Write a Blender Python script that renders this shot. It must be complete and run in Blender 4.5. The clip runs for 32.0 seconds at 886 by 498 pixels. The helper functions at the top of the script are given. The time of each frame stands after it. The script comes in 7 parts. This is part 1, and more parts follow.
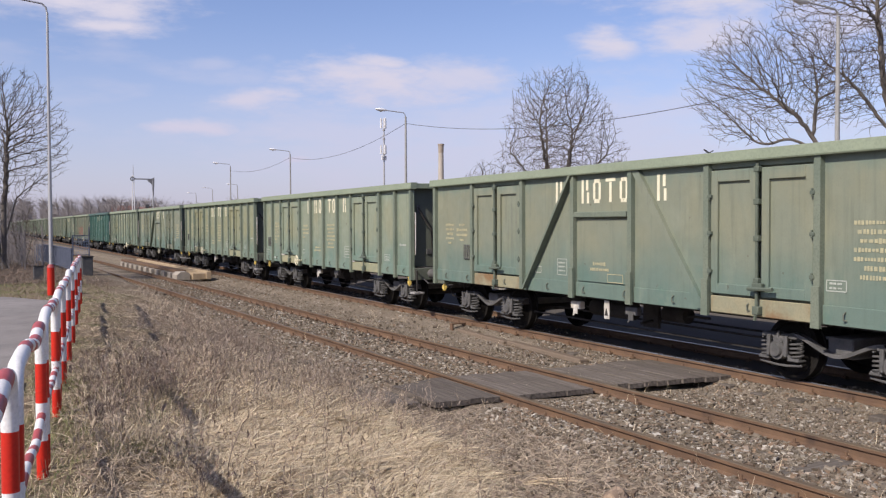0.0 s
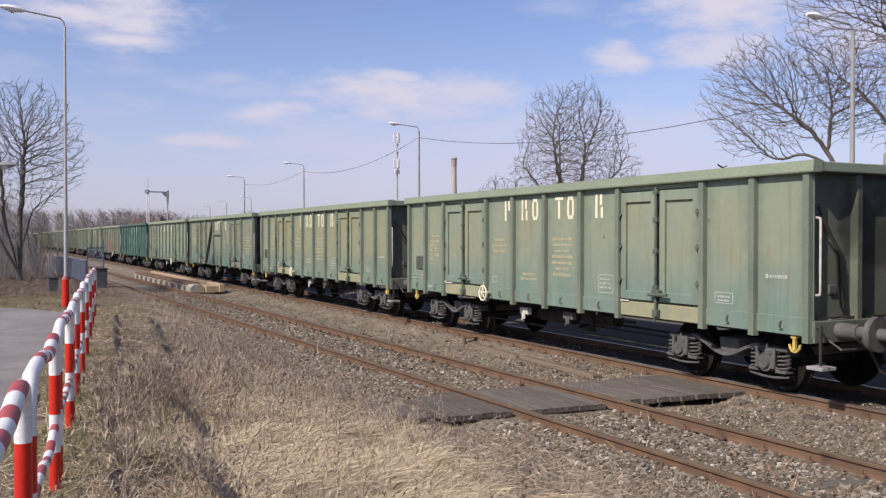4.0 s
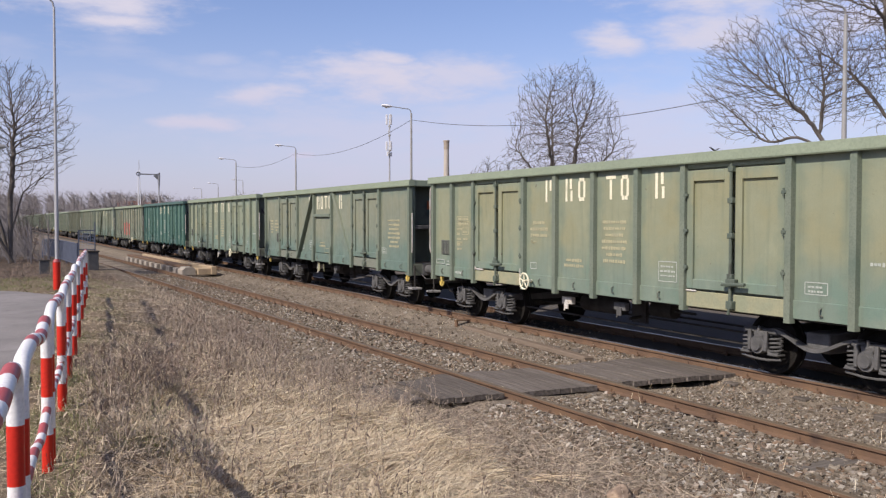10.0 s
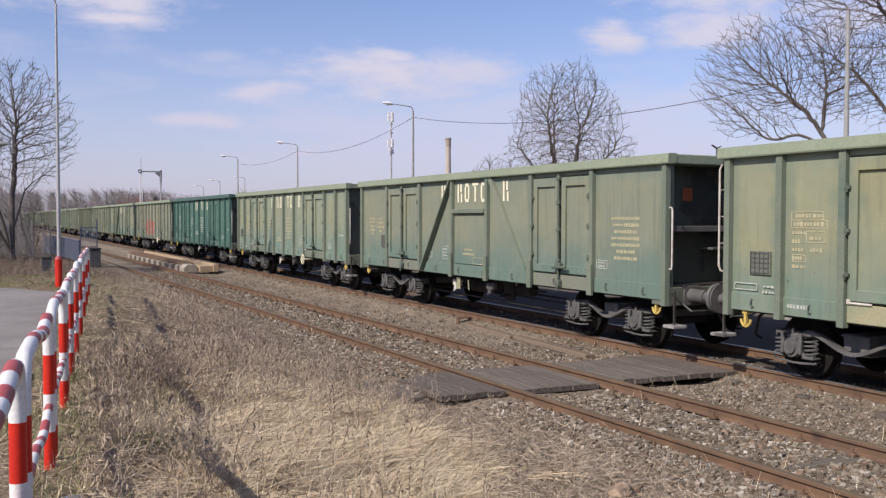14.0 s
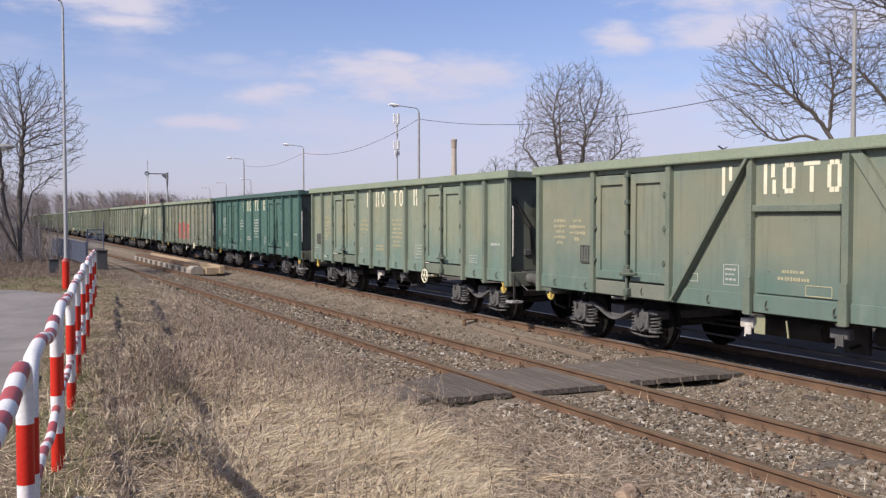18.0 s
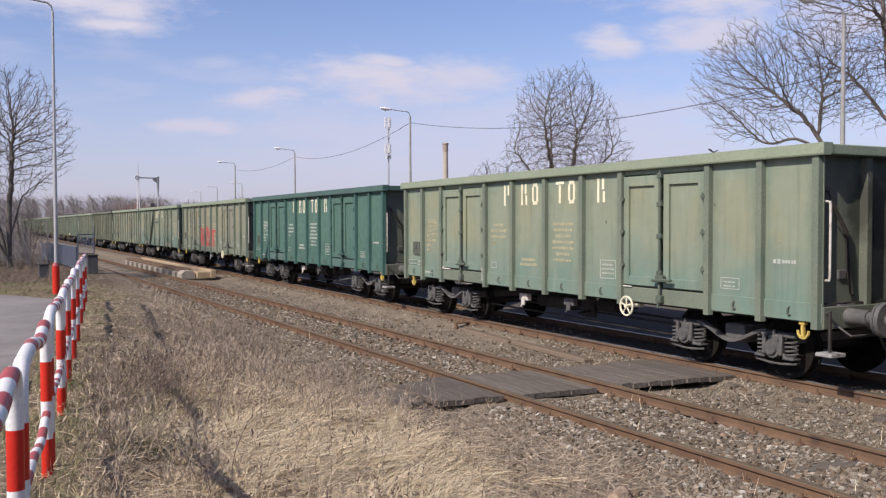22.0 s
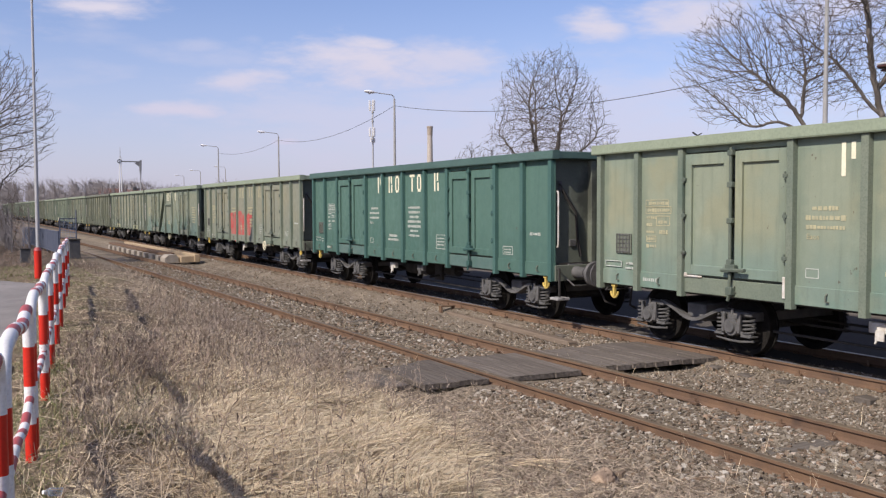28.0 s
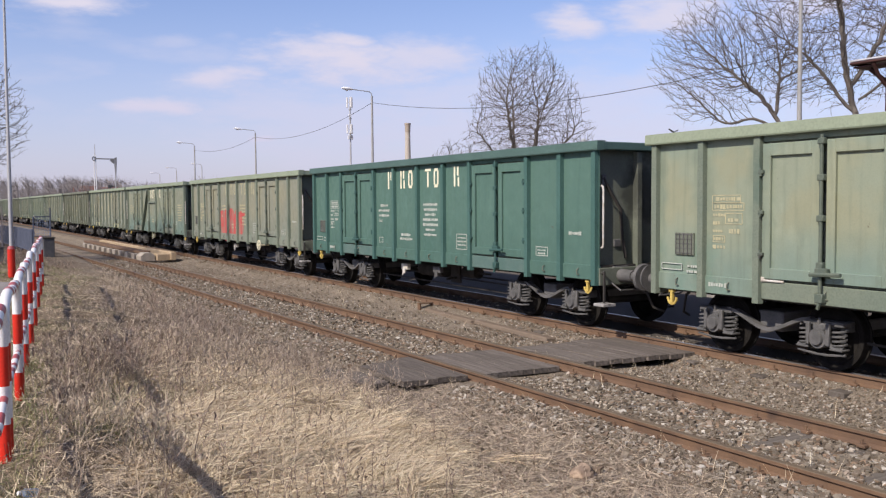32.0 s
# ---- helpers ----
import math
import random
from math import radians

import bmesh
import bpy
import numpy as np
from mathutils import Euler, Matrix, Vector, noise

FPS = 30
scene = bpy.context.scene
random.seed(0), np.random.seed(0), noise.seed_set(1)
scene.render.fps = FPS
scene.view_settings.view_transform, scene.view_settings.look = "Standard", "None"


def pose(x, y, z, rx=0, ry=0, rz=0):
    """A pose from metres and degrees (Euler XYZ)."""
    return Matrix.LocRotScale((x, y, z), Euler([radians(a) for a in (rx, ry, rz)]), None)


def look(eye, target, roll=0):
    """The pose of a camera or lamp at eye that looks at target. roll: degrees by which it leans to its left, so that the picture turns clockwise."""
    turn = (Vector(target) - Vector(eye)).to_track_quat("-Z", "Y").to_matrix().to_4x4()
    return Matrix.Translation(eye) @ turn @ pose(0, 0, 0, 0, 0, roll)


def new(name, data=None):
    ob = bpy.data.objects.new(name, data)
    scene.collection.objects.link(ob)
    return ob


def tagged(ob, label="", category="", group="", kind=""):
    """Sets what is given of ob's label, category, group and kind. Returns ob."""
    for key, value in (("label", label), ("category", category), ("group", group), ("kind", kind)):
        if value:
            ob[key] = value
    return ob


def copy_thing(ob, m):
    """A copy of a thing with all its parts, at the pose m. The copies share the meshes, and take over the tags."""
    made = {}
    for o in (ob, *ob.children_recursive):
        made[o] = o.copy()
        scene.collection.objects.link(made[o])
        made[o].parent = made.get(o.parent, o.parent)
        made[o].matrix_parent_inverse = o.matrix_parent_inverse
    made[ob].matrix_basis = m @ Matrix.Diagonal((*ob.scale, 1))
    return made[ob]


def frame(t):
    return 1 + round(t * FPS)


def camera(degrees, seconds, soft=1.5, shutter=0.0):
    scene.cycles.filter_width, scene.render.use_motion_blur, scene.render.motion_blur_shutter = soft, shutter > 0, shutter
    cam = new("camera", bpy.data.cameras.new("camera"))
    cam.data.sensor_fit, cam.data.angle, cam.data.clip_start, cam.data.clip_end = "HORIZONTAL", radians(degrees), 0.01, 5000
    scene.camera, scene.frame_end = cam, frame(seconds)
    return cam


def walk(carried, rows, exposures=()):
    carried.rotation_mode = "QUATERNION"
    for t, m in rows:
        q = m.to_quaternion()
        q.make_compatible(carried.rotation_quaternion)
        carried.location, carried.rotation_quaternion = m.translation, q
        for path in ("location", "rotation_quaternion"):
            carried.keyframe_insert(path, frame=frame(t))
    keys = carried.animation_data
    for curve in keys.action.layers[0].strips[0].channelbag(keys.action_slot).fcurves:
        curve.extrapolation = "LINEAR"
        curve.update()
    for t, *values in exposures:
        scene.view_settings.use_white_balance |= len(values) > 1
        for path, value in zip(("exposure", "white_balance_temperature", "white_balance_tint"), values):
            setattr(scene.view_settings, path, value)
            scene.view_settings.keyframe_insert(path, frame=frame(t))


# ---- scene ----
import collections

# Metres; the top of the rails is z = 0, the rails run along y, the camera stands at x = y = 0.
PATH = [(0, -28.71, -1.61, 0.20), (0.5, -28.69, -1.39, 0.20), (1, -28.58, -1.21, 0.15), (1.5, -28.23, -1.10, 0.15), (2, -27.98, -0.98, 0.12), (2.5, -27.98, -0.82, 0.08), (3, -28.07, -0.75, 0.06), (3.5, -27.98, -0.70, 0.02), (5.5, -27.73, -0.87, -0.20), (6, -27.68, -0.89, -0.21), (6.5, -27.81, -0.99, -0.18), (7, -27.95, -1.05, -0.13), (7.5, -28.15, -1.15, -0.14), (8, -28.40, -1.25, -0.15), (8.5, -28.47, -1.44, -0.15), (9, -28.46, -1.65, -0.11), (9.5, -28.43, -1.74, -0.08), (10, -28.38, -1.83, -0.08), (10.5, -28.34, -1.93, -0.10), (11, -28.28, -1.98, -0.10), (11.5, -28.27, -2.07, -0.08), (12, -28.22, -2.11, -0.08), (12.5, -28.19, -2.08, -0.12), (13, -28.20, -2.00, -0.14), (13.5, -28.23, -1.96, -0.14), (14, -28.27, -1.99, -0.12), (14.5, -28.29, -2.01, -0.13), (16.5, -28.07, -1.98, -0.04), (17, -27.97, -2.02, -0.04), (17.5, -27.94, -1.97, -0.04), (18, -27.89, -1.89, -0.02), (18.5, -27.93, -1.89, 0), (19, -27.94, -2.08, 0.03), (19.5, -27.84, -2.07, 0.06), (20, -27.75, -1.95, 0.06), (20.5, -27.59, -1.87, 0.09), (21, -27.77, -1.80, 0.11), (21.5, -28.15, -1.76, 0.11), (22, -28.43, -1.66, 0.12), (22.5, -28.42, -1.57, 0.08), (23, -28.16, -1.47, 0.01), (23.5, -28.11, -1.42, 0.00), (24, -28.23, -1.42, 0.04), (24.1, -28.60, -1.57, -0.06), (24.2, -28.90, -1.92, -0.28), (24.3, -29.42, -2.33, -0.55), (24.4, -30.65, -2.68, -0.78), (24.5, -32.24, -2.83, -0.88), (24.6, -34.05, -2.90, -0.88), (24.7, -35.75, -3.05, -0.89), (24.8, -37.15, -3.24, -0.90), (24.9, -38.20, -3.39, -0.90), (25, -38.66, -3.46, -0.91), (25.1, -38.75, -3.35, -0.88), (25.2, -38.50, -3.09, -0.83), (25.3, -37.90, -2.79, -0.76), (25.4, -37.10, -2.53, -0.71), (25.5, -36.23, -2.42, -0.69), (25.6, -35.05, -2.41, -0.64), (25.7, -33.85, -2.39, -0.52), (25.8, -33.05, -2.36, -0.38), (26, -31.99, -2.32, -0.21), (26.5, -30.14, -2.40, -0.13), (28.5, -29.41, -2.77, 0.22), (29, -29.74, -2.89, 0.20), (29.5, -30.03, -2.96, 0.20), (30, -30.36, -2.96, 0.26), (30.5, -30.55, -2.96, 0.29), (31, -30.72, -2.99, 0.35), (31.5, -30.78, -2.93, 0.36), (32, -30.83, -2.93, 0.36)]
EYE = 2.32
cam = camera(53.0, 32.0, 1.3)
walk(cam, [(t, pose(0, 0, EYE, 90 + p, r, yw)) for t, yw, p, r in PATH], [(0, 0.0, 6830, 13), (25, 0.0, 6830, 13), (30, 0.07, 6830, 13), (32, 0.09, 6830, 13)])

# ---- world and sun ----
SUN_EL, SUN_SIDE = radians(41), radians(-15)
to_sun = Vector((-math.cos(SUN_EL) * math.cos(SUN_SIDE), math.cos(SUN_EL) * math.sin(SUN_SIDE), math.sin(SUN_EL)))
world = bpy.data.worlds.new("world")
scene.world = world
world.use_nodes = True
wn, wl = world.node_tree.nodes, world.node_tree.links
sky = wn.new("ShaderNodeTexSky")
sky.sky_type, sky.sun_disc = "NISHITA", False
sky.sun_elevation, sky.sun_rotation = SUN_EL, math.atan2(to_sun.x, to_sun.y)
sky.air_density, sky.dust_density, sky.ozone_density = 1.0, 0.8, 1.6
SKY_STRENGTH = 0.12


def clouds():
    """Soft fair-weather clouds over the blue, mixed into the sky by its direction."""
    co = wn.new("ShaderNodeTexCoord")
    stretch = wn.new("ShaderNodeVectorMath")
    stretch.operation = "MULTIPLY"
    stretch.inputs[1].default_value = (2.6, 2.6, 9.0)
    wl.new(co.outputs["Generated"], stretch.inputs[0])
    big = wn.new("ShaderNodeTexNoise")
    big.inputs["Scale"].default_value, big.inputs["Detail"].default_value, big.inputs["Roughness"].default_value = 1.55, 7, 0.52
    wl.new(stretch.outputs[0], big.inputs["Vector"])
    ramp = wn.new("ShaderNodeValToRGB")
    ramp.color_ramp.elements[0].position, ramp.color_ramp.elements[1].position = 0.52, 0.86
    wl.new(big.outputs["Fac"], ramp.inputs[0])
    mass = ramp.outputs["Color"]
    for az, el, wide, high, amount in CLOUDS:
        a, e = radians(az), radians(el)
        sub = wn.new("ShaderNodeVectorMath")
        sub.operation = "SUBTRACT"
        sub.inputs[1].default_value = (math.sin(a) * math.cos(e), math.cos(a) * math.cos(e), math.sin(e))
        wl.new(co.outputs["Generated"], sub.inputs[0])
        turn = wn.new("ShaderNodeVectorRotate")
        turn.rotation_type = "Z_AXIS"
        turn.inputs["Angle"].default_value = a
        wl.new(sub.outputs[0], turn.inputs["Vector"])
        sc = wn.new("ShaderNodeVectorMath")
        sc.operation = "MULTIPLY"
        sc.inputs[1].default_value = (1 / radians(wide), 0.6, 1 / radians(high))
        wl.new(turn.outputs[0], sc.inputs[0])
        wob = wn.new("ShaderNodeVectorMath")
        wob.operation = "MULTIPLY_ADD"
        wob.inputs[1].default_value = (2.0, 2.0, 2.0)
        wl.new(fine.outputs["Color"], wob.inputs[0])
        wl.new(sc.outputs[0], wob.inputs[2])
        off = wn.new("ShaderNodeVectorMath")
        off.operation = "SUBTRACT"
        off.inputs[1].default_value = (1.0, 1.0, 1.0)
        wl.new(wob.outputs[0], off.inputs[0])
        ln = wn.new("ShaderNodeVectorMath")
        ln.operation = "LENGTH"
        wl.new(off.outputs[0], ln.inputs[0])
        fade = wn.new("ShaderNodeMapRange")
        fade.interpolation_type = "SMOOTHSTEP"
        fade.inputs["From Min"].default_value, fade.inputs["From Max"].default_value = 1.0, 0.1
        fade.inputs["To Max"].default_value = amount
        wl.new(ln.outputs["Value"], fade.inputs["Value"])
        mx = wn.new("ShaderNodeMath")
        mx.operation = "MAXIMUM"
        wl.new(mass, mx.inputs[0])
        wl.new(fade.outputs[0], mx.inputs[1])
        mass = mx.outputs[0]
    return mass


# azimuth from the rails, elevation, half width, half height (degrees), density
CLOUDS = [(7.0, 13.4, 6.5, 2.8, 1.0), (8.0, 11.7, 4.6, 0.9, 1.0), (25.0, 8.8, 8.6, 2.2, 1.0), (24.6, 10.2, 3.2, 0.7, 1.0), (29.5, 9.4, 4.6, 1.8, 0.8), (17.2, 7.9, 3.2, 1.2, 0.9), (13.4, 6.0, 4.0, 0.9, 0.95), (22, 5.4, 13, 2.6, 0.5), (36, 5.0, 28, 5.2, 0.5), (39.4, 11.1, 3.0, 1.3, 0.95), (45.5, 14.2, 7.0, 2.8, 1.0), (45.2, 11.4, 4.8, 2.0, 0.9), (53, 12.0, 8.0, 3.0, 0.8), (19.3, 4.2, 1.5, 0.45, 0.9), (34, 7.2, 9, 1.6, 0.45), (14, 9.8, 2.2, 0.6, 0.35)]
fine_co = wn.new("ShaderNodeTexCoord")
fine = wn.new("ShaderNodeTexNoise")
fine.inputs["Scale"].default_value, fine.inputs["Detail"].default_value, fine.inputs["Roughness"].default_value = 14, 6, 0.6
fine_stretch = wn.new("ShaderNodeVectorMath")
fine_stretch.operation = "MULTIPLY"
fine_stretch.inputs[1].default_value = (0.8, 0.8, 2.6)
wl.new(fine_co.outputs["Generated"], fine_stretch.inputs[0])
wl.new(fine_stretch.outputs[0], fine.inputs["Vector"])
mix = wn.new("ShaderNodeMix")
mix.data_type = "RGBA"
mass_out = clouds()
wl.new(mass_out, mix.inputs["Factor"])
tint = wn.new("ShaderNodeMix")
tint.data_type, tint.blend_type = "RGBA", "MULTIPLY"
tint.inputs["Factor"].default_value = 1.0
wl.new(sky.outputs[0], tint.inputs["A"])
tint.inputs["B"].default_value = (0.985, 0.99, 1.25, 1)
wl.new(tint.outputs["Result"], mix.inputs["A"])
mix.inputs["B"].default_value = (5.7, 5.7, 6.9, 1)
# a pale lavender haze low over the land
sep = wn.new("ShaderNodeSeparateXYZ")
wl.new(fine_co.outputs["Generated"], sep.inputs[0])
low = wn.new("ShaderNodeMapRange")
low.interpolation_type = "SMOOTHSTEP"
low.inputs["From Min"].default_value, low.inputs["From Max"].default_value = 0.24, -0.02
low.inputs["To Max"].default_value = 0.62
wl.new(sep.outputs["Z"], low.inputs["Value"])
haze = wn.new("ShaderNodeMix")
haze.data_type = "RGBA"
wl.new(low.outputs[0], haze.inputs["Factor"])
wl.new(mix.outputs["Result"], haze.inputs["A"])
haze.inputs["B"].default_value = (4.35, 4.4, 6.35, 1)
wl.new(haze.outputs["Result"], wn["Background"].inputs["Color"])
wn["Background"].inputs["Strength"].default_value = SKY_STRENGTH

sun = new("sun", bpy.data.lights.new("sun", "SUN"))
sun.data.energy, sun.data.angle, sun.data.color = 5.0, radians(0.53), (1.0, 0.95, 0.88)
sun.matrix_world = look((0, 0, 60), Vector((0, 0, 60)) - to_sun)

# ---- materials ----


class Nodes:
    """A short way to write a material's node tree."""

    def __init__(self, name, rough=0.8, metal=0.0, spec=0.3):
        self.mat = bpy.data.materials.new(name)
        self.mat.use_nodes = True
        self.n, self.l = self.mat.node_tree.nodes, self.mat.node_tree.links
        self.bsdf = self.n["Principled BSDF"]
        self.bsdf.inputs["Roughness"].default_value = rough
        self.bsdf.inputs["Metallic"].default_value = metal
        self.bsdf.inputs["Specular IOR Level"].default_value = spec
        self.co = self.n.new("ShaderNodeTexCoord")
        self.geo = self.n.new("ShaderNodeNewGeometry")

    def put(self, value, socket):
        if isinstance(value, (int, float)):
            socket.default_value = value
        elif isinstance(value, tuple):
            socket.default_value = (*value, 1) if len(value) == 3 and socket.type == "RGBA" else value
        else:
            self.l.new(value, socket)

    def noise(self, scale, detail=4, rough=0.55, stretch=None, world=False, seed=0.0):
        where = self.geo.outputs["Position"] if world else self.co.outputs["Object"]
        if stretch or seed:
            m = self.n.new("ShaderNodeMapping")
            m.inputs["Scale"].default_value = stretch or (1, 1, 1)
            m.inputs["Location"].default_value = (seed, seed * 0.7, seed * 0.3)
            self.l.new(where, m.inputs["Vector"])
            where = m.outputs[0]
        t = self.n.new("ShaderNodeTexNoise")
        t.inputs["Scale"].default_value, t.inputs["Detail"].default_value, t.inputs["Roughness"].default_value = scale, detail, rough
        self.l.new(where, t.inputs["Vector"])
        return t.outputs["Fac"]

    def step(self, value, a, b, lo=0.0, hi=1.0):
        m = self.n.new("ShaderNodeMapRange")
        m.interpolation_type = "SMOOTHSTEP"
        for key, v in (("From Min", a), ("From Max", b), ("To Min", lo), ("To Max", hi)):
            m.inputs[key].default_value = v
        self.l.new(value, m.inputs["Value"])
        return m.outputs[0]

    def mix(self, fac, a, b, mode="MIX"):
        m = self.n.new("ShaderNodeMix")
        m.data_type, m.blend_type = "RGBA", mode
        for v, key in ((fac, "Factor"), (a, "A"), (b, "B")):
            self.put(v, m.inputs[key])
        return m.outputs["Result"]

    def math(self, op, a, b):
        m = self.n.new("ShaderNodeMath")
        m.operation = op
        self.put(a, m.inputs[0])
        self.put(b, m.inputs[1])
        return m.outputs[0]

    def axis(self, i, world=False):
        s = self.n.new("ShaderNodeSeparateXYZ")
        self.l.new(self.geo.outputs["Position"] if world else self.co.outputs["Object"], s.inputs[0])
        return s.outputs[i]

    def random_object(self):
        return self.n.new("ShaderNodeObjectInfo").outputs["Random"]

    def done(self, colour, bump=None, strength=0.3, depth=0.02, rough=None):
        self.put(colour, self.bsdf.inputs["Base Color"])
        if rough is not None:
            self.put(rough, self.bsdf.inputs["Roughness"])
        if bump is not None:
            b = self.n.new("ShaderNodeBump")
            b.inputs["Strength"].default_value, b.inputs["Distance"].default_value = strength, depth
            self.l.new(bump, b.inputs["Height"])
            self.l.new(b.outputs[0], self.bsdf.inputs["Normal"])
        return self.mat


def speckled(name, a, b, scale=8, fine=60, rough=0.8, metal=0.0, bump=0.2, depth=0.01, dark=None, dark_at=(0.6, 0.75), spec=0.3):
    """Two tones at two scales, with darker stains and a fine relief."""
    k = Nodes(name, rough, metal, spec)
    c = k.mix(k.step(k.noise(scale), 0.3, 0.7), a, b)
    c = k.mix(k.step(k.noise(fine, 3), 0.35, 0.75, 0, 0.45), c, tuple(0.6 * v for v in a))
    if dark:
        c = k.mix(k.step(k.noise(scale * 0.45, 5, seed=3.1), *dark_at), c, dark)
    return k.done(c, k.noise(fine, 4), bump, depth)


def wagon_paint(name, upper, lower, stain, patch=0.0, patch_colour=(0.30, 0.25, 0.12), seed=0.0, ribs=()):
    """Old paint on steel: the upper coat faded, the lower one renewed, with streaks, dust and dents."""
    k = Nodes(name, 0.62, 0.0, 0.35)
    z = k.axis(2)
    edge = k.math("ADD", z, k.math("MULTIPLY", k.math("SUBTRACT", k.noise(1.1, 4, seed=seed), 0.5), 1.5))
    c = k.mix(k.step(edge, 1.15, 2.25), lower, upper)
    if patch:
        c = k.mix(k.math("MULTIPLY", k.step(k.noise(0.9, 3, seed=seed + 5.0), 0.42, 0.62, 0, patch), k.step(z, 1.3, 2.2)), c, patch_colour)
    if ribs:
        near = None
        for at in ribs:
            gap = k.math("ABSOLUTE", k.math("SUBTRACT", k.axis(1), at), 0.0)
            near = gap if near is None else k.math("MINIMUM", near, gap)
        near = k.math("ADD", near, k.math("MULTIPLY", k.math("SUBTRACT", k.noise(2.6, 5, seed=seed + 4.0), 0.5), 0.5))
        c = k.mix(k.step(near, 0.30, 0.05, 0, 0.7), c, (0.150, 0.190, 0.142))
    fresh = k.math("MULTIPLY", k.step(k.noise(1.5, 5, 0.6, seed=seed + 6.0), 0.52, 0.62), k.step(z, 2.0, 1.35, 0, 0.3))
    c = k.mix(fresh, c, tuple(v * f for v, f in zip(lower, (0.62, 0.93, 0.92))))
    rim = k.math("ADD", z, k.math("MULTIPLY", k.math("SUBTRACT", k.noise(3.0, 4, seed=seed + 8.0), 0.5), 0.5))
    c = k.mix(k.step(rim, 2.9, 3.2, 0, 0.6), c, tuple(1.1 * v for v in lower))
    streak = k.noise(1.0, 5, 0.6, (9.0, 9.0, 0.55), seed=seed + 1.3)
    c = k.mix(k.step(streak, 0.48, 0.78, 0, 0.42), c, stain)
    pale = k.noise(2.3, 5, 0.65, (1, 1, 0.4), seed=seed + 2.9)
    c = k.mix(k.step(pale, 0.52, 0.8, 0, 0.30), c, tuple(min(1, 1.45 * v + 0.02) for v in upper))
    rust = k.noise(6.5, 6, 0.62, seed=seed + 7.7)
    c = k.mix(k.step(rust, 0.685, 0.73, 0, 0.75), c, (0.075, 0.045, 0.03))
    c = k.mix(k.step(k.noise(70, 2), 0.4, 0.8, 0, 0.16), c, (0.05, 0.06, 0.05))
    dents = k.math("ADD", k.math("MULTIPLY", k.noise(1.7, 2, seed=seed), 1.0), k.math("MULTIPLY", k.noise(45, 3), 0.03))
    return k.done(c, dents, 0.5, 0.05, k.step(k.noise(5, 3), 0.3, 0.7, 0.5, 0.75))


def plank_wood(name, a, b, along=1, scale=1.0):
    k = Nodes(name, 0.9, 0.0, 0.1)
    st = [14.0 * scale] * 3
    st[along] = 0.9 * scale
    grain = k.noise(1.6, 6, 0.65, tuple(st))
    c = k.mix(k.step(grain, 0.3, 0.7), a, b)
    c = k.mix(k.math("MULTIPLY", k.random_object(), 0.45), c, tuple(0.55 * v for v in a))
    c = k.mix(k.step(k.noise(2.2, 4), 0.55, 0.8, 0, 0.5), c, tuple(0.5 * v for v in a))
    return k.done(c, grain, 0.5, 0.012)


def island_tones(name, tones, rough=0.85, bump=0.0):
    """Loose pieces, each with its own tone."""
    k = Nodes(name, rough, 0.0, 0.12)
    r = k.n.new("ShaderNodeValToRGB")
    r.color_ramp.interpolation = "LINEAR"
    while len(r.color_ramp.elements) < len(tones):
        r.color_ramp.elements.new(0.5)
    for i, tone in enumerate(tones):
        r.color_ramp.elements[i].position = i / (len(tones) - 1)
        r.color_ramp.elements[i].color = (*tone, 1)
    k.l.new(k.geo.outputs["Random Per Island"], r.inputs[0])
    c = k.mix(k.step(k.noise(35, 3), 0.35, 0.75, 0, 0.35), r.outputs["Color"], tuple(0.5 * v for v in tones[0]))
    return k.done(c, k.noise(60, 3) if bump else None, bump, 0.01)


RIBBED = [-6.36, -5.4, -4.38, -2.32, -1.2, 0.0, 1.2, 2.32, 4.38, 5.4, 6.36]
OLIVE = wagon_paint("faded_green_paint", (0.228, 0.258, 0.184), (0.165, 0.222, 0.178), (0.10, 0.125, 0.09), 0.25, seed=1, ribs=RIBBED)
YELLOWED = wagon_paint("yellowed_green_paint", (0.240, 0.250, 0.160), (0.165, 0.212, 0.165), (0.105, 0.125, 0.085), 0.6, (0.252, 0.238, 0.130), seed=2, ribs=RIBBED)
SAGE = wagon_paint("sage_green_paint", (0.196, 0.213, 0.155), (0.125, 0.178, 0.146), (0.08, 0.103, 0.08), 0.14, seed=3)
GREYGREEN = wagon_paint("grey_green_paint", (0.215, 0.220, 0.165), (0.185, 0.200, 0.155), (0.10, 0.11, 0.085), 0.2, seed=4)
TEAL = wagon_paint("teal_paint", (0.075, 0.146, 0.115), (0.063, 0.127, 0.101), (0.047, 0.102, 0.080), seed=5)
SOOTY = wagon_paint("sooty_green_paint", (0.145, 0.155, 0.110), (0.110, 0.125, 0.090), (0.05, 0.05, 0.04), seed=6)
RIB_GREEN = speckled("renewed_green_paint", (0.140, 0.172, 0.130), (0.178, 0.202, 0.150), 1.5, 40, 0.6, dark=(0.09, 0.13, 0.10))
RIB_TEAL = speckled("teal_rib_paint", (0.048, 0.112, 0.096), (0.060, 0.130, 0.110), 1.5, 40, 0.6, dark=(0.035, 0.082, 0.069))
RIB_SOOT = speckled("sooty_rib_paint", (0.12, 0.13, 0.095), (0.16, 0.17, 0.12), 1.5, 40, 0.6)
LIP_GREEN = speckled("pale_green_paint", (0.250, 0.292, 0.205), (0.222, 0.262, 0.184), 1.2, 30, 0.6, dark=(0.235, 0.275, 0.19))
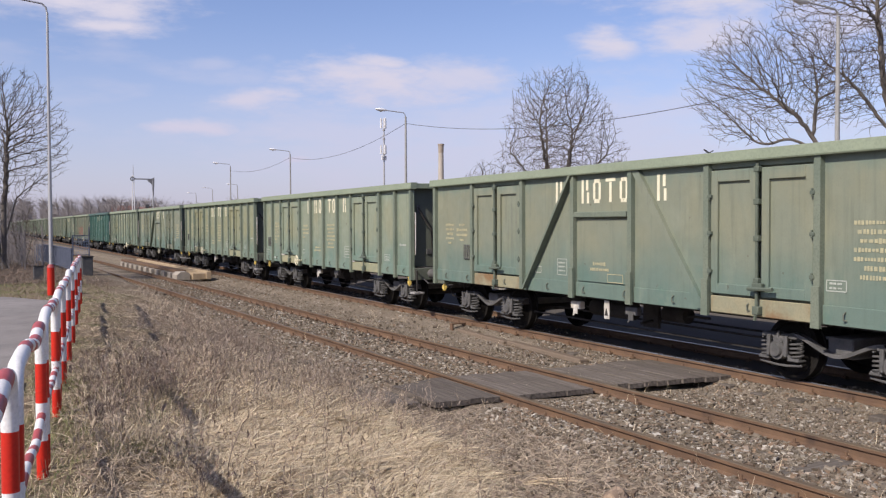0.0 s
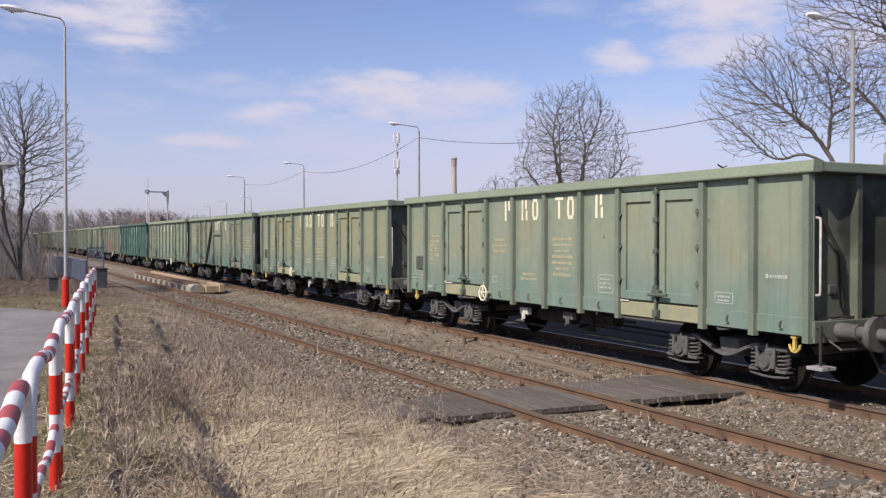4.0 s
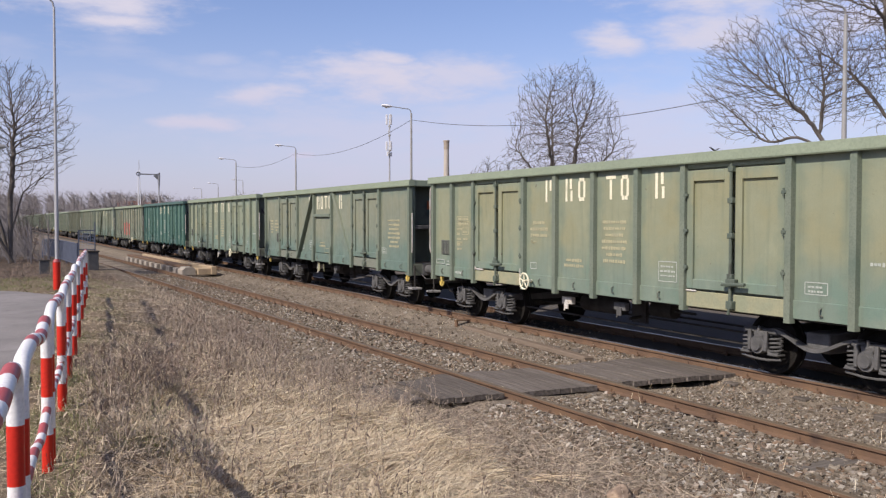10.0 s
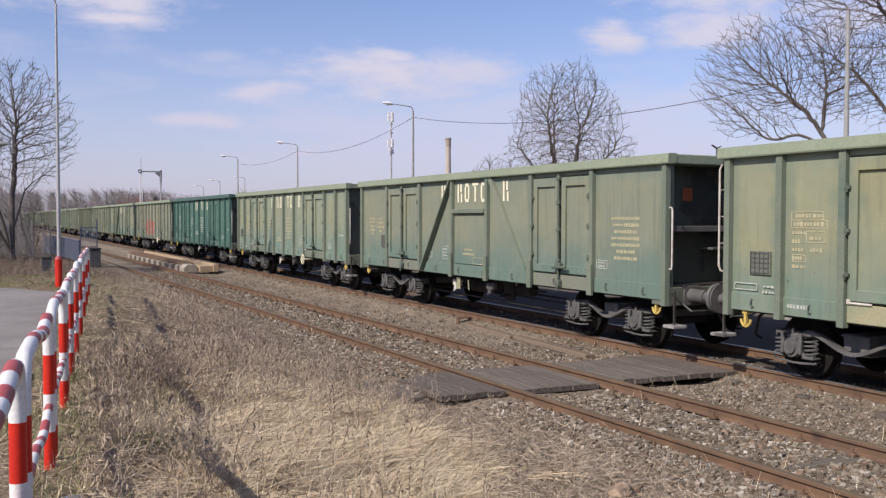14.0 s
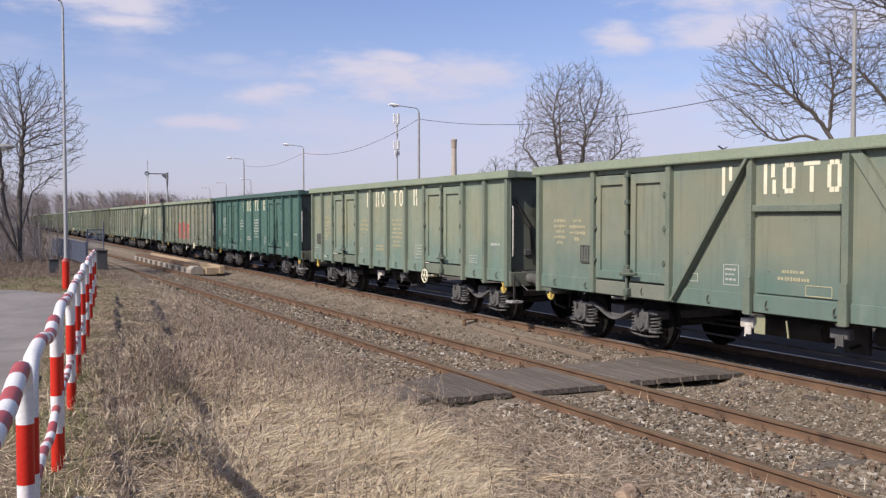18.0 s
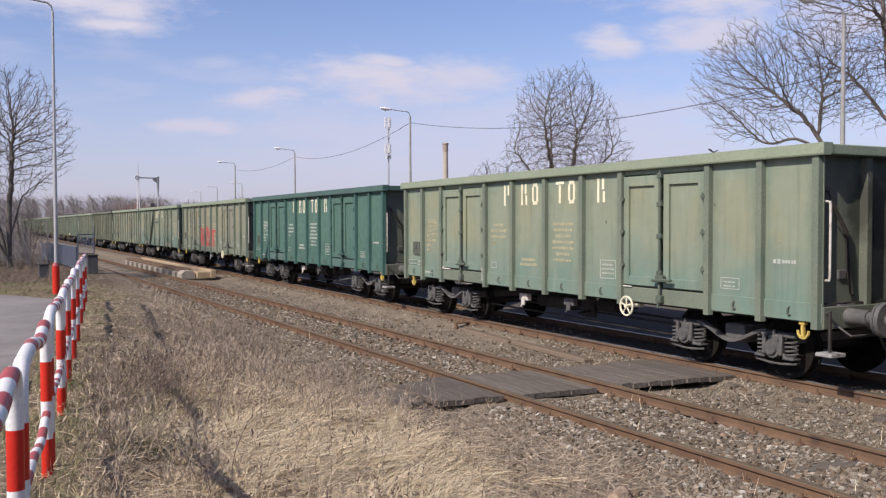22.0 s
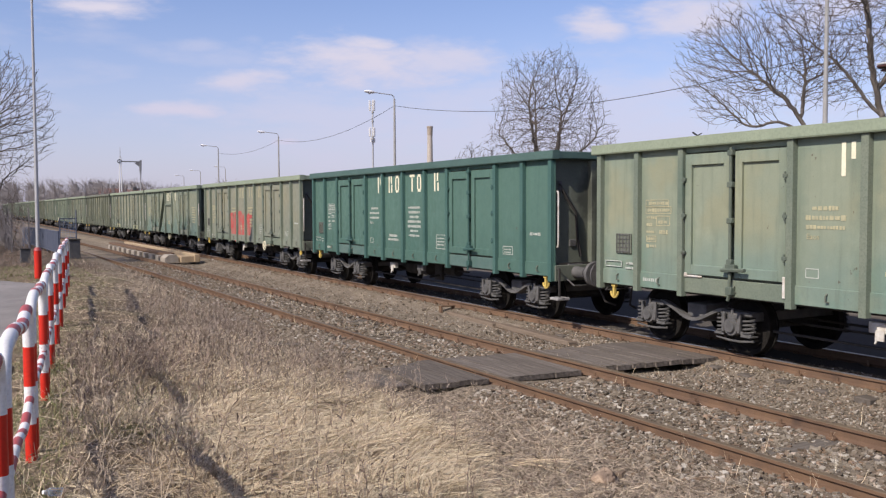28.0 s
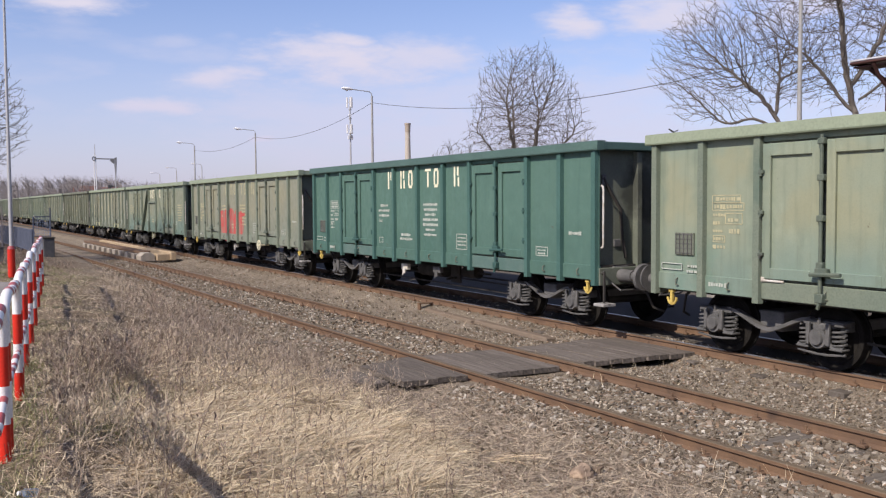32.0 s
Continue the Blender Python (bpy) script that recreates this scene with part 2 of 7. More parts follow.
LIP_TEAL = speckled("dark_teal_paint", (0.072, 0.128, 0.110), (0.06, 0.108, 0.094), 1.2, 30, 0.6)
SILL_BEIGE = speckled("worn_beige_paint", (0.33, 0.31, 0.19), (0.25, 0.27, 0.18), 2.5, 40, 0.7, dark=(0.20, 0.15, 0.09))
SILL_TEAL = speckled("greyed_teal_paint", (0.10, 0.155, 0.135), (0.075, 0.135, 0.118), 2.5, 40, 0.7)
SILL_GREY = speckled("worn_grey_green_paint", (0.165, 0.185, 0.145), (0.20, 0.205, 0.16), 2.5, 40, 0.7, dark=(0.11, 0.085, 0.06))
SILL_RUSTY = speckled("rust_stained_beige_paint", (0.30, 0.27, 0.17), (0.25, 0.25, 0.17), 2.5, 40, 0.75, dark=(0.20, 0.115, 0.055), dark_at=(0.46, 0.62))
END_DARK = speckled("dark_mottled_green_paint", (0.118, 0.132, 0.102), (0.155, 0.168, 0.130), 1.6, 40, 0.75, dark=(0.06, 0.065, 0.052), dark_at=(0.5, 0.62))
CHASSIS = speckled("sooty_black_steel", (0.042, 0.039, 0.036), (0.066, 0.061, 0.056), 4, 50, 0.9, spec=0.06)
BOGIE = speckled("dusty_grey_steel", (0.084, 0.083, 0.080), (0.128, 0.124, 0.120), 5, 50, 0.75, dark=(0.044, 0.041, 0.040))
STEP_WORN = speckled("worn_pale_step", (0.34, 0.33, 0.31), (0.24, 0.23, 0.22), 9, 60, 0.7, dark=(0.09, 0.085, 0.08), dark_at=(0.5, 0.62))
DOOR_IRON = speckled("dark_green_door_iron", (0.085, 0.108, 0.085), (0.12, 0.14, 0.105), 5, 50, 0.65, dark=(0.05, 0.05, 0.042))
DOOR_TEAL = speckled("dark_teal_door_iron", (0.032, 0.080, 0.070), (0.042, 0.098, 0.085), 5, 50, 0.65)
WHEEL_RIM = speckled("dark_wheel_steel", (0.014, 0.013, 0.012), (0.024, 0.022, 0.020), 6, 50, 0.9, 0.0, spec=0.05)
CREAM = speckled("cream_stencil_paint", (0.80, 0.75, 0.56), (0.70, 0.66, 0.48), 6, 80, 0.7, dark=(0.42, 0.41, 0.28), dark_at=(0.62, 0.75))
FAINT = speckled("faded_cream_paint", (0.45, 0.41, 0.25), (0.32, 0.315, 0.21), 8, 90, 0.7)
WHITE_MARK = speckled("white_marking_paint", (0.46, 0.48, 0.42), (0.34, 0.37, 0.32), 8, 90, 0.7)
HOOK_YELLOW = speckled("yellow_hook_paint", (0.60, 0.45, 0.12), (0.50, 0.36, 0.10), 9, 60, 0.6, dark=(0.34, 0.22, 0.07))
GRAFFITI = speckled("red_spray_paint", (0.50, 0.075, 0.07), (0.40, 0.09, 0.08), 5, 60, 0.7, dark=(0.30, 0.14, 0.115), dark_at=(0.5, 0.66))
RED_MIST = speckled("red_paint_mist", (0.36, 0.14, 0.115), (0.28, 0.175, 0.135), 2.2, 60, 0.7, dark=(0.44, 0.085, 0.075), dark_at=(0.42, 0.6))
HANDRAIL = speckled("white_rail_paint", (0.62, 0.60, 0.55), (0.45, 0.40, 0.33), 8, 60, 0.6)
RAIL_RUST = speckled("rusty_rail", (0.168, 0.102, 0.062), (0.118, 0.073, 0.048), 3, 70, 0.85, dark=(0.07, 0.045, 0.033))
RAIL_TOP = speckled("brown_rail_head", (0.19, 0.14, 0.09), (0.135, 0.10, 0.07), 2, 60, 0.55, 0.3)
RAIL_SHINE = speckled("polished_rail_head", (0.32, 0.30, 0.28), (0.25, 0.23, 0.21), 2, 60, 0.32, 0.7)
SLEEPER = plank_wood("weathered_sleeper_wood", (0.105, 0.088, 0.072), (0.165, 0.145, 0.125), 0)
DECK = plank_wood("grey_deck_wood", (0.092, 0.078, 0.067), (0.205, 0.176, 0.150), 1)
TIMBER = plank_wood("fresh_timber", (0.37, 0.275, 0.175), (0.44, 0.345, 0.235), 1)
CONCRETE = speckled("pale_concrete", (0.36, 0.315, 0.26), (0.28, 0.245, 0.20), 3, 40, 0.9, dark=(0.212, 0.196, 0.170))
POLE_GREY = speckled("concrete_pole_grey", (0.36, 0.355, 0.34), (0.29, 0.285, 0.275), 2.5, 30, 0.85)
POLE_PAINT = speckled("galvanised_pole", (0.46, 0.46, 0.46), (0.38, 0.38, 0.39), 3, 40, 0.5, 0.2, dark=(0.26, 0.25, 0.24))
LAMP_GREY = speckled("lamp_housing", (0.84, 0.84, 0.84), (0.78, 0.78, 0.78), 6, 50, 0.5)
LAMP_GLASS = speckled("milky_lamp_cover", (0.78, 0.79, 0.80), (0.70, 0.71, 0.72), 6, 50, 0.25)
WIRE = speckled("dark_cable", (0.06, 0.06, 0.065), (0.09, 0.09, 0.09), 8, 60, 0.7)
FENCE_RED = speckled("red_gloss_paint", (0.62, 0.030, 0.015), (0.54, 0.026, 0.015), 4, 60, 0.38, bump=0.05, dark=(0.40, 0.03, 0.02), dark_at=(0.62, 0.8))
RAIL_RED = speckled("faded_red_paint", (0.42, 0.085, 0.085), (0.36, 0.07, 0.07), 6, 60, 0.5, bump=0.05)
FENCE_WHITE = speckled("white_gloss_paint", (0.80, 0.79, 0.77), (0.74, 0.73, 0.71), 4, 60, 0.4, bump=0.05, dark=(0.55, 0.53, 0.49), dark_at=(0.66, 0.8))
BLUE_STEEL = speckled("blue_grey_paint", (0.06, 0.072, 0.105), (0.08, 0.092, 0.13), 4, 50, 0.6)
BLUE_MESH = speckled("pale_blue_wire", (0.16, 0.21, 0.30), (0.22, 0.27, 0.36), 4, 50, 0.6)
BARK = speckled("grey_bark", (0.150, 0.130, 0.112), (0.098, 0.084, 0.072), 3, 30, 0.9, bump=0.5, depth=0.03)
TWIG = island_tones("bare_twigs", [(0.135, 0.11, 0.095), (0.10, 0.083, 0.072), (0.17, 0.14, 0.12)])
# tones paled towards blue-grey: distance haze mixed into the twig colour
HAZED_TWIG = island_tones("haze_paled_twigs", [(0.235, 0.212, 0.205), (0.27, 0.245, 0.238), (0.215, 0.198, 0.188), (0.30, 0.268, 0.258)])
STONES = island_tones("track_ballast", [(0.095, 0.076, 0.058), (0.205, 0.168, 0.126), (0.24, 0.205, 0.158), (0.13, 0.10, 0.075), (0.26, 0.18, 0.122), (0.48, 0.44, 0.375), (0.185, 0.152, 0.114), (0.10, 0.078, 0.058), (0.27, 0.232, 0.182)], 0.88, 0.3)
STRAW = island_tones("dry_straw", [(0.74, 0.60, 0.40), (0.36, 0.27, 0.18), (0.88, 0.77, 0.55), (0.19, 0.135, 0.092), (0.78, 0.66, 0.46), (0.50, 0.36, 0.235), (0.84, 0.71, 0.50), (0.26, 0.19, 0.128)], 0.7)
WEED = island_tones("dead_weeds", [(0.47, 0.375, 0.280), (0.22, 0.173, 0.134), (0.68, 0.57, 0.415), (0.31, 0.245, 0.188), (0.54, 0.44, 0.330), (0.155, 0.12, 0.096), (0.39, 0.315, 0.245)], 0.8)
DARK_STALK = island_tones("dark_dead_stalks", [(0.19, 0.14, 0.11), (0.30, 0.225, 0.175), (0.13, 0.098, 0.08)], 0.8)
STALK_GREY = island_tones("grey_dead_stalks", [(0.30, 0.24, 0.195), (0.20, 0.16, 0.132), (0.42, 0.345, 0.27), (0.25, 0.2, 0.168)], 0.8)
GREEN_BLADE = island_tones("spring_grass", [(0.125, 0.15, 0.055), (0.18, 0.20, 0.085), (0.30, 0.26, 0.14), (0.11, 0.13, 0.05), (0.38, 0.31, 0.19)], 0.7)
ROOF_FELT = speckled("roofing_felt", (0.30, 0.29, 0.29), (0.22, 0.215, 0.22), 3, 40, 0.8, dark=(0.5, 0.5, 0.52))
FELT_EDGE = speckled("pale_roof_edge", (0.62, 0.62, 0.64), (0.45, 0.45, 0.47), 2.5, 40, 0.7, dark=(0.2, 0.19, 0.19))
EAVE_WOOD = speckled("brown_eave_paint", (0.080, 0.035, 0.030), (0.055, 0.026, 0.024), 3, 40, 0.7)
EAVE_SHADE = speckled("eave_shade_black", (0.035, 0.03, 0.027), (0.05, 0.043, 0.038), 3, 40, 0.85, spec=0.1)
WINDOW_WHITE = speckled("white_window_paint", (0.78, 0.78, 0.76), (0.7, 0.7, 0.68), 4, 50, 0.5)


def glass_material():
    k = Nodes("dark_window_glass", 0.08, 0.0, 0.6)
    return k.done(k.mix(k.noise(2), (0.05, 0.06, 0.075), (0.08, 0.09, 0.11)))


def brick_material(name, a, b, mortar, width=0.26, height=0.077):
    k = Nodes(name, 0.88)
    m = k.n.new("ShaderNodeMapping")
    m.inputs["Rotation"].default_value = (radians(90), 0, radians(90))
    k.l.new(k.co.outputs["Object"], m.inputs["Vector"])
    cross = k.n.new("ShaderNodeCombineXYZ")
    k.l.new(k.axis(1), cross.inputs[0])
    k.l.new(k.axis(2), cross.inputs[1])
    t = k.n.new("ShaderNodeTexBrick")
    t.inputs["Scale"].default_value = 1.0
    t.inputs["Mortar Size"].default_value = 0.009
    t.inputs["Brick Width"].default_value, t.inputs["Row Height"].default_value = width, height
    for key, v in (("Color1", a), ("Color2", b), ("Mortar", mortar)):
        t.inputs[key].default_value = (*v, 1)
    k.l.new(cross.outputs[0], t.inputs["Vector"])
    c = k.mix(k.step(k.noise(2.0, 5), 0.4, 0.75, 0, 0.5), t.outputs["Color"], tuple(0.6 * v for v in a))
    return k.done(c, t.outputs["Fac"], -0.5, 0.01)


GLASS = glass_material()
BRICK_RED = brick_material("red_brick", (0.235, 0.105, 0.072), (0.175, 0.075, 0.055), (0.36, 0.32, 0.27), 0.19, 0.056)
BRICK_PALE = brick_material("weathered_brown_brick", (0.265, 0.208, 0.155), (0.225, 0.175, 0.13), (0.28, 0.24, 0.195), 0.19, 0.056)


def ground_material():
    """Trodden earth, cinders and thatch of dead grass, darkened where the train's shade falls."""
    k = Nodes("earth_and_dead_grass", 0.95, 0.0, 0.05)
    x = k.axis(0, True)
    earth = k.mix(k.step(k.noise(1.3, 6, world=True), 0.35, 0.65), (0.21, 0.173, 0.130), (0.28, 0.233, 0.176))
    grit = k.mix(k.step(k.noise(32, 4, 0.7, world=True), 0.42, 0.68), earth, (0.115, 0.095, 0.078))
    grit = k.mix(k.step(k.noise(55, 2, 0.6, world=True, seed=9), 0.66, 0.74, 0, 0.7), grit, (0.42, 0.38, 0.33))
    thatch = k.mix(k.step(k.noise(26, 5, 0.7, (1, 0.35, 1), world=True), 0.35, 0.7), (0.115, 0.090, 0.065), (0.27, 0.21, 0.147))
    green = k.mix(k.step(k.noise(0.55, 5, world=True, seed=4), 0.5, 0.7, 0, 0.55), thatch, (0.135, 0.145, 0.06))
    wander = k.math("ADD", x, k.math("MULTIPLY", k.math("SUBTRACT", k.noise(0.7, 4, world=True, seed=2), 0.5), 3.2))
    c = k.mix(k.step(wander, 3.9, 5.6), green, grit)
    # dark leaf litter under the trees on the bank
    y = k.axis(1, True)
    litter = k.mix(k.step(k.noise(5, 5, 0.7, world=True, seed=12), 0.35, 0.7), (0.075, 0.058, 0.045), (0.16, 0.125, 0.095))
    c = k.mix(k.math("MULTIPLY", k.math("MULTIPLY", k.step(y, 28, 31), k.step(y, 90, 70)), k.step(wander, 5.5, 3.6)), c, litter)
    # dark strip in the colour, standing in for shade under and behind the train
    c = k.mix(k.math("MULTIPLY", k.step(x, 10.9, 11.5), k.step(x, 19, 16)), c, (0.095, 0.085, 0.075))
    return k.done(c, k.noise(30, 5, 0.7, world=True), 0.8, 0.03)


def asphalt_material():
    k = Nodes("old_asphalt", 0.9)
    c = k.mix(k.step(k.noise(0.6, 5, world=True), 0.35, 0.7), (0.185, 0.170, 0.158), (0.275, 0.252, 0.234))
    c = k.mix(k.step(k.noise(3.5, 6, 0.7, world=True, seed=6), 0.5, 0.72, 0, 0.6), c, (0.135, 0.12, 0.108))
    c = k.mix(k.step(k.noise(50, 3, world=True), 0.4, 0.7, 0, 0.5), c, (0.13, 0.12, 0.115))
    return k.done(c, k.noise(60, 3, world=True), 0.3, 0.01)


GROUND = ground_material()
ASPHALT = asphalt_material()

# ---- geometry helpers ----


class Shape:
    """Vertices and faces of one mesh, gathered from simple solids."""

    def __init__(self):
        self.v, self.f, self.m = [], [], []

    def add(self, verts, faces, mat=0):
        n = len(self.v)
        self.v += [tuple(p) for p in verts]
        self.f += [tuple(i + n for i in face) for face in faces]
        self.m += [mat] * len(faces)
        return self

    def box(self, x0, x1, y0, y1, z0, z1, chamfer=0.0, mat=0):
        x0, x1, y0, y1, z0, z1 = min(x0, x1), max(x0, x1), min(y0, y1), max(y0, y1), min(z0, z1), max(z0, z1)
        if not chamfer:
            v = [(x, y, z) for x in (x0, x1) for y in (y0, y1) for z in (z0, z1)]
            return self.add(v, [(0, 1, 3, 2), (4, 6, 7, 5), (0, 4, 5, 1), (2, 3, 7, 6), (0, 2, 6, 4), (1, 5, 7, 3)], mat)
        c = min(chamfer, (x1 - x0) / 2.2, (y1 - y0) / 2.2, (z1 - z0) / 2.2)
        v, idx = [], {}
        for i, x in enumerate((x0, x1)):
            for j, y in enumerate((y0, y1)):
                for q, z in enumerate((z0, z1)):
                    sx, sy, sz = (1 - 2 * i) * c, (1 - 2 * j) * c, (1 - 2 * q) * c
                    for ax, p in enumerate(((x, y + sy, z + sz), (x + sx, y, z + sz), (x + sx, y + sy, z))):
                        idx[i, j, q, ax] = len(v)
                        v.append(p)
        f = []
        for i in (0, 1):
            f.append([idx[i, j, q, 0] for j, q in ((0, 0), (0, 1), (1, 1), (1, 0))][:: 1 if i == 0 else -1])
            f.append([idx[j, i, q, 1] for j, q in ((0, 0), (1, 0), (1, 1), (0, 1))][:: 1 if i == 0 else -1])
            f.append([idx[j, q, i, 2] for j, q in ((0, 0), (0, 1), (1, 1), (1, 0))][:: 1 if i == 0 else -1])
            for j in (0, 1):
                a = [idx[i, j, 0, 0], idx[i, j, 1, 0], idx[i, j, 1, 1], idx[i, j, 0, 1]]
                f.append(a if (i + j) % 2 == 1 else a[::-1])
                a = [idx[i, 0, j, 0], idx[i, 1, j, 0], idx[i, 1, j, 2], idx[i, 0, j, 2]]
                f.append(a if (i + j) % 2 == 0 else a[::-1])
                a = [idx[0, i, j, 1], idx[1, i, j, 1], idx[1, i, j, 2], idx[0, i, j, 2]]
                f.append(a if (i + j) % 2 == 1 else a[::-1])
                for q in (0, 1):
                    a = [idx[i, j, q, 0], idx[i, j, q, 1], idx[i, j, q, 2]]
                    f.append(a if (i + j + q) % 2 == 1 else a[::-1])
        return self.add(v, f, mat)

    def rod(self, p, q, r, r2=None, n=8, caps=True, mat=0):
        p, q = Vector(p), Vector(q)
        r2 = r if r2 is None else r2
        d = (q - p).normalized()
        a = d.orthogonal().normalized()
        b = d.cross(a)
        ring = [(a * math.cos(2 * math.pi * i / n) + b * math.sin(2 * math.pi * i / n)) for i in range(n)]
        v = [p + u * r for u in ring] + [q + u * r2 for u in ring]
        f = [(i, (i + 1) % n, n + (i + 1) % n, n + i) for i in range(n)]
        if caps:
            f += [tuple(range(n))[::-1], tuple(range(n, 2 * n))]
        return self.add(v, f, mat)

    def tube(self, points, r, n=8, mats=None):
        """A bent tube along points; mats gives a material for each piece."""
        pts = [Vector(p) for p in points]
        rings, a = [], None
        for i, p in enumerate(pts):
            d = ((pts[min(i + 1, len(pts) - 1)] - p).normalized() + (p - pts[max(i - 1, 0)]).normalized()).normalized()
            a = (d.orthogonal() if a is None else a - d * a.dot(d)).normalized()
            b = d.cross(a)
            rings.append([p + (a * math.cos(2 * math.pi * k / n) + b * math.sin(2 * math.pi * k / n)) * r for k in range(n)])
        base = len(self.v)
        self.v += [tuple(p) for ring in rings for p in ring]
        for i in range(len(pts) - 1):
            for k in range(n):
                self.f.append((base + i * n + k, base + i * n + (k + 1) % n, base + (i + 1) * n + (k + 1) % n, base + (i + 1) * n + k))
                self.m.append(mats[i] if mats else 0)
        self.f += [tuple(base + k for k in range(n))[::-1], tuple(base + (len(pts) - 1) * n + k for k in range(n))]
        self.m += [mats[0] if mats else 0, mats[-1] if mats else 0]
        return self

    def ring(self, centre, axis, radius, r, n=20, m=6, start=0.0, sweep=2 * math.pi):
        axis = Vector(axis).normalized()
        a = axis.orthogonal().normalized()
        b = axis.cross(a)
        pts = [Vector(centre) + (a * math.cos(start + sweep * i / n) + b * math.sin(start + sweep * i / n)) * radius for i in range(n + 1)]
        return self.tube(pts, r, m)

    def coil(self, centre, radius, r, height, turns, m=5):
        n = int(turns * 10)
        c = Vector(centre)
        return self.tube([c + Vector((math.cos(i * 0.628) * radius, math.sin(i * 0.628) * radius, height * i / n)) for i in range(n + 1)], r, m)

    def prism(self, outline, axis, lo, hi, mat=0):
        """An outline of two coordinates pushed along the third axis."""
        n = len(outline)

        def at(u, w, h):
            return {0: (h, u, w), 1: (u, h, w), 2: (u, w, h)}[axis]

        v = [at(u, w, lo) for u, w in outline] + [at(u, w, hi) for u, w in outline]
        f = [(i, (i + 1) % n, n + (i + 1) % n, n + i) for i in range(n)] + [tuple(range(n))[::-1], tuple(range(n, 2 * n))]
        return self.add(v, f, mat)

    def mesh(self, name, mats, smooth=False):
        me = bpy.data.meshes.new(name)
        me.from_pydata(self.v, [], self.f)
        for m in mats if isinstance(mats, (list, tuple)) else [mats]:
            me.materials.append(m)
        if any(self.m):
            me.polygons.foreach_set("material_index", self.m)
        bm = bmesh.new()
        bm.from_mesh(me)
        if len(bm.faces) < 20000:
            bmesh.ops.recalc_face_normals(bm, faces=bm.faces)
        if smooth:
            for face in bm.faces:
                face.smooth = True
            for e in bm.edges:
                if len(e.link_faces) == 2 and e.calc_face_angle(0) > 0.7:
                    e.smooth = False
        bm.to_mesh(me)
        bm.free()
        return me


def part(name, shape, material, parent, label="", smooth=False):
    ob = new(name, shape.mesh(name, material, smooth) if isinstance(shape, Shape) else shape)
    ob.parent = parent
    return tagged(ob, label)


def thing(name, m, label, category, group="", kind=""):
    ob = new(name)
    ob.empty_display_size = 0.3
    ob.matrix_world = m
    return tagged(ob, label, category, group, kind)


def bulk(name, verts, faces, material, label, category, kind="stuff"):
    """One object of very many small loose pieces, from arrays of equal-sided faces."""
    me = bpy.data.meshes.new(name)
    nv, nf, k = len(verts), len(faces), faces.shape[1]
    me.vertices.add(nv)
    me.vertices.foreach_set("co", np.asarray(verts, np.float32).ravel())
    me.loops.add(nf * k)
    me.loops.foreach_set("vertex_index", np.asarray(faces, np.int32).ravel())
    me.polygons.add(nf)
    me.polygons.foreach_set("loop_start", np.arange(0, nf * k, k, dtype=np.int32))
    me.update(calc_edges=True)
    if kind == "stuff":
        me.shade_flat()
    me.materials.append(material)
    return tagged(new(name, me), label, category, "", kind)


rng = np.random.default_rng(7)


def smooth01(v):
    v = np.clip(v, 0, 1)
    return v * v * (3 - 2 * v)


def lumps(x, y, size, seed):
    """Smooth value noise from 0 to 1 with cells of the given size."""
    x, y = np.asarray(x, float) / size, np.asarray(y, float) / size
    i, j = np.floor(x), np.floor(y)
    u, w = smooth01(x - i), smooth01(y - j)

    def corner(p, q):
        h = np.sin(p * 127.1 + q * 311.7 + seed * 74.7) * 43758.5453
        return h - np.floor(h)

    top = corner(i, j) * (1 - u) + corner(i + 1, j) * u
    low = corner(i, j + 1) * (1 - u) + corner(i + 1, j + 1) * u
    return top * (1 - w) + low * w


def ground_z(x, y):
    """Height of the land: the bank on which the camera stands, falling to the tracks, then flat."""
    x, y = np.asarray(x, float), np.asarray(y, float)
    u = x - 0.13 * (np.clip(y, 0, 45) - 6)
    bank = 0.5 - 0.42 * smooth01((y - 30) / 60)
    z = bank + (-0.2 - bank) * smooth01((u - 0.6) / 4.0)
    z = np.where(x > 5.2, np.minimum(z, -0.2 + 0.25 * smooth01((5.8 - x) / 1.4)), z)
    bed = smooth01((x - 5.6) / 0.6) * smooth01((8.9 - x) / 0.6)
    z = z + 0.06 * bed + 0.11 * smooth01((x - 9.9) / 0.6) * smooth01((13.4 - x) / 0.6)
    z = z + 0.2 * smooth01((x - 14) / 1.5)
    ripple = 0.035 * np.sin(1.7 * x + 0.9 * y) * np.sin(1.1 * y - 0.6 * x) + 0.02 * np.sin(4.3 * x - 2.2 * y) * np.sin(3.7 * y + 1.1 * x)
    lane = np.where(y < 22.5, -0.95 + 0.131 * y, 2.0 - 0.16 * (y - 22.5) ** 2)
    ripple = ripple * np.where(y > -8, 0.1 + 0.9 * smooth01((x - lane + 0.4) / 0.5), 1.0)
    # tussocky hummocks under the dead grass
    rough = smooth01((x - lane - 0.3) / 0.8) * smooth01((4.9 + 0.05 * (y - 5) - x) / 1.2) * smooth01((22 - y) / 8) * (y > -8)
    z = z + rough * (0.17 * (lumps(x, y, 0.62, 11) - 0.5) + 0.09 * (lumps(x, y, 0.27, 12) - 0.5))
    return z + ripple * np.where(x < 5, 1.0, 0.35) * np.exp(-np.maximum(y - 40, 0) / 60)

# ---- land, road, tracks ----


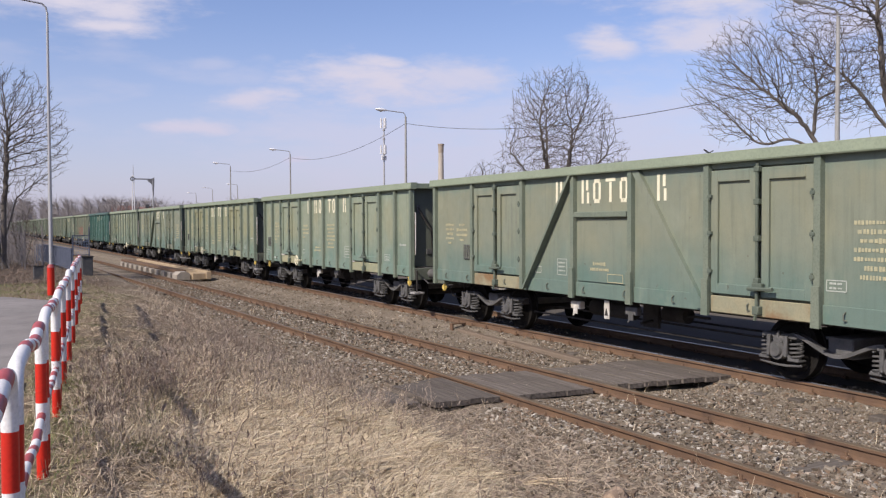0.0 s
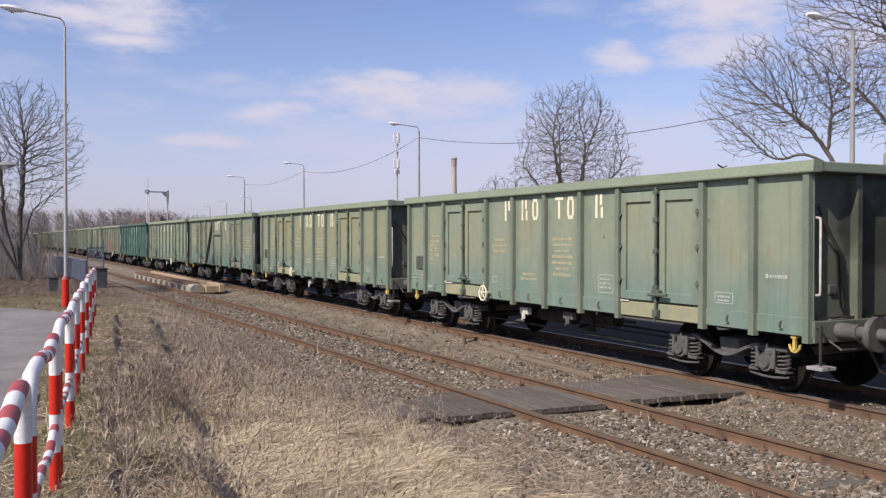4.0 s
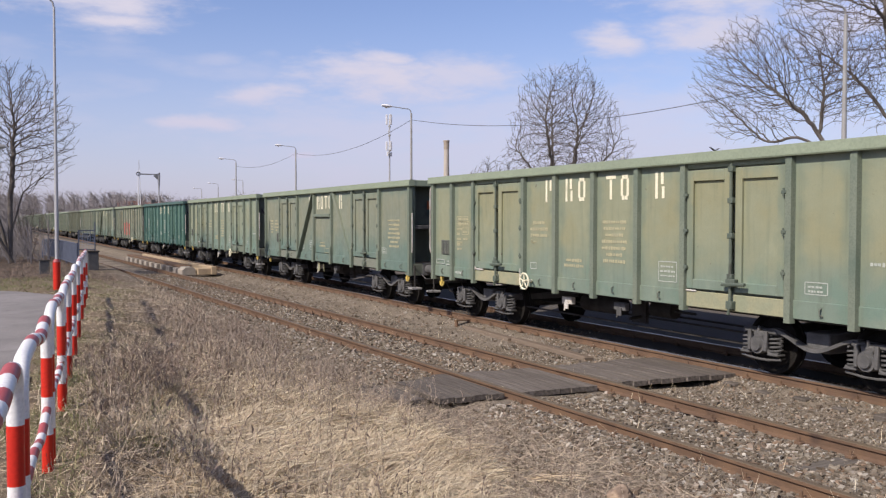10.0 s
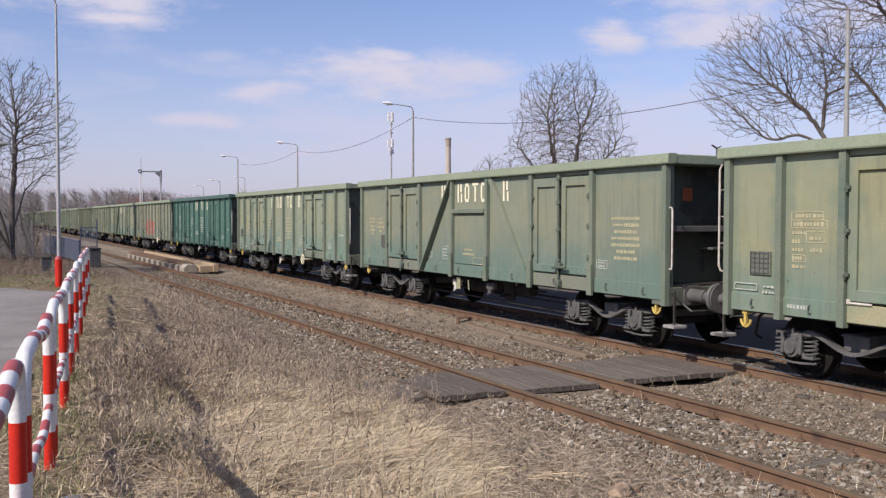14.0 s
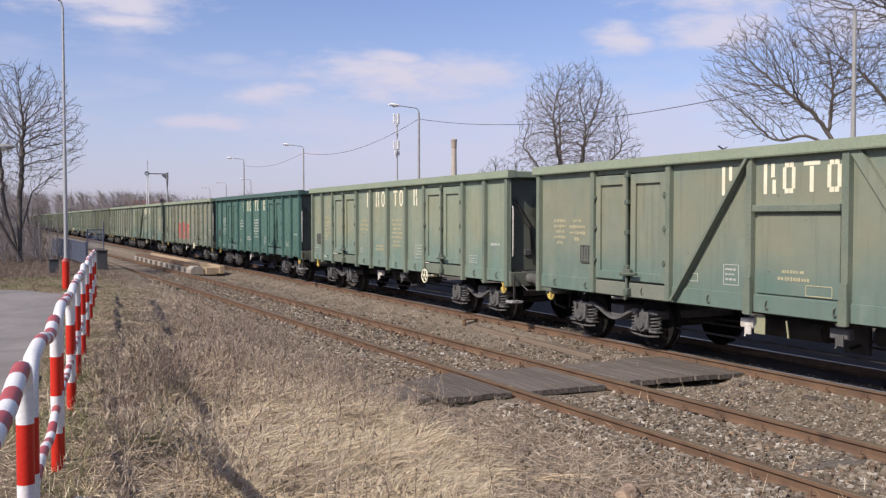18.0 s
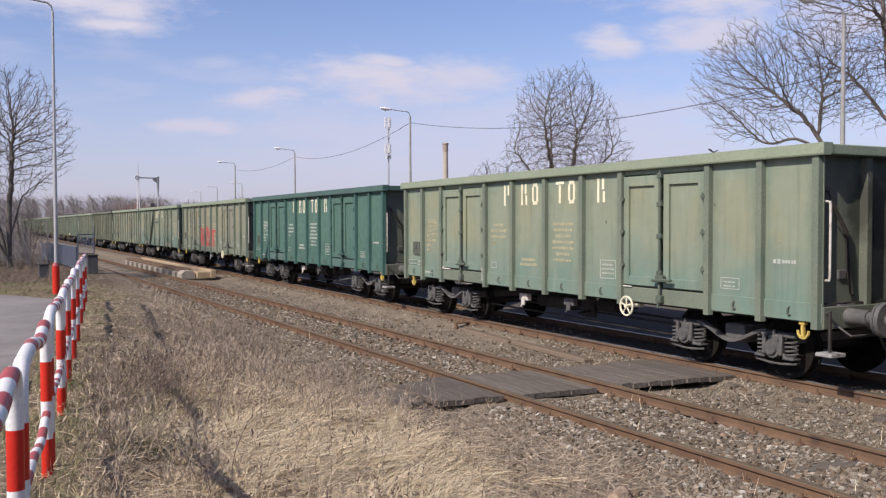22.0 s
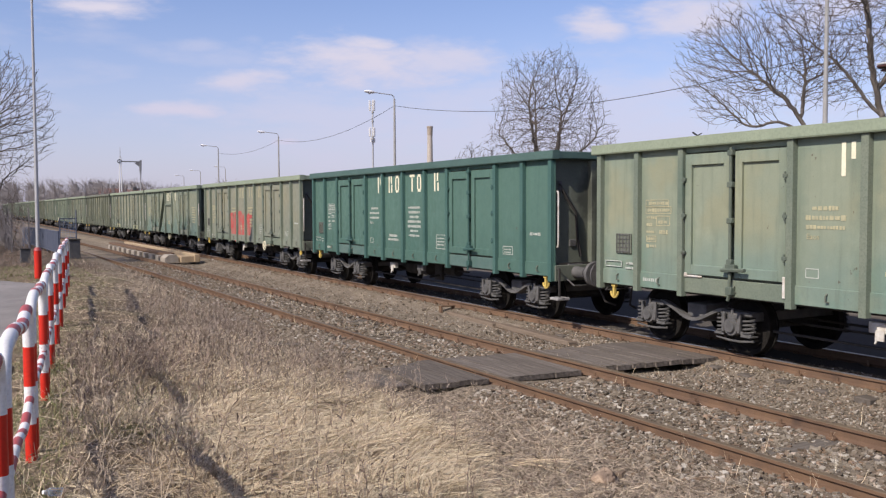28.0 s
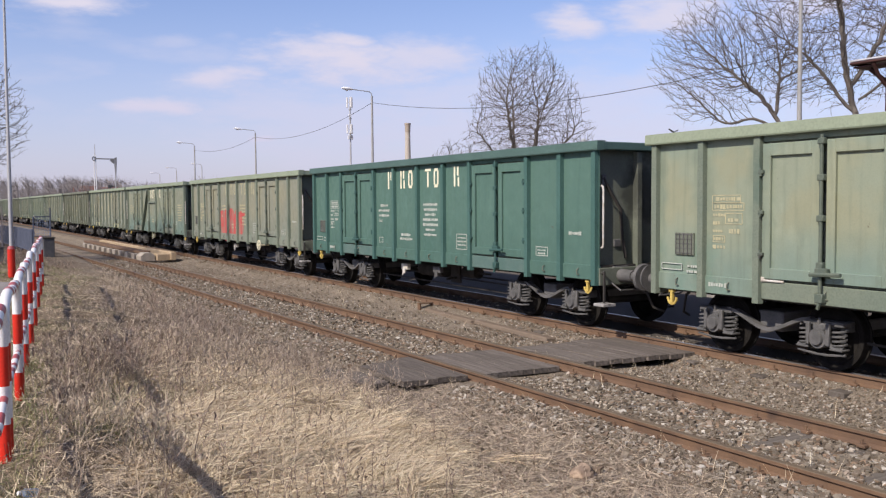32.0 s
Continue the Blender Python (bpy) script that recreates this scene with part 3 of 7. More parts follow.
def land():
    xs = np.unique(np.concatenate([-np.geomspace(9, 3000, 22)[::-1], np.linspace(-8, -1, 15), np.linspace(-0.8, 14.5, 154), np.geomspace(15.5, 3000, 30)]))
    ys = np.unique(np.concatenate([-np.geomspace(6, 3000, 20)[::-1], np.linspace(-4, 3, 10), np.linspace(3.2, 34, 230), np.linspace(35, 100, 60), np.geomspace(104, 3500, 30)]))
    gx, gy = np.meshgrid(xs, ys)
    gz = ground_z(gx, gy) + np.where((gy < 30) & (gx < 14) & (gx > -1), rng.normal(0, 0.008, gx.shape), 0)
    v = np.stack([gx, gy, gz], -1).reshape(-1, 3)
    n, m = len(xs), len(ys)
    i = (np.arange(m - 1)[:, None] * n + np.arange(n - 1)[None]).ravel()
    f = np.stack([i, i + 1, i + n + 1, i + n], 1)
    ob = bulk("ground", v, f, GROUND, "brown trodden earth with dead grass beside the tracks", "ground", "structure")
    for p in ob.data.polygons:
        p.use_smooth = True


land()


def road():
    """The grey lane behind the barrier, laid over the bank with a ragged edge."""
    s = Shape()
    ys = [-6 + 0.5 * i for i in range(70)]
    rows = []
    for y in ys:
        edge = 0.12 * math.sin(y * 1.3) + 0.08 * math.sin(y * 3.1)
        right = -0.95 + 0.131 * y + edge if y < 22.5 else 2.0 - 0.16 * (y - 22.5) ** 2 + edge
        rows.append([-14, -7, -3.5, max(-13, right - 1.2), max(-12.9, right)])
    for y, row in zip(ys, rows):
        for x in row:
            s.v.append((x, y, float(ground_z(x, y)) + 0.03))
    for j in range(len(ys) - 1):
        for i in range(4):
            a = j * 5 + i
            s.f.append((a, a + 1, a + 6, a + 5))
            s.m.append(0)
    tagged(new("road", s.mesh("road", ASPHALT)), "worn grey asphalt lane behind the barrier", "road", "", "structure")


road()

RAIL_OUTLINE = [(-0.0625, -0.15), (0.0625, -0.15), (0.0625, -0.138), (0.012, -0.115), (0.009, -0.05), (0.035, -0.036), (0.035, -0.006), (0.028, 0.0), (-0.028, 0.0), (-0.035, -0.006), (-0.035, -0.036), (-0.009, -0.05), (-0.012, -0.115), (-0.0625, -0.138)]


def rail(x, head, parent):
    s = Shape()
    n = len(RAIL_OUTLINE)
    s.v = [(x + u, y, w) for y in (-60, 420) for u, w in RAIL_OUTLINE]
    s.f = [(i, (i + 1) % n, n + (i + 1) % n, n + i) for i in range(n)]
    s.m = [1 if 5 < i < 9 else 0 for i in range(n)]
    return part("rail", s, [RAIL_RUST, head], parent)


TRAIN_TURN = pose(0, 0, 0, 0, 0, -0.8)


def track(name, centre, label, head, sleeper_from, sleeper_to, sleeper_top, turn=Matrix.Identity(4)):
    t = thing(name, turn, label, "railway track", "", "structure")
    for side in (-0.7535, 0.7535):
        rail(centre + side, head, t)
    s = Shape().box(-1.25, 1.25, -0.12, 0.12, -0.16, 0.0, 0.012)
    me = s.mesh("sleeper", SLEEPER)
    y, clip = sleeper_from, Shape()
    while y < sleeper_to:
        o = part("sleeper", me, None, t)
        o.matrix_local = pose(centre + random.uniform(-0.04, 0.04), y, sleeper_top + random.uniform(-0.012, 0.012), random.uniform(-0.6, 0.6), 0, random.uniform(-1.2, 1.2))
        for side in (-0.7535, 0.7535):
            for w in (-0.1, 0.1):
                cx = centre + side + w
                clip.box(cx - 0.035, cx + 0.035, y - 0.05, y + 0.05, -0.15, -0.112, 0.008)
                clip.rod((cx, y, -0.112), (cx, y, -0.062), 0.017, n=6)
        y += 0.64
    tagged(part("rail_fastening", clip, RAIL_RUST, t), "rusty rail clips and bolts", "", "", "stuff")
    return t


# the old track's lean and the running track's rise are fitted to the camera's view
RISE = 0.055
track("track_near", 7.345, "rusty unused railway track on grey stone ballast", RAIL_TOP, 1.5, 70, -0.158, pose(6.5915, 0, 0, 0, -1.15, 0) @ pose(-6.5915, 0, 0))
track("track_train", 11.23, "railway track under the freight train", RAIL_SHINE, 1.5, 70, -0.185, pose(0, 0, RISE) @ TRAIN_TURN)

# ---- train ----

SKIN, RIB = -1.36, -1.44
_cache = {}


def shared(key, build, mat):
    if (key, mat.name) not in _cache:
        _cache[key, mat.name] = build().mesh(key, mat, True)
    return _cache[key, mat.name]


def bogie(w, cy):
    """A two-axle bogie: cast side frames, axle boxes, coil springs, wheelsets."""
    def frame_shape():
        s = Shape()
        for sx in (-1, 1):
            ups = [(0.72 * i / 10 - 0.0, 0.715 - 0.215 * 0.5 * (1 + math.cos(math.pi * i / 10))) for i in range(-10, 11)]
            beam = ups + [(u * 0.98, w - 0.055) for u, w in ups[::-1]]
            s.prism(beam, 0, sx * 0.95, sx * 1.06)
            s.box(sx * 0.9, sx * 1.08, -1.24, -0.62, 0.62, 0.69, 0.015).box(sx * 0.9, sx * 1.08, 0.62, 1.24, 0.62, 0.69, 0.015)
            for ay in (-0.9, 0.9):
                s.tube([(sx * 1.06, ay - 0.36, 0.27), (sx * 1.06, ay - 0.1, 0.24), (sx * 1.06, ay + 0.1, 0.24), (sx * 1.06, ay + 0.36, 0.27)], 0.018, 6)
        s.box(-0.96, 0.96, -0.2, 0.2, 0.44, 0.72, 0.02)
        s.box(-0.95, 0.95, -1.2, -1.1, 0.55, 0.68).box(-0.95, 0.95, 1.1, 1.2, 0.55, 0.68)
        return s

    def axle_box_shape():
        s = Shape().prism([(0.135 * math.cos(math.pi * (q + 0.5) / 6), 0.135 * math.sin(math.pi * (q + 0.5) / 6)) for q in range(12)], 0, -0.12, 0.10)
        return s.rod((-0.16, 0, 0.0), (-0.1, 0, 0.0), 0.085, 0.105, 14).box(-0.10, 0.08, -0.10, 0.10, 0.10, 0.2, 0.02).rod((-0.08, 0.01, 0.16), (-0.08, 0.0, 0.27), 0.03, 0.02, 6)

    def cradle_shape():
        s = Shape()
        for side in (-1, 1):
            s.tube([(-0.06, side * 0.08, 0.05), (-0.08, side * 0.15, -0.06), (-0.07, side * 0.2, -0.115), (-0.05, side * 0.34, -0.12)], 0.03, 6)
            s.box(-0.13, -0.08, side * 0.12, side * 0.18, -0.09, 0.21, 0.01)
            s.box(-0.1, 0.08, side * 0.16, side * 0.35, -0.145, -0.115, 0.01)
        return s

    def spring_shape():
        return Shape().coil((0, 0, 0.01), 0.088, 0.0165, 0.255, 4.3)

    def wheel_shape():
        s = Shape()
        prof = [(-0.07, 0.10), (-0.07, 0.16), (-0.03, 0.20), (-0.03, 0.36), (-0.065, 0.39), (-0.065, 0.455), (0.055, 0.46), (0.06, 0.485), (0.085, 0.485), (0.085, 0.39), (0.0, 0.36), (0.0, 0.2), (0.07, 0.16), (0.07, 0.10)]
        n, k = 28, len(prof)
        v = [(u, r * math.cos(2 * math.pi * i / n), r * math.sin(2 * math.pi * i / n)) for i in range(n) for u, r in prof]
        f = [(i * k + j, i * k + (j + 1) % k, ((i + 1) % n) * k + (j + 1) % k, ((i + 1) % n) * k + j) for i in range(n) for j in range(k)]
        return s.add(v, f)

    b = part("bogie", shared("bogie", frame_shape, BOGIE), None, w, "dusty grey cast steel bogie")
    b.matrix_local = pose(0, cy, RISE)
    for ay in (-0.9, 0.9):
        for sx in (-1, 1):
            o = part("axle_box", shared("axle_box", axle_box_shape, BOGIE), None, b)
            o.matrix_local = pose(sx * 1.03, ay, 0.46, 0, 0, 0 if sx < 0 else 180)
            o = part("spring_cradle", shared("spring_cradle", cradle_shape, BOGIE), None, b)
            tagged(o, "", "", "", "stuff")
            o.matrix_local = pose(sx * 1.03, ay, 0.46, 0, 0, 0 if sx < 0 else 180)
            for sy in (-0.25, 0.25):
                o = part("spring", shared("spring", spring_shape, BOGIE), None, b)
                o.matrix_local = pose(sx * 1.03, ay + sy, 0.345)
        axle = part("wheelset", shared("axle", lambda: Shape().rod((-0.85, 0, 0), (0.85, 0, 0), 0.085, n=12), CHASSIS), None, w)
        axle.matrix_local = pose(0, cy + ay, 0.46 + RISE)
        for sx in (-1, 1):
            o = part("wheel", shared("wheel", wheel_shape, WHEEL_RIM), None, axle)
            o.matrix_local = pose(sx * 0.755, 0, 0, 0, 0, 0 if sx < 0 else 180)
        WHEELSETS.append((axle, cy + ay))


WHEELSETS = []


def underframe(w):
    s = Shape()
    for x in (-0.28, 0.28):
        s.box(x - 0.05, x + 0.05, -6.4, 6.4, 0.82, 1.12)
    for x in (-1.2, 1.2):
        s.box(x - 0.04, x + 0.04, -6.4, 6.4, 0.95, 1.18)
    for y in (-6.3, -4.5, -3.0, -1.5, 0, 1.5, 3.0, 4.5, 6.3):
        s.box(-1.3, 1.3, y - 0.06, y + 0.06, 0.98, 1.18)
    part("underframe", s, CHASSIS, w, "sooty black steel underframe")
    g = Shape()
    g.rod((-0.45, 0.3, 0.70), (-0.45, 1.45, 0.70), 0.17, n=14)
    part("air_reservoir", g, CHASSIS, w, smooth=True)
    g = Shape().rod((-0.35, -1.0, 0.72), (-0.35, -0.45, 0.72), 0.14, n=12).rod((-0.35, -1.5, 0.72), (-0.35, -1.0, 0.72), 0.025, n=6)
    part("brake_cylinder", g, CHASSIS, w, smooth=True)
    g = Shape()
    for x, z in ((-0.2, 0.5), (0.25, 0.52), (-0.75, 0.42)):
        g.rod((x, -3.4, z), (x, 3.4, z + 0.05), 0.02, n=6)
    g.rod((-0.8, -0.3, 0.55), (-0.2, -0.2, 0.6), 0.03, n=6).box(-0.5, -0.44, -0.4, 0.0, 0.45, 0.85)
    part("brake_rigging", g, CHASSIS, w)
    for y, z, c in ((-0.45, 0.80, BOGIE), (1.15, 0.78, HANDRAIL)):
        g = Shape().box(-1.16, -1.06, y - 0.16, y + 0.16, z - 0.07, z + 0.07, 0.01).rod((-1.18, y + 0.05, z - 0.2), (-1.1, y, z), 0.014, n=6).box(-1.18, -1.16, y - 0.07, y + 0.05, z - 0.16, z - 0.02)
        part("brake_changeover", g, c, w, "brake lever plate with a pale worn label")


def buffers(w, y_end, stepped=True):
    sgn = 1 if y_end > 0 else -1
    for x in (-0.875, 0.875):
        g = Shape().box(x - 0.17, x + 0.17, y_end - 0.02 * sgn, y_end + 0.03 * sgn, 0.9, 1.22, 0.01)
        g.rod((x, y_end, 1.06), (x, y_end + 0.36 * sgn, 1.06), 0.115, 0.105, 14).rod((x, y_end + 0.36 * sgn, 1.06), (x, y_end + 0.6 * sgn, 1.06), 0.085, n=14)
        b = part("buffer", g, BOGIE, w, "greasy grey steel buffer", True)
        part("buffer_head", Shape().rod((x, y_end + 0.58 * sgn, 1.06), (x, y_end + 0.63 * sgn, 1.06), 0.235, 0.22, 20), BOGIE, b, smooth=True)
    g = Shape().box(-0.06, 0.06, y_end, y_end + 0.3 * sgn, 0.95, 1.05, 0.015)
    g.ring((0, y_end + 0.42 * sgn, 0.93), (1, 0, 0), 0.12, 0.025, 14, 6).rod((0, y_end + 0.3 * sgn, 0.98), (0, y_end + 0.62 * sgn, 0.82), 0.03, n=8)
    part("coupling_hook", g, WHEEL_RIM, w, smooth=True)
    g = Shape().tube([(-0.45, y_end, 0.95), (-0.47, y_end + 0.2 * sgn, 0.8), (-0.4, y_end + 0.33 * sgn, 0.5), (-0.2, y_end + 0.4 * sgn, 0.42)], 0.022, 6)
    part("brake_hose", g, CHASSIS, w, smooth=True)
    for x in (-1.31, 1.31):
        if stepped:
            part("step_bracket", Shape().box(x - 0.02, x + 0.02, y_end + 0.085 * sgn, y_end + 0.115 * sgn, 0.6, 1.15, 0.005).rod((x, y_end + 0.1 * sgn, 1.12), (x, y_end - 0.1 * sgn, 1.12), 0.02, n=6), CHASSIS, w)
            part("step", Shape().box(x - 0.14, x + 0.14, y_end - 0.02 * sgn, y_end + 0.24 * sgn, 0.555, 0.605, 0.008), STEP_WORN, w, "pale worn steel step")
        hy = y_end - 0.33 * sgn
        part("tow_hook", Shape().box(x - 0.03, x + 0.03, hy - 0.022, hy + 0.022, 0.76, 0.98, 0.008).box(x - 0.035, x + 0.035, hy - 0.05, hy + 0.05, 0.93, 0.985, 0.008).tube([(x, hy - 0.09, 0.85), (x, hy - 0.08, 0.80), (x, hy - 0.045, 0.757), (x, hy, 0.745), (x, hy + 0.045, 0.757), (x, hy + 0.08, 0.80), (x, hy + 0.09, 0.85)], 0.02, 6), HOOK_YELLOW, w, "yellow painted towing hook")
    s = -1.0
    g = Shape().tube([(1.1 * s, y_end + 0.02 * sgn, 0.95), (1.05 * s, y_end + 0.22 * sgn, 0.82), (0.6 * s, y_end + 0.24 * sgn, 0.82), (0.55 * s, y_end + 0.02 * sgn, 0.95)], 0.014, 6)
    part("coupler_grip", g, BOGIE, w, smooth=True)


def lettering(w, bars, material, label, x=None):
    """Plain bars in place of stencilled writing: (y centre, z centre, width, height)."""
    s = Shape()
    x = SKIN - 0.003 if x is None else x
    for y, z, wide, high in bars:
        s.box(x - 0.003, x, y - wide / 2, y + wide / 2, z - high / 2, z + high / 2)
    return tagged(part("lettering", s, material, w, label), "", "", "", "stuff")


def sign_bars(w, groups, material):
    """The large stencilled sign, one part for each of its plain figures."""
    for bars in groups:
        s = Shape()
        for y, z, wide, high in bars:
            s.box(SKIN - 0.006, SKIN - 0.003, y - wide / 2, y + wide / 2, z - high / 2, z + high / 2)
        part("sign_figure", s, material, w, "cream stencilled figure, worn")


def lines(y, z, widths, pitch=0.115, high=0.062, centred=1.0):
    """Rows of short bars, one row under another; y is the end from which the rows start."""
    out = []
    for i, total in enumerate(widths):
        at = y - (max(widths) - total) / 2 * centred
        while total > 0.03:
            wd = min(total, random.uniform(0.05, 0.19))
            tall = high * random.choice((0.8, 1.0, 1.0, 1.15))
            n = max(1, int(wd / 0.042))
            for q in range(n):
                out.append((at - (q + 0.5) * wd / n, z - i * pitch, wd / n - 0.011, tall * random.uniform(0.75, 1.0)))
            at -= wd + 0.01
            total -= wd + 0.01
    return out


def word(w, text, y, z, size, material):
    """Stencilled letters that can be read, as thin raised plates on the side."""
    cu = bpy.data.curves.new("word", "FONT")
    cu.body, cu.size, cu.extrude, cu.resolution_u = text, size, 0.003, 2
    tmp = bpy.data.objects.new("word", cu)
    me = bpy.data.meshes.new_from_object(tmp)
    bpy.data.objects.remove(tmp)
    me.transform(Matrix(((0, 0, -1, SKIN - 0.004), (-1, 0, 0, y), (0, 1, 0, z), (0, 0, 0, 1))))
    me.materials.clear()
    me.materials.append(material)
    part("class_mark", me, None, w, "stencilled class letters")


def outline_box(y, z, wide, high, t=0.014):
    return [(y, z + high / 2, wide, t), (y, z - high / 2, wide, t), (y - wide / 2, z, t, high), (y + wide / 2, z, t, high)]


def big_letter(y, kind):
    """One large stencilled sign as upright bars."""
    z, hgt = 2.9, 0.43
    if kind == "one":
        return [(y + 0.07, z, 0.062, hgt), (y - 0.07, z + hgt / 4, 0.062, hgt / 2)]
    if kind == "tee":
        return [(y, z - 0.03, 0.065, hgt - 0.08), (y, z + hgt / 2 - 0.03, 0.27, 0.06)]
    if kind == "ring":
        return [(y + 0.078, z, 0.06, hgt - 0.13), (y - 0.078, z, 0.06, hgt - 0.13), (y + 0.04, z + hgt / 2 - 0.035, 0.07, 0.07), (y - 0.04, z + hgt / 2 - 0.035, 0.07, 0.07), (y + 0.04, z - hgt / 2 + 0.035, 0.07, 0.07), (y - 0.04, z - hgt / 2 + 0.035, 0.07, 0.07)]
    return [(y + 0.08, z, 0.062, hgt), (y - 0.055, z + 0.115, 0.065, hgt * 0.45), (y - 0.08, z - 0.115, 0.062, hgt * 0.46)]


def door_bay(w, a, b, paint, sill, z0=1.27, z1=3.1):
    """A pair of side doors between the ribs at a and b, with hinges, locking bar and handle."""
    mid = (a + b) / 2
    iron = DOOR_TEAL if paint is TEAL else RIB_SOOT if paint is SOOTY else DOOR_IRON
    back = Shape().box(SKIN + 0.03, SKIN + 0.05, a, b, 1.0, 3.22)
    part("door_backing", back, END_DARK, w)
    part("door_sill", Shape().box(SKIN - 0.03, SKIN + 0.03, a + 0.06, b - 0.06, 0.985, 1.235, 0.01), sill, w, "worn beige door sill plate" if sill is SILL_BEIGE else "")
    part("door_header", Shape().box(SKIN - 0.012, SKIN + 0.03, a + 0.06, b - 0.06, z1 + 0.03, 3.22), paint, w)
    for lo, hi, hinge in ((a + 0.08, mid - 0.045, a + 0.075), (mid + 0.045, b - 0.08, b - 0.075)):
        s = Shape()
        fr = 0.13
        x0, x1 = SKIN - 0.05, SKIN + 0.03
        s.box(x0, x1, lo, lo + fr, z0, z1, 0.008).box(x0, x1, hi - fr, hi, z0, z1, 0.008)
        s.box(x0, x1, lo + fr, hi - fr, z1 - 0.17, z1, 0.008).box(x0, x1, lo + fr, hi - fr, z0, z0 + 0.15, 0.008)
        s.box(SKIN - 0.005, SKIN + 0.02, lo + fr - 0.01, hi - fr + 0.01, z0 + 0.14, z1 - 0.16)
        d = part("door", s, paint, w)
        for z in (1.6, 2.17, 2.72):
            part("hinge", Shape().box(SKIN - 0.095, SKIN - 0.03, hinge - 0.045, hinge + 0.035, z - 0.026, z + 0.026, 0.008).rod((SKIN - 0.08, hinge, z - 0.055), (SKIN - 0.08, hinge, z + 0.055), 0.018, n=6), iron, d)
    bar = Shape().rod((SKIN - 0.085, mid, 1.12), (SKIN - 0.085, mid, 3.16), 0.024, n=8)
    for z in (1.5, 2.1, 2.62, 3.08):
        bar.box(SKIN - 0.115, SKIN - 0.04, mid - 0.05, mid + 0.05, z - 0.04, z + 0.04, 0.008)
    bar.box(SKIN - 0.12, SKIN - 0.02, mid - 0.06, mid + 0.06, 1.02, 1.14, 0.01).rod((SKIN - 0.1, mid, 1.02), (SKIN - 0.1, mid + 0.02, 0.94), 0.025, n=6)
    lk = part("locking_bar", bar, iron, w, smooth=True)
    part("lock_handle", Shape().rod((SKIN - 0.13, mid + 0.12, 1.38), (SKIN - 0.15, mid - 0.34, 1.4), 0.028, n=6).box(SKIN - 0.14, SKIN - 0.06, mid - 0.13, mid + 0.05, 1.36, 1.47, 0.01), iron, lk)


def body_common(w, L, paint, ribm, lip, rib_at, doors, lower=0.92):
    """Side plates, ribs, sills, top lip, floor and ends of an open wagon of half-length L."""
    ys = sorted({-L, L, *rib_at})
    for a, b in zip(ys, ys[1:]):
        if any(abs((a + b) / 2 - (d0 + d1) / 2) < 0.3 for d0, d1 in doors):
            continue
        part("side_plate", Shape().box(SKIN, SKIN + 0.02, a, b, 1.24, 3.23), paint, w)
        part("side_sill", Shape().box(SKIN - 0.018, SKIN + 0.04, a, b, 0.985, 1.24, 0.006), paint, w)
    for y in rib_at:
        end = abs(abs(y) - L) < 0.12
        hw = 0.052
        s = Shape().prism([(y - hw, RIB), (y + hw, RIB), (y + hw + 0.012, SKIN + 0.01), (y - hw - 0.012, SKIN + 0.01)], 2, lower if not end else 0.9, 3.22)
        s.v = [(b, a, c) for a, b, c in s.v]
        part("rib", s, ribm, w)
    part("far_side_wall", Shape().box(-SKIN - 0.02, -SKIN, -L, L, 0.985, 3.23), paint, w)
    part("top_lip", Shape().prism([(-1.475, 3.205), (-1.485, 3.225), (-1.475, 3.36), (-1.45, 3.37), (-1.3, 3.37), (-1.3, 3.23), (-1.36, 3.205)], 1, -L - 0.09, L + 0.09), lip, w, "pale green top edge with worn paint")
    part("top_lip", Shape().prism([(1.475, 3.205), (1.485, 3.225), (1.475, 3.36), (1.45, 3.37), (1.3, 3.37), (1.3, 3.23), (1.36, 3.205)], 1, -L - 0.09, L + 0.09), lip, w)
    part("wagon_floor", Shape().box(-1.33, 1.33, -L + 0.03, L - 0.03, 1.18, 1.24), CHASSIS, w)


def hand_grip(w, x, y, z0, z1, out):
    part("handrail", Shape().tube([(x + 0.05, y, z0), (x, y + 0.1 * out, z0 + 0.01), (x, y + 0.11 * out, z0 + 0.06), (x, y + 0.11 * out, z1 - 0.06), (x, y + 0.1 * out, z1 - 0.01), (x + 0.05, y, z1)], 0.017, 6), HANDRAIL, w, "white painted grab rail", True)


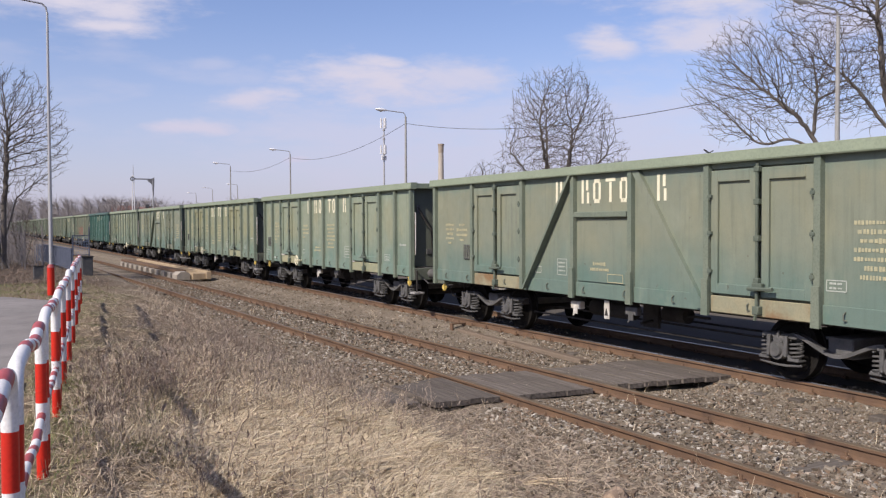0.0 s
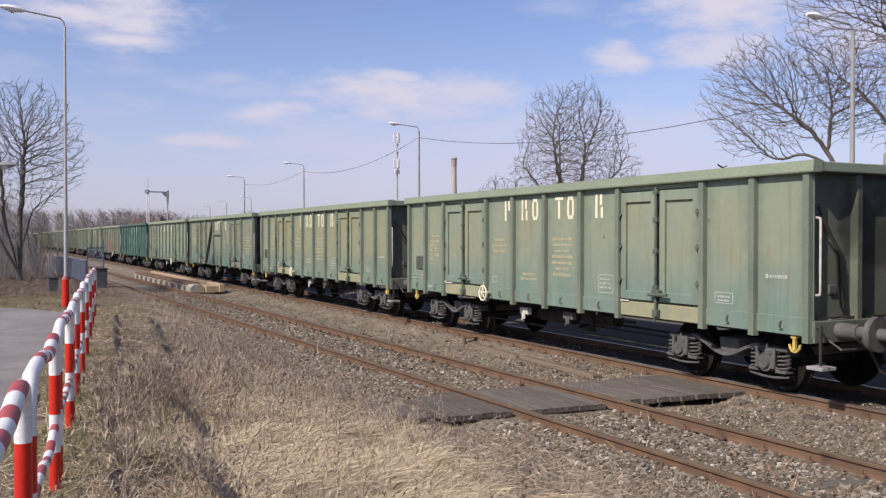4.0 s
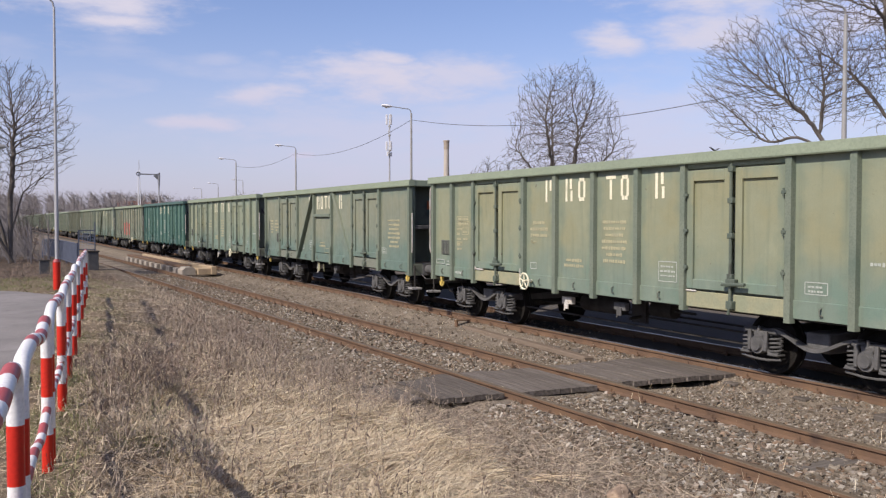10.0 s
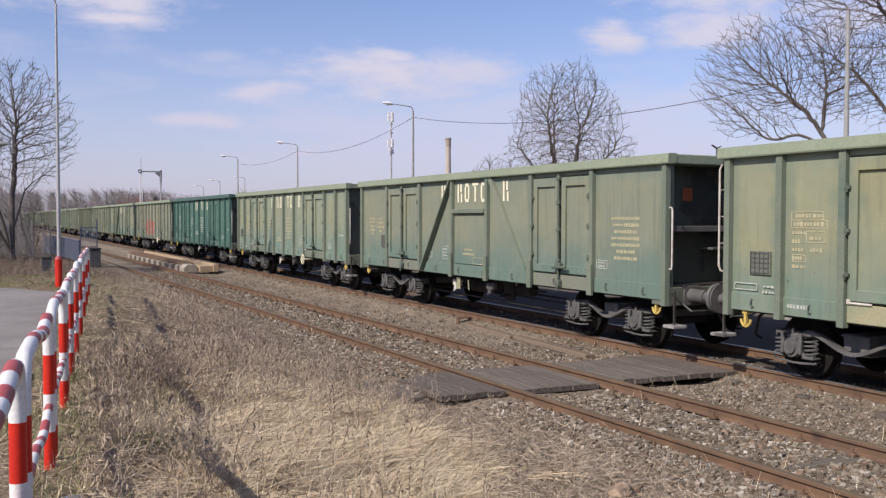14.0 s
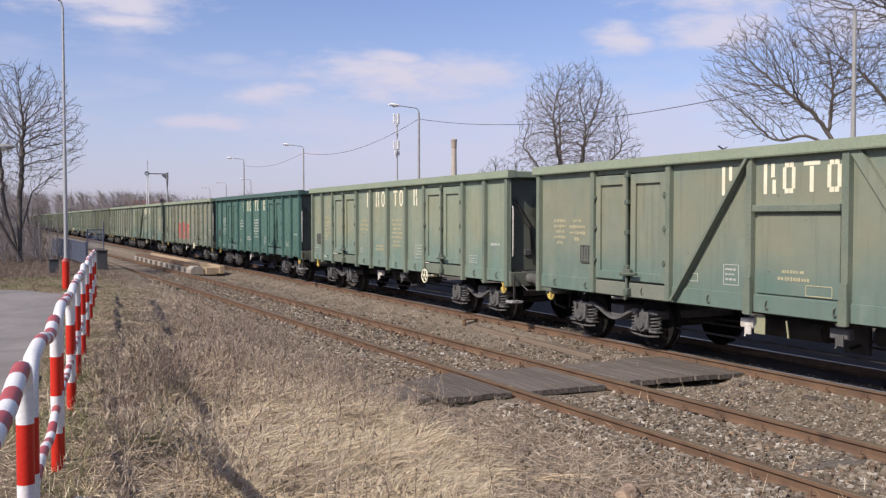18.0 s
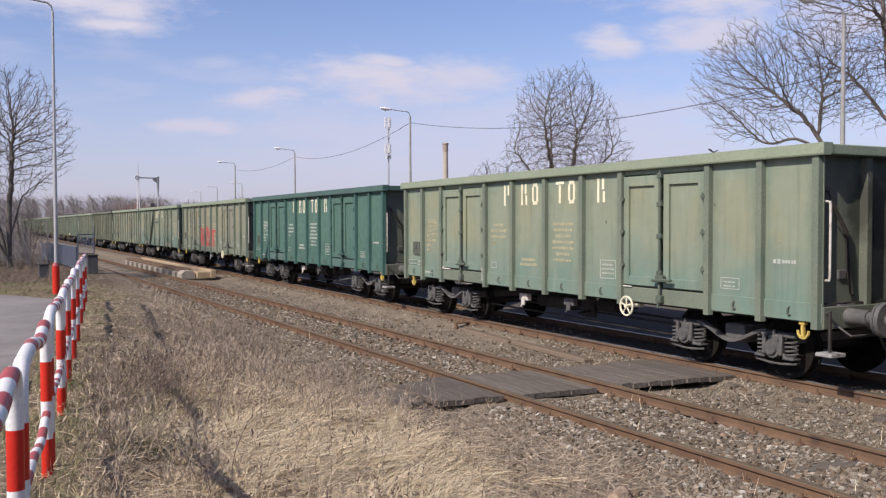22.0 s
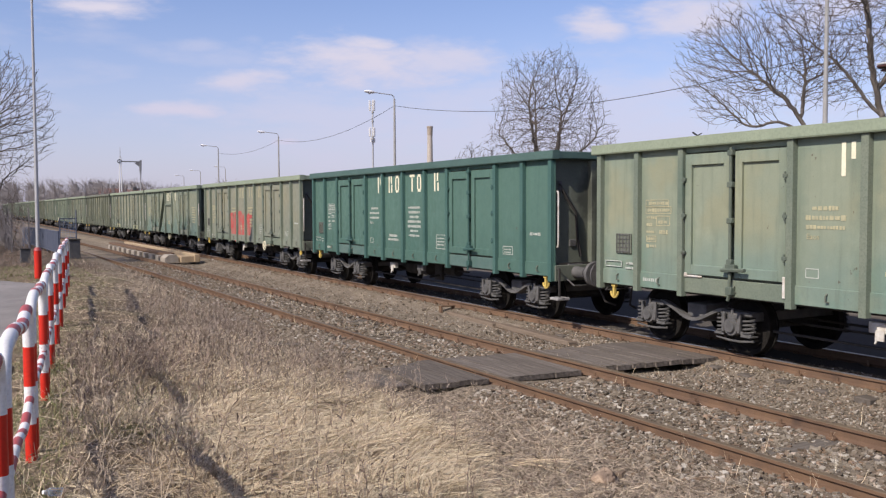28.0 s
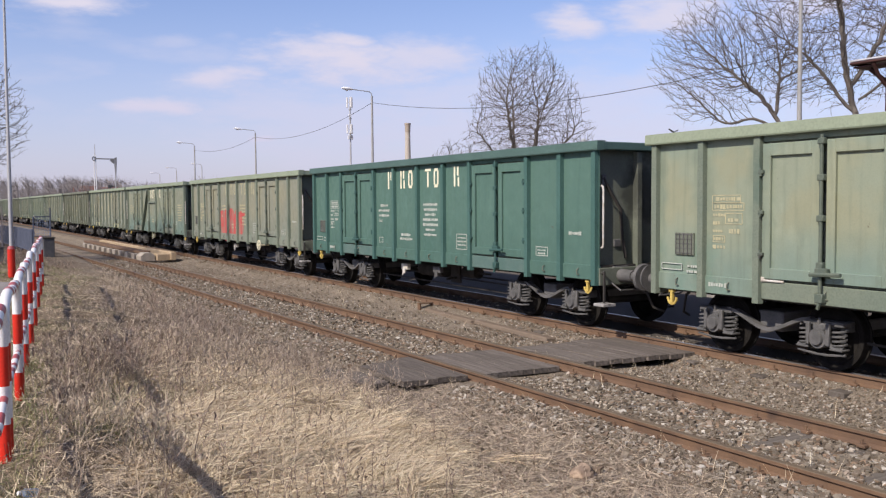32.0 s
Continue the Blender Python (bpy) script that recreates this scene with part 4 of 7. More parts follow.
def end_wall_plain(w, L, sgn, paint, ribm, lip):
    y = sgn * (L - 0.12)
    part("end_wall", Shape().box(-1.33, 1.33, y - 0.012, y + 0.012, 0.99, 3.23), END_DARK, w, "dark dented end wall")
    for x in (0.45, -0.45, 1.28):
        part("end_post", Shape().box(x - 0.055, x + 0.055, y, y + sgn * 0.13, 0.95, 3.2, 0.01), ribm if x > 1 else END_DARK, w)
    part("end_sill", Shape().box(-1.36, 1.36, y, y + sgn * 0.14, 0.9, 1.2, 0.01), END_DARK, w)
    part("end_lip", Shape().box(-1.44, 1.44, y - 0.03, y + sgn * 0.2, 3.215, 3.352, 0.012), lip, w)
    part("air_hose", Shape().tube([(-1.2, y + sgn * 0.03, 2.75), (-1.05, y + sgn * 0.05, 2.5), (-0.82, y + sgn * 0.05, 2.2), (-0.78, y + sgn * 0.05, 1.7), (-0.7, y + sgn * 0.05, 1.35)], 0.03, 6), CHASSIS, w, smooth=True)
    part("hose_bracket", Shape().box(-1.22, -1.14, y, y + sgn * 0.05, 2.6, 2.8, 0.01), BOGIE, w)
    part("end_plate", Shape().box(-0.95, -0.8, y, y + sgn * 0.04, 1.55, 1.68, 0.01), BOGIE, w)
    if sgn < 0:
        hand_grip(w, -1.36, sgn * L, 1.55, 2.6, sgn)


def end_wall_platform(w, L, sgn, paint, ribm, lip):
    """The end with a brakeman's step: deep side posts, a cross beam and a recessed wall."""
    y = sgn * (L - 0.42)
    part("end_wall", Shape().box(-1.33, 1.33, y - 0.012, y + 0.012, 1.0, 3.23), END_DARK, w, "dark recessed end wall")
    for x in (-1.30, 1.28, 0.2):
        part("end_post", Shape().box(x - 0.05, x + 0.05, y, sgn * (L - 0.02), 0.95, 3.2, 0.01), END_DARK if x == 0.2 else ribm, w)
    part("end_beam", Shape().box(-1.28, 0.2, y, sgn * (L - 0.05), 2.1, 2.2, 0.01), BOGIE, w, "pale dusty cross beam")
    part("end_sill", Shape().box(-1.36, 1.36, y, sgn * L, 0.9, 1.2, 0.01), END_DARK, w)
    part("end_lip", Shape().box(-1.44, 1.44, sgn * (L - 0.5), sgn * (L + 0.08), 3.2, 3.36, 0.015), lip, w)
    part("reflector", Shape().box(-0.72, -0.5, y, y + sgn * 0.02, 2.62, 2.84, 0.005), speck_red, w, "faded orange warning plate")
    part("platform_step", Shape().box(-0.4, 0.15, y + sgn * 0.02, sgn * (L - 0.02), 1.8, 1.84, 0.005).box(-0.3, -0.25, y, y + sgn * 0.05, 1.4, 1.8), BOGIE, w)
    if sgn < 0:
        hand_grip(w, -1.4, sgn * L, 1.5, 2.5, sgn)


speck_red = speckled("faded_orange_paint", (0.50, 0.13, 0.05), (0.38, 0.11, 0.05), 12, 60, 0.7)


def small_fittings(w, grille_y, L):
    s = Shape().box(SKIN - 0.03, SKIN + 0.0, grille_y - 0.19, grille_y + 0.19, 1.52, 1.86, 0.008)
    g = part("document_box", s, END_DARK, w, "dark document holder with a wire grid")
    s = Shape()
    for i in range(5):
        s.box(SKIN - 0.042, SKIN - 0.03, grille_y - 0.17, grille_y + 0.17, 1.55 + i * 0.07, 1.56 + i * 0.07)
        s.box(SKIN - 0.042, SKIN - 0.03, grille_y - 0.16 + i * 0.08, grille_y - 0.15 + i * 0.08, 1.53, 1.85)
    tagged(part("wire_grid", s, BOGIE, g), "", "", "", "stuff")
    for y in [-5.9, -4.9, -3.3, -1.75, -0.55, 0.6, 1.75, 3.3, 4.9, 5.9]:
        part("rope_hook", Shape().tube([(SKIN - 0.02, y, 1.17), (SKIN - 0.06, y, 1.14), (SKIN - 0.06, y, 1.07), (SKIN - 0.03, y - 0.03, 1.06)], 0.012, 5), END_DARK, w)


def hand_wheel(w, y, z):
    s = Shape().ring((-1.56, y, z), (1, 0, 0), 0.158, 0.017, 24, 6)
    for i in range(5):
        a = 2 * math.pi * i / 5 + 0.3
        s.rod((-1.56, y, z), (-1.56, y + 0.155 * math.cos(a), z + 0.155 * math.sin(a)), 0.012, n=6)
    s.rod((-1.59, y, z), (-1.2, y, z), 0.03, n=8)
    part("hand_wheel", s, CREAM, w, "cream painted brake hand wheel", True)


def ribbed_wagon(m, paint, ribm, lip, label, wheel=None, graffiti=False, faint=False, sill=None):
    w = thing("freight_wagon", m, label, "freight wagon", "wagons of the freight train")
    L = 6.43
    ribs = RIBBED
    doors = [(-4.38, -2.32), (2.32, 4.38)]
    body_common(w, L, paint, ribm, lip, ribs, doors)
    for a, b in doors:
        door_bay(w, a, b, paint, sill or SILL_BEIGE)
    for sgn in (-1, 1):
        end_wall_plain(w, L, sgn, paint, ribm, lip)
        buffers(w, sgn * (L - 0.02), sgn < 0 or paint is YELLOWED)
    underframe(w)
    for cy in (-4.5, 4.5):
        bogie(w, cy)
    small_fittings(w, 5.76, L)
    if wheel is not None:
        hand_wheel(w, *wheel)
    big = [big_letter(1.48, "one"), big_letter(0.8, "two"), big_letter(0.40, "ring"), big_letter(-0.45, "tee"), big_letter(-0.83, "ring"), big_letter(-1.72, "two")]
    sign_bars(w, big, FAINT if faint else CREAM)
    pale = WHITE_MARK if paint is TEAL else FAINT
    lettering(w, lines(2.12, 2.28, [0.42, 0.62, 0.6], 0.125), pale, "faded stencilled wagon data")
    word(w, "Eaos", 2.1, 1.87, 0.11, pale)
    lettering(w, lines(-0.2, 2.3, [0.66, 0.6, 0.5, 0.7, 0.7, 0.45, 0.62], 0.115), pale, "faded stencilled lines of writing")
    lettering(w, lines(0.95, 1.58, [0.5, 0.62], 0.1), pale, "faded stencilled note")
    lettering(w, lines(5.2, 2.36, [0.46, 0.52], 0.11, 0.06) + outline_box(4.97, 2.36, 0.52, 0.105, 0.012) + outline_box(4.94, 2.25, 0.58, 0.105, 0.012) + lines(5.22, 2.13, [0.24, 0.14, 0.2, 0.2, 0.24], 0.115, 0.05, 0.0) + outline_box(4.83, 2.08, 0.3, 0.15, 0.012) + lines(4.94, 2.06, [0.2], 0.1, 0.05) + lines(4.92, 1.9, [0.2], 0.1, 0.07) + outline_box(5.1, 1.785, 0.22, 0.09, 0.012), pale, "faded stencilled load table")
    lettering(w, outline_box(-1.92, 1.5, 0.42, 0.32) + lines(-1.74, 1.58, [0.34, 0.36, 0.34], 0.075, 0.035), WHITE_MARK, "small stencilled table in a frame")
    lettering(w, outline_box(2.0, 1.42, 0.2, 0.12) + outline_box(-4.8, 1.42, 0.36, 0.16) + lines(-4.66, 1.44, [0.26, 0.24], 0.06, 0.03) + lines(-5.6, 1.78, [0.4], 0.1, 0.06), WHITE_MARK, "small stencilled marks")
    lettering(w, outline_box(6.02, 1.34, 0.42, 0.09) + lines(5.72, 1.36, [0.2, 0.24], 0.08, 0.035) + lines(5.28, 1.12, [0.36], 0.1, 0.06), WHITE_MARK, "small stencilled marks on the sill", SKIN - 0.021)
    if paint in (OLIVE, YELLOWED) and wheel is not None:
        for y, z, wide, high in ((4.12, 1.245, 0.36, 0.03), (4.28, 1.26, 0.06, 0.07), (2.42, 1.2, 0.05, 0.3), (2.37, 1.06, 0.035, 0.16), (-2.5, 1.24, 0.22, 0.025)):
            part("peeled_paint", Shape().box(SKIN - 0.056, SKIN - 0.03, y - wide / 2, y + wide / 2, z - high / 2, z + high / 2, 0.008), HANDRAIL, w, "pale strip of peeled paint")
    if graffiti:
        for gy, gz, gr in ((2.0, 1.6, 0.45), (1.45, 1.5, 0.5), (0.9, 1.62, 0.5), (0.3, 1.5, 0.46), (-0.25, 1.62, 0.4)):
            ring = [(gy + gr * math.cos(math.pi * q / 9), gz + 1.15 * gr * math.sin(math.pi * q / 9)) for q in range(18)]
            part("overspray", Shape().prism(ring, 0, SKIN - 0.003 - 0.0006 * gy - 0.002, SKIN + 0.004), RED_MIST, w, "faint red overspray round the graffiti")
        bars = [(2.10, 2.03, 0.60, 0.14), (2.35, 1.61, 0.13, 0.96), (2.02, 1.55, 0.40, 0.13), (1.88, 1.79, 0.12, 0.50), (1.60, 1.55, 0.13, 1.20), (1.32, 2.03, 0.40, 0.13), (1.44, 1.67, 0.12, 0.84), (1.20, 1.70, 0.12, 0.78), (1.30, 1.31, 0.36, 0.13), (0.90, 1.61, 0.14, 1.14), (0.65, 1.82, 0.34, 0.13), (0.50, 1.49, 0.13, 0.90), (0.15, 2.03, 0.40, 0.13), (0.00, 1.61, 0.13, 0.96), (0.20, 1.55, 0.30, 0.12), (0.10, 1.13, 0.40, 0.12), (-0.35, 1.55, 0.13, 1.08), (-0.60, 1.97, 0.36, 0.12), (0.80, 1.05, 1.90, 0.07)]
        lettering(w, bars, GRAFFITI, "red sprayed graffiti", SKIN - 0.009).name = "graffiti"
    return w


def braced_wagon(m, paint, ribm, lip, label, triangle=False):
    """An older wagon with two raking struts and a low middle panel."""
    w = thing("freight_wagon", m, label, "freight wagon", "wagons of the freight train")
    L = 6.5
    ribs = [-6.44, -4.5, -2.5, -0.73, 0.9, 2.63, 4.65, 6.44]
    doors = [(-4.5, -2.5), (2.63, 4.65)]
    body_common(w, L, paint, ribm, lip, ribs, doors, 1.0)
    for a, b in doors:
        door_bay(w, a, b, paint, SILL_RUSTY if triangle else SILL_GREY)
    for lo, hi in ((2.5, 0.92), (-2.4, -0.84)):
        s = Shape()
        d = 0.03 if lo > 0 else -0.09
        s.prism([(lo + d, 1.02), (lo - d, 1.02), (hi - d * 0.8, 3.2), (hi + d * 1.1, 3.2)], 0, SKIN - (0.13 if lo > 0 else 0.07), SKIN)
        part("strut", s, paint if lo < 0 else ribm, w)
    part("middle_beam", Shape().box(SKIN - 0.1, SKIN, -0.66, 0.82, 2.43, 2.53, 0.01), ribm, w)
    part("middle_panel", Shape().box(SKIN - 0.025, SKIN, -0.62, 0.78, 1.27, 2.4, 0.005), paint, w)
    for y, z0 in ((-0.73, 0.95), (0.9, 0.95), (-2.5, 0.93), (-4.5, 0.93)):
        part("rib_foot", Shape().prism([(y - 0.07, z0), (y + 0.07, z0), (y + 0.06, z0 + 0.55), (y - 0.06, z0 + 0.55)], 0, RIB - 0.03, RIB + 0.02), ribm, w)
    for sgn in (-1, 1):
        end_wall_platform(w, L, sgn, paint, ribm, lip)
        buffers(w, sgn * (L - 0.02), sgn < 0)
    underframe(w)
    for cy in (-4.5, 4.5):
        bogie(w, cy)
    small_fittings(w, 4.88, L)
    big = [big_letter(1.4, "one"), big_letter(0.58, "two"), big_letter(0.24, "ring"), big_letter(-0.14, "tee"), big_letter(-0.5, "ring"), big_letter(-1.45, "two")]
    sign_bars(w, big, CREAM)
    lettering(w, lines(-5.0, 2.32, [0.8, 0.7, 0.62, 0.8, 0.8, 0.5, 0.62], 0.115), FAINT, "faded stencilled lines of writing")
    lettering(w, lines(5.98, 2.3, [0.42, 0.4, 0.3, 0.4, 0.2], 0.105) + lines(5.45, 2.3, [0.25, 0.5, 0.5, 0.2], 0.115), FAINT, "faded stencilled wagon data")
    lettering(w, outline_box(2.1, 1.42, 0.2, 0.12) + outline_box(1.3, 1.5, 0.3, 0.3) + lines(1.42, 1.58, [0.22, 0.22, 0.22], 0.075, 0.035) + outline_box(-4.75, 1.5, 0.3, 0.14) + lines(-4.64, 1.53, [0.2, 0.2], 0.06, 0.03), WHITE_MARK, "small stencilled marks")
    lettering(w, lines(0.4, 1.6, [0.4, 0.55], 0.1) + outline_box(-0.3, 1.36, 0.42, 0.14), FAINT, "faded stencilled note", SKIN - 0.029)
    if triangle:
        part("warning_plate", Shape().box(-1.28, -1.26, 0.0, 0.14, 0.62, 0.95, 0.004), HANDRAIL, w, "white plate with a dark triangle")
        part("plate_mark", Shape().prism([(0.02, 0.68), (0.12, 0.68), (0.07, 0.82)], 0, -1.288, -1.282), CHASSIS, w)
    else:
        part("lever_plate", Shape().box(-1.28, -1.26, 0.72, 0.92, 0.66, 0.94, 0.004).rod((-1.27, 0.3, 0.66), (-1.27, 0.34, 0.9), 0.014, n=6), SILL_BEIGE, w, "rust-stained beige lever plate")
    return w


CENTRE = 11.23
GREEN = "faded olive-green ribbed open freight wagon"
WAGONS = []
spots = [12.51, 26.65, 40.75, 54.92, 68.96, 83.15, 97.1, 111.35]
for i, y in enumerate(spots):
    at = TRAIN_TURN @ pose(CENTRE, y, 0)
    if i in (0, 3, 7):
        w = braced_wagon(at, SAGE, RIB_GREEN, LIP_GREEN, "sage-green open freight wagon with raking struts", i == 0)
    elif i == 5:
        w = ribbed_wagon(at, TEAL, RIB_TEAL, LIP_TEAL, "dark teal ribbed open freight wagon, newly painted", None, sill=SILL_TEAL)
    elif i == 6:
        w = ribbed_wagon(at, GREYGREEN, RIB_GREEN, LIP_GREEN, "grey-green ribbed open freight wagon with red graffiti", (-2.9, 0.95), True, True, RIB_GREEN)
    elif i == 2:
        w = ribbed_wagon(at, YELLOWED, RIB_GREEN, LIP_GREEN, "yellowed olive-green ribbed open freight wagon", (2.04, 1.11))
        ladder = Shape().tube([(-1.28, 6.46, 3.18), (-1.38, 6.5, 3.16), (-1.4, 6.54, 3.05), (-1.4, 6.54, 1.62), (-1.38, 6.52, 1.54), (-1.28, 6.46, 1.52)], 0.016, 6)
        for z in (1.95, 2.35, 2.75):
            ladder.rod((-1.4, 6.54, z), (-1.0, 6.5, z), 0.012, n=6)
        part("ladder", ladder, HANDRAIL, w, "white painted end ladder", True)
    elif i == 1:
        w = ribbed_wagon(at, OLIVE, RIB_GREEN, LIP_GREEN, GREEN + " with a pale brake wheel", (2.2, 1.11))
    else:
        w = ribbed_wagon(at, OLIVE, RIB_GREEN, LIP_GREEN, GREEN + " with a brake wheel", (-2.67, 0.92), sill=RIB_GREEN)
    WAGONS.append(w)
grey = ribbed_wagon(TRAIN_TURN @ pose(CENTRE, 124.9, 0), GREYGREEN, RIB_GREEN, LIP_GREEN, "grey-green ribbed open freight wagon", None, False, True)
sooty = ribbed_wagon(TRAIN_TURN @ pose(CENTRE, 138.8, 0), SOOTY, RIB_SOOT, RIB_SOOT, "sooty dark green ribbed open freight wagon", None, False, True, RIB_SOOT)
WAGONS += [grey, sooty]
for i, source in enumerate((grey, WAGONS[1], grey, sooty, WAGONS[2], grey, WAGONS[7], grey, sooty, grey, WAGONS[2], grey)):
    WAGONS.append(copy_thing(source, TRAIN_TURN @ pose(CENTRE, 152.7 + 14.0 * i, 0)))

# ---- things beside the tracks ----


def crossing_deck(name, x0, x1, near, far, widths, label):
    """Planks laid along the rails on two bearers; near and far give each end's y at x0 and at x1."""
    t = thing(name, pose(0, 0, 0), label, "plank crossing", "plank crossing panels")
    scale, a = (x1 - x0) / sum(widths), x0
    for w in widths:
        wd = w * scale
        u = (a + wd / 2 - x0) / (x1 - x0)
        y0, y1 = near[0] + (near[1] - near[0]) * u + random.uniform(-0.014, 0.014), far[0] + (far[1] - far[0]) * u + random.uniform(-0.03, 0.03)
        s = Shape().box(0.0025, wd - 0.0025, (y0 - y1) / 2, (y1 - y0) / 2, -0.075, 0.0, 0.0025)
        o = part("plank", s, DECK, t)
        o.matrix_local = pose(a, (y0 + y1) / 2, DECK_TOP + random.uniform(-0.008, 0.006), random.uniform(-0.3, 0.3), random.uniform(-0.9, 0.9), random.uniform(-0.25, 0.25))
        a += wd
    for y in (max(near) + 0.45, min(far) - 0.35):
        part("bearer", Shape().box(x0 + 0.12, x1 - 0.04, y - 0.1, y + 0.1, -0.27, DECK_TOP - 0.07, 0.01), SLEEPER, t)


DECK_TOP = -0.038
crossing_deck("crossing_panel", 5.52, 6.51, (10.3, 10.26), (11.62, 12.0), (1.0, 1.25, 0.9, 1.1), "weathered grey plank panel outside the rusty rail")
crossing_deck("crossing_panel", 6.69, 8.01, (10.17, 10.13), (11.95, 11.85), (1.2, 0.9, 1.1, 0.8, 1.15, 1.0), "weathered grey plank panel between the rusty rails")
crossing_deck("crossing_panel", 8.20, 10.53, (10.18, 9.90), (11.82, 11.8), (1.1, 0.9, 1.2, 1.0, 0.85, 1.15, 1.0, 0.9, 1.2, 1.0), "weathered grey plank panel between the two tracks")
tagged(new("sunken_board", Shape().prism([(4.78, 11.4), (5.22, 10.62), (5.48, 10.66), (5.48, 11.55), (5.15, 12.0)], 2, -0.3, -0.095).mesh("concrete_slab", DECK)), "dark broken board sunk beside the plank crossing", "board")


def stone_thing(x, y, r, label):
    bm = bmesh.new()
    bmesh.ops.create_icosphere(bm, subdivisions=3, radius=r)
    for v in bm.verts:
        n = noise.noise(v.co * 9 + Vector((x, y, 0))) * 0.42 + noise.noise(v.co * 26) * 0.14
        v.co *= 1 + n
        v.co.z *= 0.75
    me = bpy.data.meshes.new("stone")
    bm.to_mesh(me)
    bm.free()
    me.materials.append(STONE_PALE)
    o = tagged(new("stone", me), label, "stone")
    o.location = (x, y, float(ground_z(x, y)) + r * 0.4)


STONE_PALE = speckled("sandy_stone", (0.40, 0.30, 0.21), (0.29, 0.21, 0.15), 9, 60, 0.9, dark=(0.17, 0.125, 0.095), dark_at=(0.5, 0.62))
stone_thing(5.22, 6.26, 0.11, "pale sandy stone lying beside the rusty rail")


def bracket():
    t = thing("ground_bracket", pose(10.3, 18.1, -0.16, 0, 0, 4), "small rusty steel bracket between the tracks", "bracket")
    part("plate", Shape().box(-0.2, 0.2, -0.06, 0.06, 0.13, 0.155, 0.004), RAIL_RUST, t)
    for x in (-0.17, 0.17):
        part("leg", Shape().box(x - 0.02, x + 0.02, -0.05, 0.05, -0.03, 0.13, 0.004), RAIL_RUST, t)


bracket()
OLD_BOARD = plank_wood("brown_old_board", (0.18, 0.138, 0.102), (0.25, 0.195, 0.148), 1)
for bx0, by0, bx1, by1, bz in ((10.24, 17.8, 10.05, 15.55, -0.115), (10.03, 15.4, 9.84, 12.7, -0.105)):
    ln = math.hypot(bx1 - bx0, by1 - by0) / 2
    ob = tagged(new("half_buried_board", Shape().box(-0.11, 0.11, -ln, ln, -0.1, 0.0, 0.02).mesh("half_buried_board", OLD_BOARD)), "old brown board half buried between the tracks", "board", "half-buried boards")
    ob.matrix_basis = pose((bx0 + bx1) / 2, (by0 + by1) / 2, bz, 0.3, 4, -math.degrees(math.atan2(bx0 - bx1, by0 - by1)))
ob = tagged(new("scrap_board", Shape().box(-0.22, 0.22, -0.07, 0.07, 0, 0.06, 0.01).mesh("scrap_board", SLEEPER)), "short dark scrap of board on the grit", "board")
ob.matrix_basis = pose(5.36, 15.2, float(ground_z(5.36, 15.2)), 0, 0, -18)
tagged(new("litter", Shape().box(-0.05, 0.05, -0.035, 0.035, 0, 0.03, 0.01).mesh("litter", FENCE_WHITE)), "small white scrap of litter on the grass", "litter").location = (5.55, 19.3, float(ground_z(5.55, 19.3)) + 0.02)


def clear_plastic():
    k = Nodes("clear_bottle_plastic", 0.12)
    mat = k.done(k.mix(k.noise(30), (0.45, 0.50, 0.54), (0.6, 0.65, 0.7)), k.noise(40, 3), 0.6, 0.01)
    for node in mat.node_tree.nodes:
        if node.type == "BSDF_PRINCIPLED":
            node.inputs["Transmission Weight"].default_value = 0.75
    return mat


BOTTLE = clear_plastic()


def bottle():
    x, y = 0.57, 5.9
    t = thing("plastic_bottle", pose(x, y, float(ground_z(x, y)) + 0.07, 0, 78, 200), "crumpled clear plastic bottle in the grass", "bottle")
    part("bottle_body", Shape().rod((0, 0, -0.04), (0, 0, 0.04), 0.027, n=12).rod((0, 0, 0.04), (0, 0, 0.07), 0.027, 0.011, 12), BOTTLE, t, smooth=True)
    part("cap", Shape().rod((0, 0, 0.07), (0, 0, 0.083), 0.013, n=10), FENCE_WHITE, t)


bottle()


def track_panel():
    """Spare short sleepers and a rail laid in a row between the tracks, with a timber baulk at the end."""
    t = thing("spare_track_panel", pose(8.95, 0, 0), "row of pale concrete blocks under a spare rusty rail", "track panel")
    for i in range(10):
        part("block", Shape().box(-0.36, 0.4, -0.3, 0.3, -0.14, 0.13, 0.03), CONCRETE, t).location = (0, 42.2 + i * 1.5, 0)
    part("spare_rail", Shape().box(-0.2, 0.3, 41.5, 56.6, 0.13, 0.25, 0.02), RAIL_RUST, t)
    part("spare_beam", Shape().box(0.75, 0.98, 39.6, 57, -0.1, 0.26, 0.02), TIMBER, t, "long pale timber beam")
    b = thing("timber_baulk", pose(8.85, 40.2, -0.1, 0, 0, 0), "fresh yellow timber baulk beside the spare rail", "timber")
    part("beam", Shape().prism([(-0.36, 0.0), (0.22, 0.0), (0.22, 0.24), (0.1, 0.34), (-0.2, 0.34), (-0.36, 0.2)], 1, -0.3, 0.7), CONCRETE, b, "pale weathered block")
    part("beam", Shape().box(0.28, 0.86, -0.5, 0.3, 0, 0.28, 0.02), TIMBER, b)


track_panel()

# ---- red and white barrier ----


def fence_x(y):
    return 0.2 + 0.131 * (y - 4.5)


